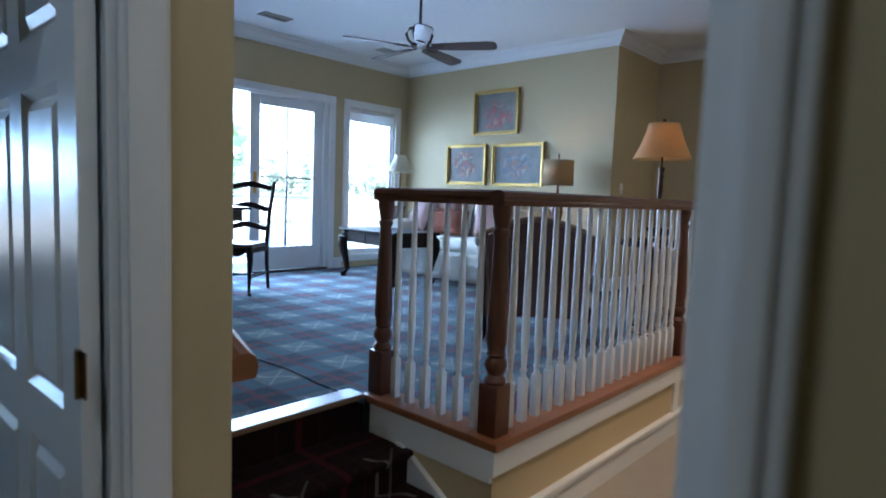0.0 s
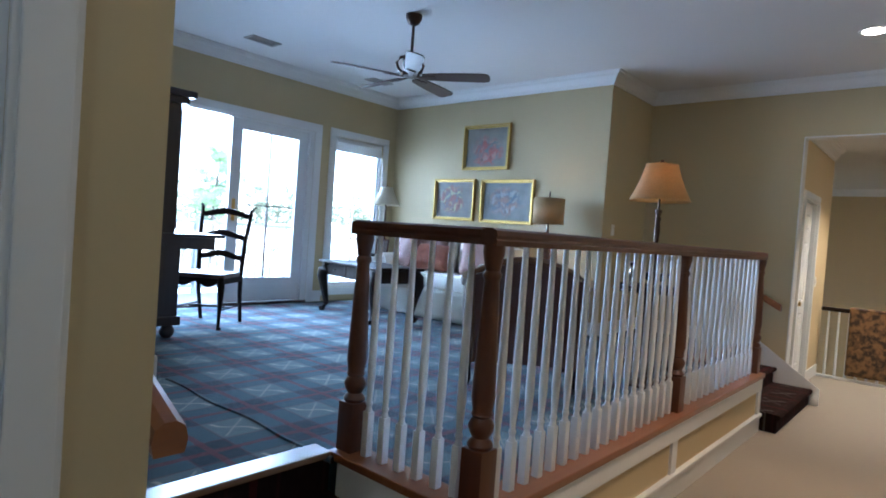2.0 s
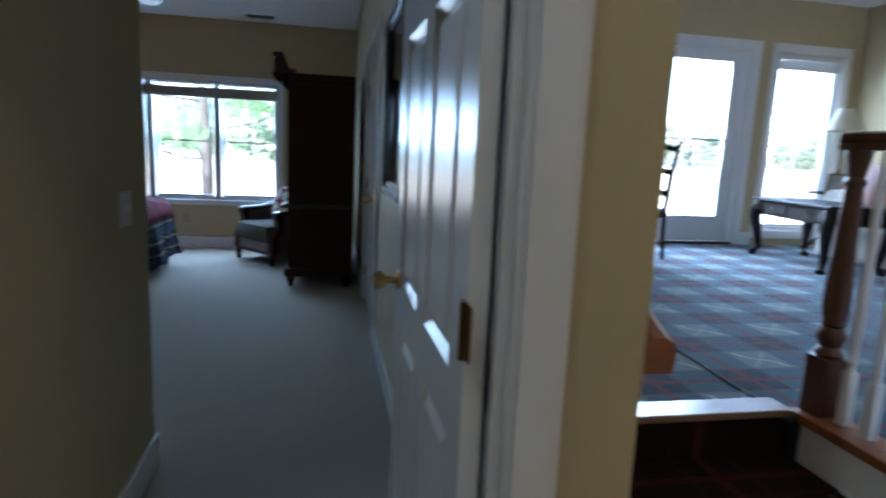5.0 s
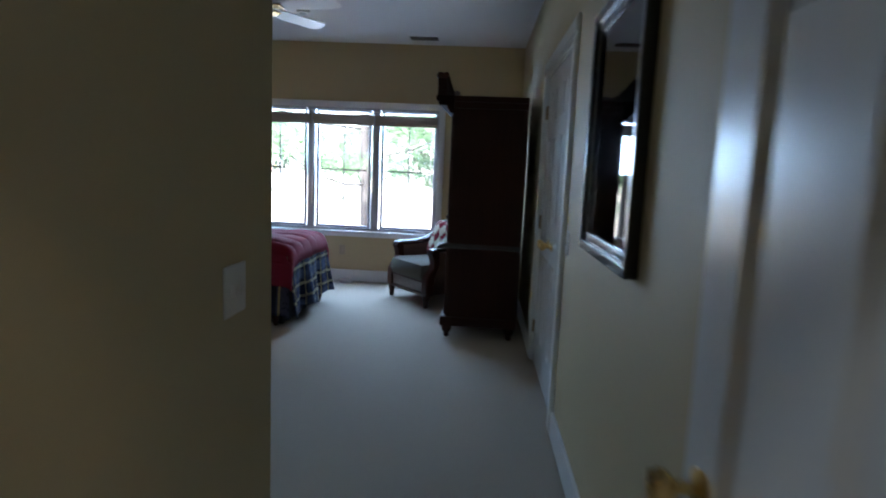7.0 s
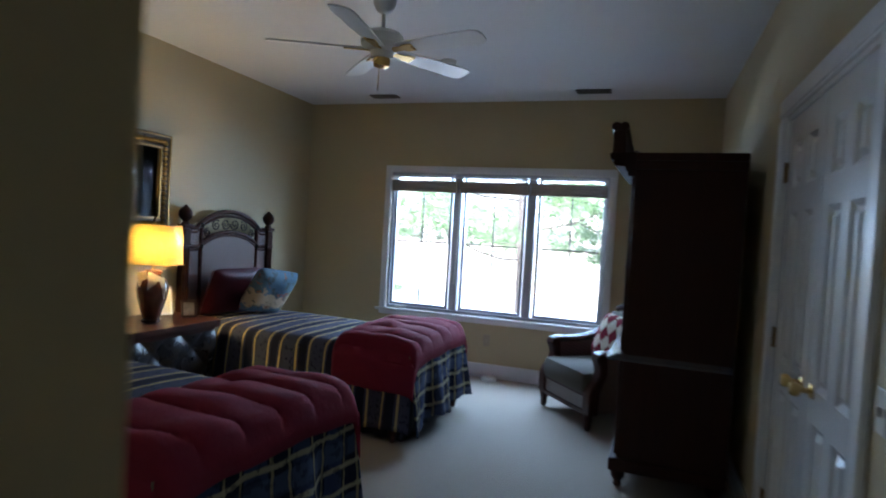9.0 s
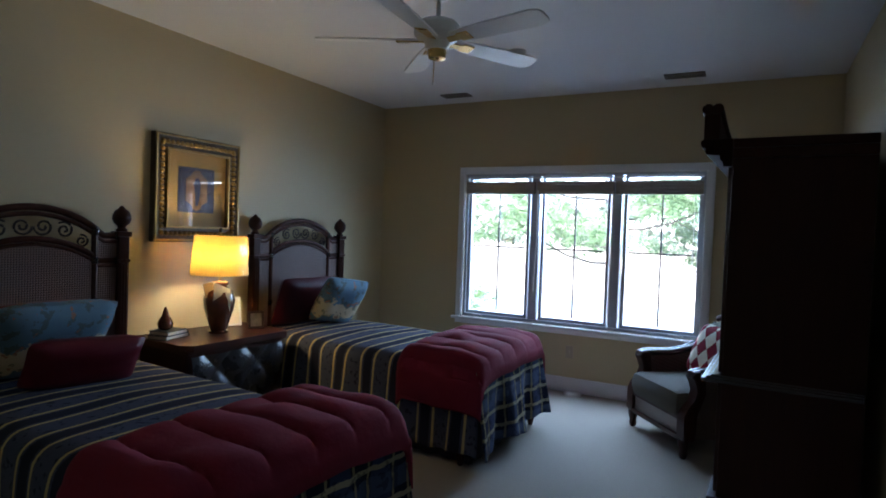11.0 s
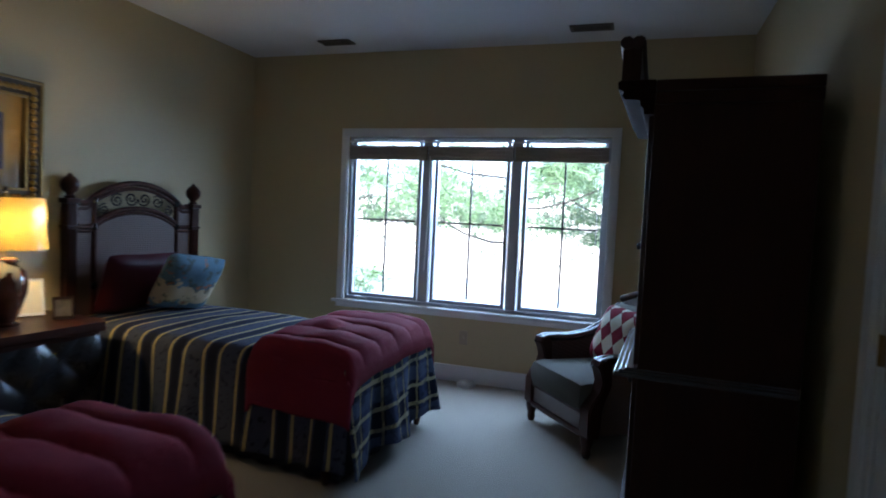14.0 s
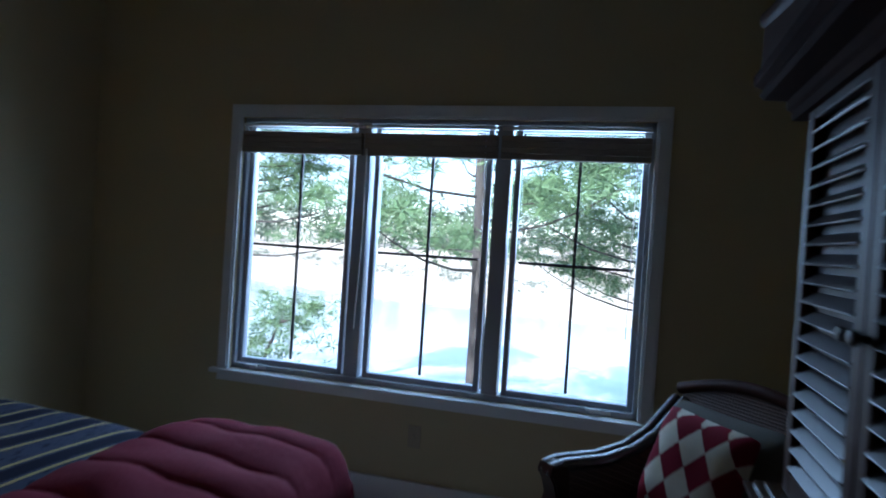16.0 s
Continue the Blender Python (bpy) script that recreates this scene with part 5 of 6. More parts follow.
def headboard(root):
    hw, hs = 0.485, 0.325          # posts, inner stiles

    def bow(x, foot, rise, half):
        return foot + rise * max(0.0, 1 - (x / half) ** 2) ** 0.8

    for x in (-hw, hw):
        bm = boxes([(x - 0.034, x + 0.034, -0.034, 0.034, 0.0, 1.33)], 0.008)
        box(bm, x - 0.044, x + 0.044, -0.044, 0.044, 1.33, 1.362, 0.006)
        box(bm, x - 0.040, x + 0.040, -0.040, 0.040, 1.175, 1.192, 0.005)
        p = part("post", bm, MAHOG, root)
        for k in (-0.018, 0.0, 0.018):
            part("reed", tube(B(), [(x + k, 0.034, 0.45), (x + k, 0.034, 1.165)], 0.007, 6), MAHOG, p, smooth=True)
        part("finial", lathe(B(), [(0.030, 1.362), (0.034, 1.372), (0.022, 1.384), (0.024, 1.392), (0.044, 1.410), (0.054, 1.435), (0.052, 1.462), (0.040, 1.487), (0.018, 1.503), (0.013, 1.513), (0.004, 1.519)], 16, (x, 0, 0)), MAHOG, p, smooth=True)
    xs = [-0.452 + 0.904 * i / 36 for i in range(37)]
    for dz, rr in ((0.0, 0.020), (-0.036, 0.014)):
        part("arch_rail", tube(B(), [(x, 0, bow(x, 1.335, 0.150, 0.365) + dz) for x in xs], rr, 10), MAHOG, root, smooth=True)
    for dz, rr in ((0.0, 0.018), (-0.030, 0.012)):
        part("inner_arch", tube(B(), [(x, 0.004, bow(x, 1.185, 0.125, 0.345) + dz) for x in xs], rr, 10), MAHOG, root, smooth=True)
    poly = [(-hs, 0.42)] + [(x, bow(x, 1.165, 0.125, 0.345)) for x in [-hs + 2 * hs * i / 24 for i in range(25)]] + [(hs, 0.42)]
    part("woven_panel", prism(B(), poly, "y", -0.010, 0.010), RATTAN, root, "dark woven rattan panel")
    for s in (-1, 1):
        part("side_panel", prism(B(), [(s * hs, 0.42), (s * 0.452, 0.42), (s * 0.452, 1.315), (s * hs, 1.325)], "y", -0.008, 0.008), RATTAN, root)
        part("stile", tube(B(), [(s * hs, 0.004, 0.42), (s * hs, 0.004, 1.385)], 0.019, 8), MAHOG, root, smooth=True)
        for z in (1.355, 1.185, 0.80):
            part("cane_wrap", lathe(B(), [(0.021, -0.020), (0.0235, -0.016), (0.0235, 0.016), (0.021, 0.020)], 10, (s * hs, 0.004, z)), GLOSSWOOD, root, smooth=True)
        part("cane_wrap", boxes([(s * 0.452 - 0.016, s * 0.452 + 0.016, -0.026, 0.026, 1.312, 1.358)], 0.006), GLOSSWOOD, root)
        part("cane_wrap", boxes([(s * 0.452 - 0.016, s * 0.452 + 0.016, -0.024, 0.026, 1.165, 1.205)], 0.006), GLOSSWOOD, root)
    part("cross_rail", boxes([(-0.455, 0.455, -0.022, 0.022, 0.36, 0.43)], 0.006), MAHOG, root)

    def scroll(cx, cz, r, s, turns=1.6, lean=0.0):
        pts = []
        for i in range(30):
            t = i / 29
            a = lean + s * turns * 2 * math.pi * t
            k = r * (1 - 0.82 * t)
            pts.append((cx + k * math.cos(a), 0, cz + k * math.sin(a)))
        part("iron_scroll", tube(B(), pts, 0.0065, 6), IRON, root, smooth=True)
    scroll(0.052, 1.378, 0.050, 1, lean=math.pi)
    scroll(-0.052, 1.378, 0.050, -1, lean=0.0)
    scroll(0.160, 1.362, 0.048, -1, lean=2.2)
    scroll(-0.160, 1.362, 0.048, 1, lean=0.95)
    scroll(0.255, 1.300, 0.038, -1, lean=1.8)
    scroll(-0.255, 1.300, 0.038, 1, lean=1.35)


def bed(name, m, label, ln, seed, group, skew=0.0):
    root = thing(name, m, label, "bed", group)
    headboard(root)

    def askew(f):
        """The covers pulled further down along one side."""
        def g(u, v):
            x, y, z = f(u, v)
            return (x, y + skew * x * min(1.0, y / ln), z)
        return g

    part("mattress", box(B(), -0.50, 0.50, 0.06, ln - 0.02, 0.30, 0.57, 0.04), CREAM, root)
    part("box_spring", box(B(), -0.49, 0.49, 0.05, ln - 0.03, 0.13, 0.30, 0.02), BLACKLEATHER, root)
    for x in (-0.50, 0.50):
        part("leg", lathe(B(), [(0.016, 0.0), (0.030, 0.06), (0.034, 0.14)], 10, (x, ln - 0.06, 0)), MAHOG, root, smooth=True)

    def ruffle(u, v):
        """Round three sides: down one side, across the foot, up the other."""
        side, w = ln - 0.10, 0.485
        t = u * (2 * side + 2 * w)
        k = 0.012 * v * math.sin(t * 42 + seed)
        if t < side:
            return (w + k, 0.06 + t, 0.31 - 0.295 * v)
        if t < side + 2 * w:
            return (w - (t - side), ln - 0.04 + k, 0.31 - 0.295 * v)
        return (-w - k, 0.06 + side - (t - side - 2 * w), 0.31 - 0.295 * v)
    thick(part("dust_ruffle", grid(B(), 200, 5, askew(ruffle)), RUFFLE, root, "black gathered dust ruffle", True), 0.004)
    sec = section(0.515, 0.60, 0.085, 0.035)
    n = len(sec) - 1

    def spread(u, v):
        i = min(n - 1, int(u * n))
        f = u * n - i
        x = sec[i][0] + (sec[i + 1][0] - sec[i][0]) * f
        z = sec[i][1] + (sec[i + 1][1] - sec[i][1]) * f
        y = 0.05 + v * (ln + 0.03 - 0.05)
        hang = max(0.0, 1 - z / 0.56)
        x += math.copysign(1, x) * hang * (0.030 * math.sin(y * 13 + seed) + 0.02 * math.sin(y * 29 + seed * 2))
        z += 0.010 * noise.noise(Vector((x * 3, y * 3, seed))) + hang * 0.02 * math.sin(y * 13 + seed)
        return (x, y, z)
    thick(part("bedspread", grid(B(), 66, 70, askew(spread)), STRIPE, root, "dark navy bedspread with gold stripes", True), 0.012)

    def drop(u, v):
        x = -0.555 + 1.11 * u
        z = 0.605 - 0.50 * v
        fold = 0.045 * math.sin(u * 13 + seed) + 0.018 * math.sin(u * 31 + 1.3 * seed)
        y = ln + 0.035 + v * 0.045 + v * fold - 0.06 * max(0.0, abs(2 * u - 1) - 0.9) * 10 * 0.4
        return (x * (1 + 0.05 * v), y, z + 0.02 * v * math.sin(u * 12))
    thick(part("foot_drop", grid(B(), 60, 16, askew(drop)), PLAIDF, root, "blue plaid foot drop with gold lines", True), 0.010)
    sec2 = section(0.54, 0.630, 0.35, 0.030)

    def comf(u, v):
        i = min(n - 1, int(u * n))
        f = u * n - i
        x = sec2[i][0] + (sec2[i + 1][0] - sec2[i][0]) * f
        z = sec2[i][1] + (sec2[i + 1][1] - sec2[i][1]) * f
        y0 = ln - 0.60 - 0.06 * math.sin(u * 3.1 + seed)
        y = y0 + v * (ln + 0.085 - y0)
        lane = u * 8 + 0.10 * math.sin(v * 5 + seed)
        puff = 0.034 * abs(math.sin(math.pi * lane)) ** 0.33 * (1 - (2 * v - 1) ** 6) + 0.034 * (1 - (2 * v - 1) ** 2) ** 0.6
        puff += 0.016 * noise.noise(Vector((u * 9, v * 4, seed + 9))) * (1 - (2 * v - 1) ** 6)
        end = max(0.0, (v - 0.86) / 0.14)
        begin = max(0.0, (0.08 - v) / 0.08)
        up = 1 if z > 0.55 else 0.25
        z += puff * up - 0.11 * end ** 2 * up - 0.045 * begin ** 2
        x += math.copysign(1, x) * puff * (1 - up) * 0.8
        z += 0.014 * noise.noise(Vector((x * 5, y * 5, seed + 4)))
        return (x, y - 0.03 * end ** 3, z)
    thick(part("comforter", grid(B(), 160, 26, askew(comf)), BURG, root, "folded burgundy quilted comforter", True), 0.02)
    return root


bed("twin_bed", pose(-7.415, -3.40, 0, 0, 0, -5.8), "twin bed with rattan and iron headboard, striped spread", 2.065, 1.0, "twin beds", 0.085)
bed("twin_bed", pose(-5.262, -3.40, 0, 0, 0, -5.2), "twin bed with rattan and iron headboard, piled with pillows", 2.13, 2.4, "twin beds")


def cushion(name, m, w, h, t, material, label, category="pillow", seed=0):
    return tagged(part(name, pillow(B(), w, h, t, seed), material, smooth=True, m=m), label, category)


cushion("throw_pillow", pose(-7.45, -2.99, 0.825, 58, -7, -16), 0.44, 0.46, 0.18, TAPES, "blue tapestry throw pillow with a sandy scene", seed=1)
cushion("pillow", pose(-7.28, -3.24, 0.82, 70, 0, -4), 0.60, 0.44, 0.16, BURGP, "dark burgundy sham leaning on the headboard", seed=2)
cushion("throw_pillow", pose(-5.14, -3.00, 0.83, 55, 0, -3), 0.60, 0.46, 0.18, TAPES, "blue tapestry throw pillow with a sandy scene", seed=3)
cushion("pillow", pose(-5.12, -3.20, 0.80, 66, 0, 4), 0.72, 0.44, 0.17, REDP, "bright red sham behind a tapestry pillow", seed=4)
cushion("lumbar_pillow", pose(-5.19, -2.78, 0.735, 62, -3, -8), 0.56, 0.27, 0.15, WINE_LIT, "burgundy silk lumbar pillow on the striped spread", seed=5)

ns = thing("nightstand", pose(-6.32, -3.17, 0, 0, 0, -3), "dark nightstand with tufted black leather front", "nightstand")
part("body", box(B(), -0.39, 0.39, -0.25, 0.235, 0.08, 0.62, 0.008), MAHOG, ns)
part("top", prism(B(), [(-0.43, -0.27), (0.43, -0.27), (0.43, 0.22), (0.38, 0.29), (-0.38, 0.29), (-0.43, 0.22)], "z", 0.645, 0.68), MAHOG, ns)
part("top_molding", box(B(), -0.41, 0.41, -0.26, 0.262, 0.62, 0.645, 0.008), MAHOG, ns)


def tufted(u, v):
    x, z = -0.37 + 0.74 * u, 0.13 + 0.47 * v
    a, b = (x / 0.165 + z / 0.165), (x / 0.165 - z / 0.165)
    h = abs(math.sin(math.pi * a / 2)) * abs(math.sin(math.pi * b / 2))
    return (x, 0.238 + 0.035 * h ** 0.55, z)


part("tufted_front", grid(B(), 60, 40, tufted), BLACKLEATHER, ns, "diamond-tufted black leather drawer front", True)
for x in (-0.36, 0.36):
    for y in (-0.22, 0.20):
        part("foot", lathe(B(), [(0.022, 0.0), (0.036, 0.03), (0.030, 0.08)], 12, (x, y, 0)), MAHOG, ns, smooth=True)

tl = thing("table_lamp", pose(-6.335, -3.16, 0.68), "brown glazed urn lamp with golden shade, lit", "lamp")
part("base", lathe(B(), [(0.060, 0.0), (0.066, 0.012), (0.050, 0.02), (0.056, 0.03), (0.075, 0.09), (0.098, 0.17), (0.105, 0.23), (0.092, 0.285), (0.055, 0.315), (0.050, 0.325), (0.062, 0.335), (0.062, 0.35), (0.04, 0.36)], 24), URN, tl, "brown glazed ceramic urn", True)
part("stem", tube(B(), [(0, 0, 0.36), (0, 0, 0.69)], 0.006, 8), BRASS, tl)
part("finial", lathe(B(), [(0.004, 0.69), (0.014, 0.70), (0.012, 0.715), (0.003, 0.725)], 10), IRON, tl, smooth=True)
sh = B()
bmr = [(0.188, 0.402), (0.168, 0.668)]
ring = [[sh.verts.new((r * math.cos(2 * math.pi * k / 40), r * math.sin(2 * math.pi * k / 40), z)) for k in range(40)] for r, z in bmr]
for k in range(40):
    sh.faces.new((ring[0][k], ring[0][(k + 1) % 40], ring[1][(k + 1) % 40], ring[1][k]))
thick(part("shade", sh, SHADE_YEL, tl, "golden linen drum shade", True), 0.003)
wr = B()
grid(wr, 90, 16, lambda u, v: ((0.192 - 0.018 * v + 0.010 * noise.noise(Vector((u * 26, v * 3.0, 1.5)))) * math.cos(u * 6.2832), (0.192 - 0.018 * v + 0.010 * noise.noise(Vector((u * 26, v * 3.0, 1.5)))) * math.sin(u * 6.2832), 0.396 + 0.278 * v))
part("plastic_wrap", wr, WRAP, tl, "clear crinkled plastic wrap", True).visible_shadow = False
tg = B()
grid(tg, 8, 8, lambda u, v: (0.075 + 0.02 * math.sin(v * 3), -0.055 + 0.11 * u, 0.33 - 0.15 * v + 0.02 * math.cos(u * 3)))
thick(part("price_tag", tg, PAPER, tl, "cream paper tag hanging on the lamp", m=pose(0, 0, 0, 0, 0, 60)), 0.002)

part("paper_tag", boxes([(-0.032, 0.032, -0.001, 0.001, -0.05, 0.05)]), PAPER, tl, "white paper tag on the lamp neck", m=pose(0.088, 0.0, 0.30, 0, 12, -37))
bk = thing("book_stack", pose(-6.02, -3.26, 0.68, 0, 0, 12), "two dark books stacked on the nightstand", "books")
for z, w in ((0.0, 0.0), (0.026, 0.012)):
    b = part("book", boxes([(-0.105 + w, 0.105 - w, -0.075, 0.075, z, z + 0.003), (-0.105 + w, 0.105 - w, -0.075, 0.075, z + 0.021, z + 0.024), (-0.105 + w, -0.100 + w, -0.075, 0.075, z + 0.003, z + 0.021)]), BOOK, bk)
    part("pages", boxes([(-0.099 + w, 0.100 - w, -0.072, 0.072, z + 0.003, z + 0.021)]), PAPER, b)
gd = thing("gourd_ornament", pose(-6.00, -3.27, 0.731), "small brown glazed gourd ornament on books", "ornament")
part("body", lathe(B(), [(0.025, 0.0), (0.045, 0.015), (0.050, 0.04), (0.040, 0.068), (0.022, 0.09), (0.020, 0.105), (0.012, 0.13), (0.005, 0.148)], 18), URN, gd, smooth=True)


def photo(name, m, w, h, material, art, label):
    root = thing(name, m @ pose(0, 0, h / 2 + 0.004, -12, 0, 0), label, "photo frame")
    part("frame", boxes([(-w / 2, -w / 2 + 0.016, -0.012, 0, -h / 2, h / 2), (w / 2 - 0.016, w / 2, -0.012, 0, -h / 2, h / 2), (-w / 2 + 0.016, w / 2 - 0.016, -0.012, 0, h / 2 - 0.016, h / 2), (-w / 2 + 0.016, w / 2 - 0.016, -0.012, 0, -h / 2, -h / 2 + 0.016)], 0.002), material, root)
    part("picture", boxes([(-w / 2 + 0.014, w / 2 - 0.014, -0.006, -0.002, -h / 2 + 0.014, h / 2 - 0.014)]), art, root)
    part("easel_back", boxes([(-w / 2 + 0.02, w / 2 - 0.02, 0.0, 0.006, -h / 2 + 0.01, h / 2 - 0.01)]), BOOK, root)


photo("photo_frame", pose(-6.56, -3.30, 0.68, 0, 0, 158), 0.16, 0.21, WHITEM, PAPER, "white upright photo frame on the nightstand")
photo("photo_frame", pose(-6.60, -3.08, 0.68, 0, 0, 150), 0.11, 0.125, BRONZE, PHOTO, "small dark photo frame on the nightstand")

# armoire with louvred doors
AX0, AX1, AY0, AY1 = -7.70, -6.66, 0.0, 0.60
WO = 0.075
ar = thing("armoire", pose(AX0, 0, 0) @ pose(0, 0, 0, 0, 0, -2.6) @ pose(-AX0, 0, 0), "tall dark walnut armoire with louvred doors", "armoire")
part("side", boxes([(AX1 - 0.03, AX1, AY0 + 0.02, AY1, 0.13, 1.84)], 0.004), ARMOIRE, ar)
part("side", boxes([(AX0, AX0 + 0.03, AY0 + 0.02, AY1, 0.13, 1.84)], 0.004), ARMOIRE, ar)
part("back", boxes([(AX0 + 0.03, AX1 - 0.03, AY1 - 0.02, AY1, 0.13, 1.84)]), ARMOIRE, ar)
part("deck", boxes([(AX0 + 0.03, AX1 - 0.03, AY0 + 0.03, AY1 - 0.02, 0.74, 0.78)]), ARMOIRE, ar)
part("waist_molding", boxes([(AX0 - WO, AX1 + 0.004, AY0 - WO, AY1, 0.735, 0.755), (AX0 - WO * 0.7, AX1 + 0.003, AY0 - WO * 0.7, AY1, 0.755, 0.768), (AX0 - WO * 0.4, AX1 + 0.002, AY0 - WO * 0.4, AY1, 0.768, 0.778)], 0.006), GLOSSWOOD, ar, "polished stepped waist moulding")
part("base_molding", boxes([(AX0 - 0.02, AX1 + 0.018, AY0 - 0.025, AY1, 0.10, 0.175)], 0.010), ARMOIRE, ar)
prof = [(AY0 + 0.02, 1.80), (AY0 - 0.018, 1.80), (AY0 - 0.022, 1.825), (AY0 - 0.034, 1.832), (AY0 - 0.036, 1.856), (AY0 - 0.096, 1.860), (AY0 - 0.106, 1.875), (AY0 - 0.100, 1.890), (AY0 - 0.122, 1.900), (AY0 - 0.126, 1.925), (AY0 - 0.116, 1.935), (AY0 + 0.02, 1.935)]
part("cornice", prism(B(), prof, "x", AX0 - 0.06, AX1 + 0.016), CROWNW, ar, "projecting stepped cornice")
part("top_board", boxes([(AX0 - 0.04, AX1 + 0.012, AY0 + 0.021, AY1, 1.84, 1.89), (AX0 - 0.06, AX1 + 0.016, AY0 + 0.021, AY1, 1.89, 1.935)], 0.008), ARMOIRE, ar)
ped = [(AX0 - 0.03, 1.934)] + [(AX0 - 0.03 + (AX1 - AX0 + 0.05) * i / 24, 2.00 + 0.075 * abs(2 * i / 24 - 1) ** 1.5) for i in range(25)] + [(AX1 + 0.02, 1.934)]
part("pediment", prism(B(), ped, "y", AY0 - 0.112, AY0 - 0.040), ARMOIRE, ar)
for k in (-0.098, -0.054):
    part("pediment_cap", tube(B(), [(x, AY0 + k, z + 0.008) for x, z in ped[1:-1]], 0.028, 10), ARMOIRE, ar, smooth=True)
for x in (AX0 + 0.04, AX1 - 0.04):
    for y in (AY0 + 0.03, AY1 - 0.06):
        part("foot", lathe(B(), [(0.018, 0.0), (0.026, 0.012), (0.020, 0.03), (0.040, 0.06), (0.042, 0.085), (0.032, 0.105)], 14, (x, y, 0)), ARMOIRE, ar, smooth=True)
MIDX = (AX0 + AX1) / 2
for x0, x1, kx in ((AX0 + 0.035, MIDX - 0.003, MIDX - 0.03), (MIDX + 0.003, AX1 - 0.035, MIDX + 0.03)):
    for z0, z1 in ((0.785, 1.835), (0.185, 0.73)):
        d = part("door", boxes([(x0 + 0.05, x1 - 0.05, AY0 + 0.030, AY0 + 0.034, z0 + 0.05, z1 - 0.05)]), ARMOIRE, ar)
        for a, b in ((x0, x0 + 0.055), (x1 - 0.055, x1)):
            part("door_stile", boxes([(a, b, AY0, AY0 + 0.026, z0, z1)], 0.004), ARMOIRE, d)
        for a, b in ((z0, z0 + 0.06), (z1 - 0.06, z1)):
            part("door_rail", boxes([(x0 + 0.055, x1 - 0.055, AY0, AY0 + 0.026, a, b)], 0.004), ARMOIRE, d)
        n = int((z1 - z0 - 0.12) / 0.047)
        for i in range(n):
            zc = z0 + 0.06 + (i + 0.5) * (z1 - z0 - 0.12) / n
            part("louvre", boxes([(-(x1 - x0) / 2 + 0.055, (x1 - x0) / 2 - 0.055, -0.022, 0.022, -0.003, 0.003)], 0.002), LOUVRE, d, m=pose((x0 + x1) / 2, AY0 + 0.014, zc, 38, 0, 0))
        part("knob", lathe(B(), [(0.010, 0.0), (0.007, 0.014), (0.016, 0.022), (0.015, 0.034), (0.005, 0.038)], 12), IRON, d, smooth=True, m=pose(kx, AY0, (z0 + z1) / 2 - 0.05 if z0 > 0.5 else z1 - 0.12, 90, 0, 0))

# rattan armchair by the window
ac = thing("armchair", pose(-8.085, -0.215, 0, 0, 0, 38.5), "dark rattan armchair with a taupe seat cushion", "armchair")
for x in (-0.33, 0.33):
    for y in (-0.33, 0.30):
        part("leg", lathe(B(), [(0.018, 0.0), (0.030, 0.03), (0.024, 0.05), (0.038, 0.10), (0.038, 0.13)], 12, (x, y, 0)), MAHOG, ac, smooth=True)
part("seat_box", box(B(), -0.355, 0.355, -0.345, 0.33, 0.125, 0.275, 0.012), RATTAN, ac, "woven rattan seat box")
part("front_rail", box(B(), -0.30, 0.30, -0.358, -0.335, 0.248, 0.280, 0.008), MAHOG, ac)
part("front_rail", box(B(), -0.30, 0.30, -0.358, -0.335, 0.115, 0.150, 0.008), MAHOG, ac)
bm = box(B(), -0.285, 0.285, -0.365, 0.25, 0.278, 0.418, 0.05)
part("seat_cushion", bm, GREYCUSH, ac, "taupe fabric seat cushion", True)
for z in (0.292, 0.404):
    part("piping", tube(B(), [(-0.27, -0.362, z), (0.0, -0.366, z), (0.27, -0.362, z)], 0.006, 6), GREYCUSH, ac, smooth=True)
part("back", grid(B(), 16, 10, lambda u, v: (-0.34 + 0.68 * u, 0.26 + 0.12 * v, 0.30 + (0.53 + 0.08 * math.sin(math.pi * u)) * v)), RATTAN, ac)
thick(bpy.data.objects[ac.children[-1].name], 0.05)
part("back_rail", tube(B(), [(-0.36 + 0.72 * i / 16, 0.385, 0.83 + 0.08 * math.sin(math.pi * i / 16)) for i in range(17)], 0.026, 10), MAHOG, ac, smooth=True)
part("back_cushion", pillow(B(), 0.56, 0.46, 0.15, 7), GREYCUSH, ac, smooth=True, m=pose(0, 0.215, 0.61, 76, 0, 0))
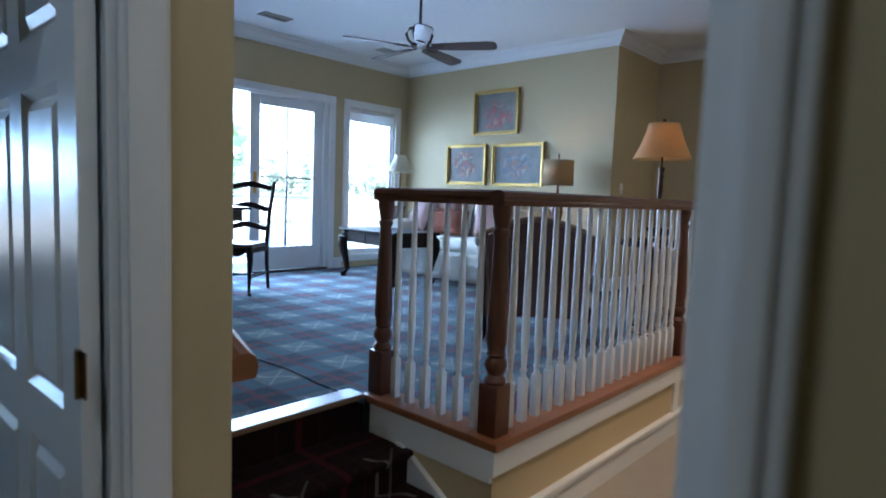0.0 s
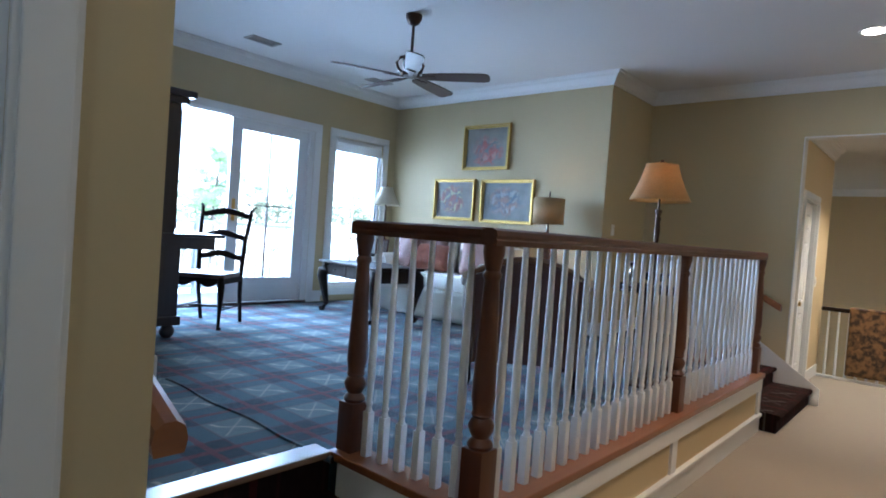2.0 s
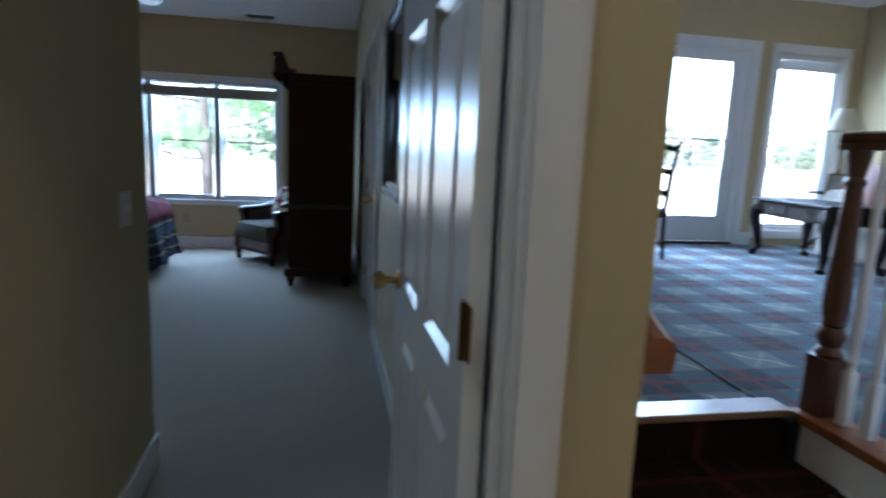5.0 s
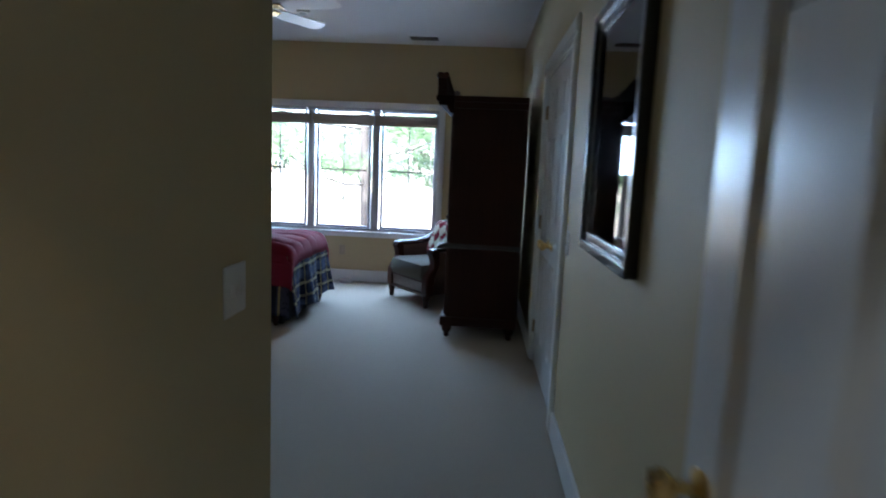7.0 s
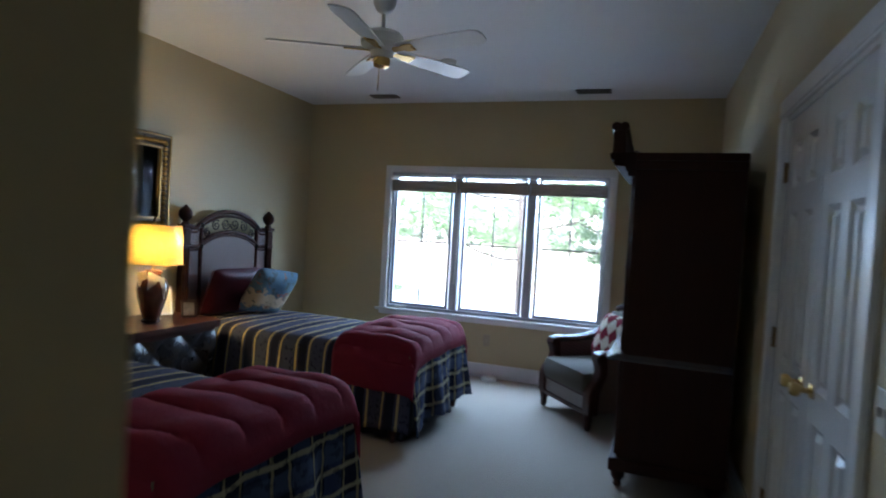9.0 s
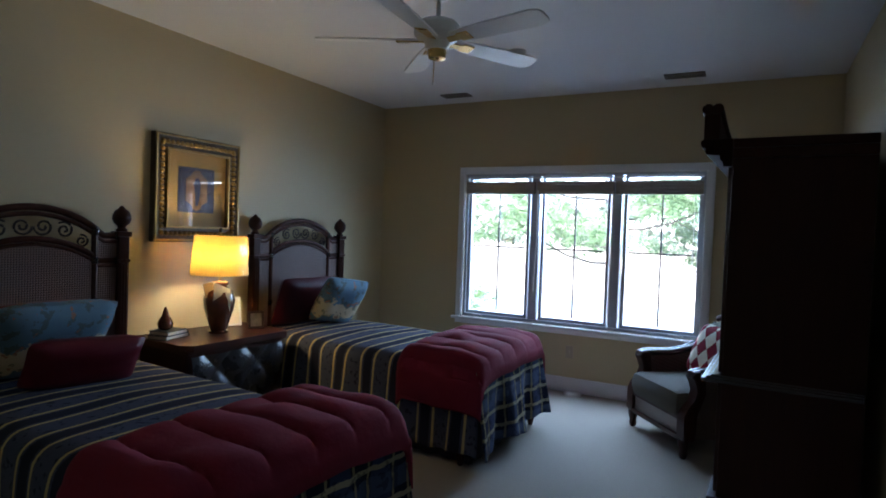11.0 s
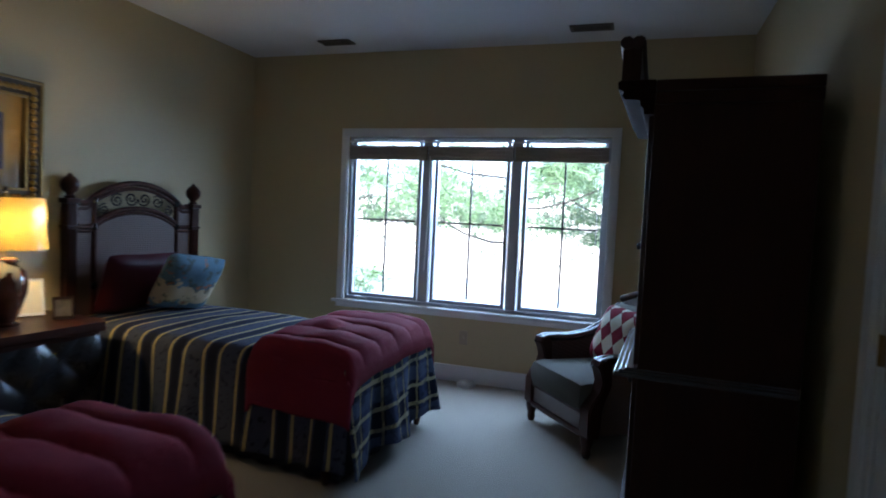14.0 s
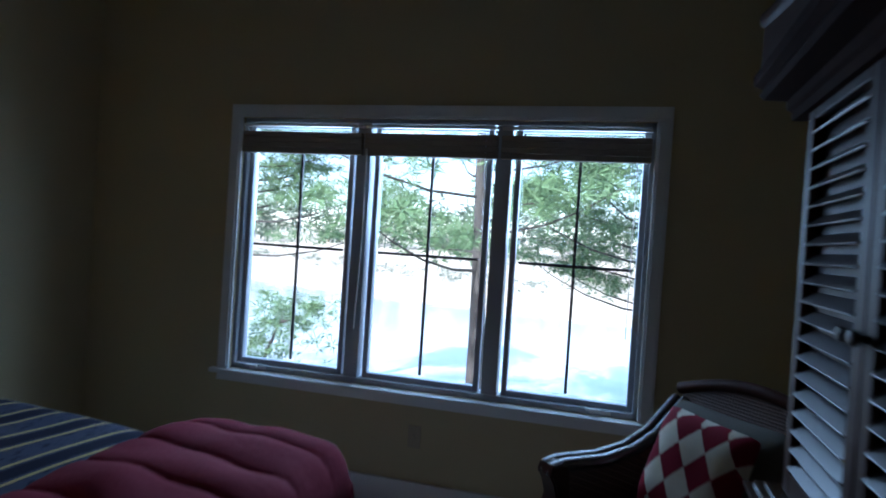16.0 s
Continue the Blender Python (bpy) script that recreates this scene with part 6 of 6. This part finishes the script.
for s in (-1, 1):
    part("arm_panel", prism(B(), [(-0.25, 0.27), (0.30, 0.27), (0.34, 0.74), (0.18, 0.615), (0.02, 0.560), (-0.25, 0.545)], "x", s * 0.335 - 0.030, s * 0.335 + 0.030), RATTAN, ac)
    for k in (-0.024, 0.024):
        part("arm_rail", tube(B(), [(s * 0.335 + k, -0.292, 0.535), (s * 0.335 + k, -0.285, 0.562), (s * 0.335 + k, -0.24, 0.572), (s * 0.335 + k, -0.05, 0.572), (s * 0.335 + k, 0.10, 0.598), (s * 0.335 + k, 0.22, 0.655), (s * 0.335 + k, 0.37, 0.79)], 0.026, 12), GLOSSWOOD, ac, smooth=True)
    bm = prism(B(), [(-0.362, 0.125), (-0.362, 0.290), (-0.335, 0.345), (-0.292, 0.395), (-0.276, 0.450), (-0.292, 0.505), (-0.312, 0.540), (-0.300, 0.575), (-0.262, 0.588), (-0.225, 0.570), (-0.215, 0.430), (-0.245, 0.360), (-0.270, 0.300), (-0.280, 0.125)], "x", s * 0.335 - 0.050, s * 0.335 + 0.050)
    bmesh.ops.bevel(bm, geom=[e for e in bm.edges if len(e.link_faces) == 2 and e.calc_face_angle(0) > 1.2], offset=0.008, segments=2, affect="EDGES")
    part("arm_post", bm, MAHOG, ac, smooth=True)
cushion("diamond_pillow", pose(-8.14, -0.14, 0.635, 68, 4, 44), 0.39, 0.40, 0.14, DIAM, "burgundy and cream diamond patchwork pillow", seed=9)


# ---- sitting room furniture ----
def cabriole(bm, x, y, h, ox, oy, r=0.022):
    """A leg that swells at the knee and curls out at the foot; (ox, oy) points outwards."""
    pts = [(x, y, h), (x + ox * 0.035, y + oy * 0.035, h * 0.86), (x + ox * 0.045, y + oy * 0.045, h * 0.72), (x + ox * 0.015, y + oy * 0.015, h * 0.40), (x - ox * 0.004, y - oy * 0.004, h * 0.16), (x + ox * 0.02, y + oy * 0.02, h * 0.05), (x + ox * 0.045, y + oy * 0.045, 0.012)]
    return tube(bm, pts, r, 10, [1.5, 1.6, 1.4, 0.95, 0.75, 0.8, 0.95])


ct = thing("coffee_table", pose(-5.64, 4.64, P, 0, 0, -8), "black cabriole-legged occasional table with drawers", "table")
part("tabletop", box(B(), -0.56, 0.56, -0.31, 0.31, 0.535, 0.565, 0.012), DARKWOOD, ct)
part("apron", box(B(), -0.49, 0.49, -0.25, 0.25, 0.40, 0.535, 0.008), DARKWOOD, ct)
for x in (-0.27, 0.27):
    d = part("drawer", box(B(), x - 0.20, x + 0.20, -0.258, -0.248, 0.42, 0.52, 0.003), DARKWOOD, ct)
    part("drawer_pull", lathe(B(), [(0.006, 0), (0.006, 0.012), (0.013, 0.018), (0.010, 0.026)], 10), IRON, d, m=pose(x, -0.258, 0.47, 90, 0, 0))
for sx in (-1, 1):
    for sy in (-1, 1):
        part("leg", cabriole(B(), sx * 0.47, sy * 0.24, 0.53, sx * 0.9, sy * 0.9, 0.040), DARKWOOD, ct, smooth=True)

# desk chair with a ladder back
dc = thing("ladder_back_chair", pose(-5.83, 2.93, P, 0, 0, 36), "dark-stained ladder-back chair drawn up to the secretary", "chair")
part("seat", prism(B(), [(-0.20, 0.20), (0.20, 0.20), (0.245, -0.22), (0.15, -0.245), (-0.15, -0.245), (-0.245, -0.22)], "z", 0.43, 0.465), wood("chair_seat_wood", (0.06, 0.03, 0.02), (0.14, 0.08, 0.05)), dc)
apr = [(-0.22, 0.43)] + [(-0.22 + 0.44 * i / 20, 0.375 + 0.022 * math.cos(i * 6.283 / 10)) for i in range(21)] + [(0.22, 0.43)]
part("apron", prism(B(), apr, "y", -0.235, -0.215), DARKWOOD, dc)
for s in (-1, 1):
    part("apron", boxes([(s * 0.215 - 0.01, s * 0.215 + 0.01, -0.21, 0.19, 0.38, 0.43)], 0.003), DARKWOOD, dc)
    part("leg", cabriole(B(), s * 0.215, -0.215, 0.43, s * 0.4, -0.6, 0.019), DARKWOOD, dc, smooth=True)
    part("back_post", tube(B(), [(s * 0.19, 0.27, 0.0), (s * 0.195, 0.215, 0.25), (s * 0.20, 0.20, 0.45), (s * 0.215, 0.225, 0.75), (s * 0.235, 0.285, 1.03), (s * 0.262, 0.315, 1.06)], 0.019, 10, [0.85, 1, 1.1, 1, 0.9, 0.7]), DARKWOOD, dc, smooth=True)
    part("stretcher", tube(B(), [(s * 0.205, -0.20, 0.16), (s * 0.195, 0.24, 0.16)], 0.010, 8), DARKWOOD, dc, smooth=True)
part("stretcher", tube(B(), [(-0.20, 0.02, 0.16), (0.20, 0.02, 0.16)], 0.010, 8), DARKWOOD, dc, smooth=True)
for z, y, hw in ((0.60, 0.212, 0.205), (0.785, 0.235, 0.215), (0.985, 0.277, 0.235)):
    top = [(-hw + 2 * hw * i / 16, z + 0.030 + 0.022 * math.cos((i / 8 - 1) * 3.1)) for i in range(17)]
    bot = [(-hw + 2 * hw * i / 16, z - 0.022 + 0.016 * math.cos((i / 8 - 1) * 3.1)) for i in range(17)]
    part("ladder_slat", prism(B(), top + list(reversed(bot)), "y", y - 0.009, y + 0.009), DARKWOOD, dc)

# secretary
SX0, SX1 = -6.38, -5.36
SECW = wood("secretary_espresso", (0.016, 0.012, 0.014), (0.045, 0.030, 0.030), rough=0.35)
se = thing("secretary", pose(0, 0, P), "tall dark secretary with its writing flap open", "secretary desk")
part("lower_case", box(B(), SX0, SX1, LS + 0.02, 2.45, 0.12, 0.80, 0.008), SECW, se)
part("side_panel", boxes([(SX1, SX1 + 0.008, LS + 0.08, 2.34, 0.20, 0.72)], 0.004), SECW, se)
part("upper_case", box(B(), SX0 + 0.03, SX1 - 0.03, LS + 0.02, 2.41, 0.80, 1.78, 0.008), SECW, se)
for x in (SX0 + 0.28, SX1 - 0.28):
    d = part("door", box(B(), x - 0.22, x + 0.22, 2.41, 2.43, 0.84, 1.74, 0.004), SECW, se)
    part("door_knob", lathe(B(), [(0.005, 0), (0.005, 0.01), (0.011, 0.016), (0.008, 0.022)], 10), BRASS, d, m=pose(x + (0.18 if x < -5.9 else -0.18), 2.43, 1.25, -90, 0, 0))
part("cornice", boxes([(SX0 - 0.01, SX1 + 0.01, LS + 0.02, 2.45, 1.78, 1.83), (SX0 - 0.045, SX1 + 0.045, LS + 0.02, 2.49, 1.83, 1.88)], 0.010), SECW, se)
part("base_molding", box(B(), SX0 - 0.02, SX1 + 0.02, LS + 0.02, 2.47, 0.10, 0.17, 0.008), SECW, se)
for z in (0.20, 0.40, 0.60):
    d = part("drawer", box(B(), SX0 + 0.05, SX1 - 0.05, 2.45, 2.465, z, z + 0.17, 0.004), SECW, se)
    for x in (SX0 + 0.25, SX1 - 0.25):
        part("drawer_pull", lathe(B(), [(0.006, 0), (0.006, 0.012), (0.013, 0.018), (0.010, 0.026)], 10), BRASS, d, m=pose(x, 2.465, z + 0.085, -90, 0, 0))
part("writing_flap", box(B(), SX0 + 0.06, SX1 - 0.06, 2.45, 2.84, 0.775, 0.80, 0.006), SECW, se)
for x in (SX0 + 0.07, SX1 - 0.095):
    part("flap_support", boxes([(x, x + 0.025, 2.45, 2.76, 0.68, 0.774)], 0.004), SECW, se)
for x in (SX0 + 0.05, SX1 - 0.05):
    for y in (LS + 0.08, 2.40):
        part("bun_foot", lathe(B(), [(0.030, 0.0), (0.052, 0.025), (0.056, 0.055), (0.040, 0.09), (0.03, 0.10)], 16, (x, y, 0)), SECW, se, smooth=True)

# sofa
so = thing("sofa", pose(-5.28, 5.55, P), "cream skirted sofa with rolled arms", "sofa")
SW = 0.87
part("base", box(B(), -SW + 0.04, SW - 0.04, -0.36, 0.40, 0.06, 0.34, 0.02), CREAM, so)
part("back", box(B(), -SW + 0.10, SW - 0.10, 0.16, 0.42, 0.30, 0.84, 0.07), CREAM, so, smooth=True)
for s in (-1, 1):
    bm = box(B(), s * (SW - 0.10) - 0.09, s * (SW - 0.10) + 0.09, -0.38, 0.38, 0.10, 0.52, 0.03)
    tube(bm, [(s * (SW - 0.10), -0.395, 0.55), (s * (SW - 0.10), 0.38, 0.58)], 0.115, 16)
    part("arm", bm, CREAM, so, smooth=True)
    part("seat_cushion", box(B(), s * 0.335 - 0.33, s * 0.335 + 0.33, -0.40, 0.20, 0.33, 0.50, 0.05), CREAM, so, smooth=True)
    part("back_cushion", pillow(B(), 0.66, 0.50, 0.20, 3 + s), CREAM, so, smooth=True, m=pose(s * 0.335, 0.14, 0.72, 78, 0, 0))


def skirt(u, v):
    x = -SW + 2 * SW * u
    pleat = 0.012 * math.sin(u * 34) + (0.03 if abs(u - 0.5) < 0.012 else 0)
    return (x, -0.385 - 0.02 * v - pleat * v, 0.34 - 0.325 * v)


thick(part("skirt", grid(B(), 90, 6, skirt), CREAM, so, "cream gathered skirt", True), 0.006)
for s in (-1, 1):
    thick(part("side_skirt", grid(B(), 30, 4, lambda u, v: (s * (SW + 0.012 * v + 0.008 * v * math.sin(u * 20)), -0.38 + 0.78 * u, 0.34 - 0.325 * v)), CREAM, so, smooth=True), 0.006)
cushion("throw_pillow", pose(-5.93, 5.46, P + 0.72, 68, 0, -18), 0.46, 0.46, 0.17, ROSE, "dusty rose velvet throw pillow", seed=11)
cushion("throw_pillow", pose(-5.58, 5.56, P + 0.74, 74, 0, -4), 0.44, 0.44, 0.16, ROSE, "dusty rose velvet throw pillow", seed=12)
cushion("throw_pillow", pose(-5.42, 5.40, P + 0.66, 64, 0, 0), 0.58, 0.34, 0.18, RUST, "rust brown fringed throw pillow", seed=13)
cushion("throw_pillow", pose(-4.78, 5.46, P + 0.72, 70, 0, 24), 0.46, 0.46, 0.17, ROSE, "pale mauve velvet throw pillow", seed=14)


def shade_bell(root, z0, z1, r0, r1, mat, label, sides=8, curve=0.35):
    bm = B()
    n = 12
    rings = []
    for j in range(n + 1):
        t = j / n
        r = r0 + (r1 - r0) * (t + curve * t * (1 - t))
        rings.append([bm.verts.new((r * (1 + 0.015 * math.cos(sides * 2 * math.pi * k / 48)) * math.cos(2 * math.pi * k / 48), r * (1 + 0.015 * math.cos(sides * 2 * math.pi * k / 48)) * math.sin(2 * math.pi * k / 48), z0 + (z1 - z0) * t)) for k in range(48)])
    for a, b in zip(rings, rings[1:]):
        for k in range(48):
            bm.faces.new((a[k], a[(k + 1) % 48], b[(k + 1) % 48], b[k]))
    thick(part("shade", bm, mat, root, label, True), 0.003)


fl = thing("floor_lamp", pose(-2.46, 4.38, P), "dark metal floor lamp with golden silk bell shade", "lamp")
part("base", lathe(B(), [(0.13, 0.0), (0.135, 0.015), (0.11, 0.03), (0.05, 0.045), (0.025, 0.07)], 24), BRONZE, fl, smooth=True)
part("pole", lathe(B(), [(0.014, 0.06), (0.012, 0.60), (0.024, 0.62), (0.026, 0.66), (0.012, 0.68), (0.011, 0.98), (0.015, 1.00), (0.019, 1.05), (0.020, 1.08), (0.015, 1.13), (0.022, 1.15), (0.014, 1.17), (0.024, 1.20), (0.024, 1.215), (0.008, 1.22), (0.006, 1.53)], 14), BRONZE, fl, smooth=True)
part("finial", lathe(B(), [(0.006, 1.525), (0.016, 1.535), (0.014, 1.55), (0.004, 1.562)], 10), BRONZE, fl, smooth=True)
shade_bell(fl, 1.275, 1.525, 0.203, 0.105, SHADE_CRM, "golden silk panelled bell shade", 6, curve=0.42)

et = thing("end_table", pose(-6.42, 5.55, P), "small round dark end table in the corner", "table")
part("tabletop", lathe(B(), [(0.25, 0.0), (0.26, 0.012), (0.25, 0.025)], 28, (0, 0, 0.60)), DARKWOOD, et, smooth=True)
part("pedestal", lathe(B(), [(0.03, 0.10), (0.045, 0.2), (0.03, 0.35), (0.04, 0.5), (0.06, 0.60)], 16), DARKWOOD, et, smooth=True)
for i in range(3):
    a = 2.1 * i
    part("leg", tube(B(), [(0, 0, 0.18), (0.12 * math.cos(a), 0.12 * math.sin(a), 0.12), (0.22 * math.cos(a), 0.22 * math.sin(a), 0.012)], 0.018, 8), DARKWOOD, et, smooth=True)
el = thing("table_lamp", pose(-6.44, 5.56, P + 0.625), "candlestick table lamp with a cream pleated shade", "lamp")
part("base", lathe(B(), [(0.07, 0.0), (0.072, 0.012), (0.03, 0.03), (0.015, 0.10), (0.028, 0.18), (0.016, 0.26), (0.012, 0.55), (0.006, 0.86)], 16), BRONZE, el, smooth=True)
part("finial", lathe(B(), [(0.004, 0.86), (0.011, 0.868), (0.003, 0.885)], 10), BRONZE, el, smooth=True)
shade_bell(el, 0.625, 0.855, 0.185, 0.075, lampshade("ivory_shade", (0.62, 0.57, 0.45), 0.4), "ivory pleated shade", 16, 0.45)
photo("photo_frame", pose(-6.28, 5.40, P + 0.625, 0, 0, 30), 0.16, 0.19, CHERRY, PHOTO, "cherry wood photo frame on the end table")

cn = thing("end_table", pose(-4.08, 5.66, P), "square dark end table beside the sofa", "table")
part("tabletop", box(B(), -0.26, 0.26, -0.26, 0.26, 0.58, 0.61, 0.008), DARKWOOD, cn)
part("shelf", box(B(), -0.22, 0.22, -0.22, 0.22, 0.18, 0.20, 0.004), DARKWOOD, cn)
for sx in (-1, 1):
    for sy in (-1, 1):
        part("leg", box(B(), sx * 0.22 - 0.02, sx * 0.22 + 0.02, sy * 0.22 - 0.02, sy * 0.22 + 0.02, 0.0, 0.58, 0.004), DARKWOOD, cn)
dl = thing("table_lamp", pose(-4.10, 5.66, P + 0.61), "table lamp with a tan drum shade, lit", "lamp")
part("base", lathe(B(), [(0.08, 0.0), (0.082, 0.015), (0.03, 0.03), (0.05, 0.12), (0.075, 0.22), (0.06, 0.32), (0.02, 0.40), (0.012, 0.48), (0.006, 0.80)], 18), URN, dl, smooth=True)
part("finial", lathe(B(), [(0.004, 0.80), (0.010, 0.81), (0.003, 0.85)], 10), BRONZE, dl, smooth=True)
bm = B()
rg = [[bm.verts.new((0.160 * math.cos(2 * math.pi * k / 40), 0.160 * math.sin(2 * math.pi * k / 40), z)) for k in range(40)] for z in (0.51, 0.775)]
for k in range(40):
    bm.faces.new((rg[0][k], rg[0][(k + 1) % 40], rg[1][(k + 1) % 40], rg[1][k]))
thick(part("shade", bm, SHADE_TAN, dl, "tan drum shade", True), 0.003)

# leather-backed bergere with cream arms
CARVED = plain("silvered_cream_wood", (0.50, 0.46, 0.40), 0.35, vary=0.15, fine=30, coat=0.3)
bg = thing("bergere_armchair", pose(-3.09, 3.75, P, 0, 0, 217), "leather-backed armchair with cream carved arms", "armchair")
bk_out = [(-0.38, 0.16), (-0.42, 0.62)] + [(-0.42 + 0.84 * i / 14, 0.72 + 0.10 * math.sin(math.pi * i / 14)) for i in range(15)] + [(0.42, 0.62), (0.38, 0.16)]
part("back_panel", prism(B(), [(x * 0.78, 0.17 + (z - 0.16) * 0.96) for x, z in bk_out], "y", 0.315, 0.36), LEATHER, bg, "oxblood leather back panel")
part("back_frame", tube(B(), [(x * 0.83, 0.34, z) for x, z in bk_out], 0.022, 8), wood("gilt_walnut", (0.07, 0.035, 0.018), (0.16, 0.085, 0.04)), bg, smooth=True)
part("inner_back", pillow(B(), 0.66, 0.38, 0.14, 2), CREAM, bg, smooth=True, m=pose(0, 0.26, 0.54, 84, 0, 0))
part("seat_rail", box(B(), -0.36, 0.36, -0.34, 0.305, 0.26, 0.33, 0.015), CARVED, bg)
part("seat_cushion", box(B(), -0.33, 0.33, -0.36, 0.28, 0.32, 0.46, 0.05), CREAM, bg, smooth=True)
for s in (-1, 1):
    part("arm", tube(B(), [(s * 0.39, 0.33, 0.70), (s * 0.405, 0.15, 0.66), (s * 0.41, -0.10, 0.62), (s * 0.41, -0.27, 0.615), (s * 0.40, -0.33, 0.59)], 0.026, 10), CARVED, bg, "cream carved wooden arm", True)
    part("arm_support", tube(B(), [(s * 0.405, -0.25, 0.60), (s * 0.395, -0.20, 0.45), (s * 0.375, -0.24, 0.31)], 0.022, 10), CARVED, bg, smooth=True)
    part("arm_upholstery", grid(B(), 10, 6, lambda u, v: (s * (0.385 + 0.012 * math.sin(u * 3)), 0.32 - 0.5 * u, 0.32 + (0.34 - 0.05 * u) * v)), LEATHER, bg)
    thick(bpy.data.objects[bg.children[-1].name], 0.03)
    part("leg", cabriole(B(), s * 0.34, -0.31, 0.27, s * 0.6, -0.6, 0.022), DARKWOOD, bg, smooth=True)
    part("leg", cabriole(B(), s * 0.33, 0.30, 0.27, s * 0.5, 0.6, 0.020), DARKWOOD, bg, smooth=True)

# black side table with silver pieces by the floor lamp
st = thing("side_table", pose(-2.64, 4.74, P), "black round pedestal side table behind the railing", "table")
part("tabletop", lathe(B(), [(0.24, 0.0), (0.255, 0.012), (0.24, 0.028)], 28, (0, 0, 0.62)), DARKWOOD, st, smooth=True)
part("gallery", lathe(B(), [(0.235, 0.648), (0.240, 0.668), (0.228, 0.668), (0.226, 0.650)], 28), DARKWOOD, st, smooth=True)
part("pedestal", lathe(B(), [(0.03, 0.10), (0.05, 0.18), (0.03, 0.30), (0.045, 0.45), (0.03, 0.55), (0.07, 0.62)], 16), DARKWOOD, st, smooth=True)
for i in range(3):
    a = 0.5 + 2.094 * i
    part("leg", tube(B(), [(0, 0, 0.17), (0.13 * math.cos(a), 0.13 * math.sin(a), 0.13), (0.24 * math.cos(a), 0.24 * math.sin(a), 0.014)], 0.020, 8), DARKWOOD, st, smooth=True)
sb = thing("silver_bowl", pose(-2.58, 4.72, P + 0.650), "polished silver footed bowl", "bowl")
part("bowl", lathe(B(), [(0.05, 0.0), (0.045, 0.008), (0.012, 0.02), (0.012, 0.045), (0.06, 0.06), (0.10, 0.095), (0.112, 0.12), (0.104, 0.12), (0.06, 0.075), (0.01, 0.066)], 22), PEWTER, sb, smooth=True)
sc = thing("silver_candlestick", pose(-2.76, 4.70, P + 0.650), "polished silver candlestick on a black table", "candlestick")
part("stick", lathe(B(), [(0.045, 0.0), (0.046, 0.008), (0.014, 0.02), (0.010, 0.06), (0.018, 0.08), (0.009, 0.12), (0.009, 0.16), (0.022, 0.175), (0.016, 0.19)], 16), PEWTER, sc, smooth=True)

# ---- corridor beyond ----
cr = thing("corridor_railing", pose(0, 8.80, 0), "white balustrade with dark rail at the stairwell", "railing")
part("handrail", box(B(), ax0 + 0.02, ax1 - 0.02, -0.03, 0.03, 0.80, 0.85, 0.012), DARKWOOD, cr)
part("shoe", box(B(), ax0 + 0.02, ax1 - 0.02, -0.035, 0.035, 0.0, 0.03, 0.006), TRIM, cr)
c0 = part("baluster", tube(B(), [(0, 0, 0.03), (0, 0, 0.25), (0, 0, 0.80)], 0.014, 8, [1.1, 0.9, 0.7]), TRIM, cr, m=pose(ax0 + 0.1, 0, 0))
for i in range(1, 22):
    again(c0, cr, pose(ax0 + 0.1 + 0.104 * i, 0, 0))
tp = thing("draped_rug", pose(0, 8.80, 0), "brown mottled rug draped over the corridor balustrade", "rug")


def drape_rug(u, v):
    a = v * 2 - 1
    z = 0.868 - 0.84 * max(0.0, abs(a) - 0.05)
    return (-1.80 + 1.75 * u, -0.045 * math.copysign(1, a) * min(1.0, abs(a) * 20) - 0.006 * math.sin(u * 24), z)


thick(part("cloth", grid(B(), 40, 30, drape_rug), MARBLE, tp, smooth=True), 0.010)
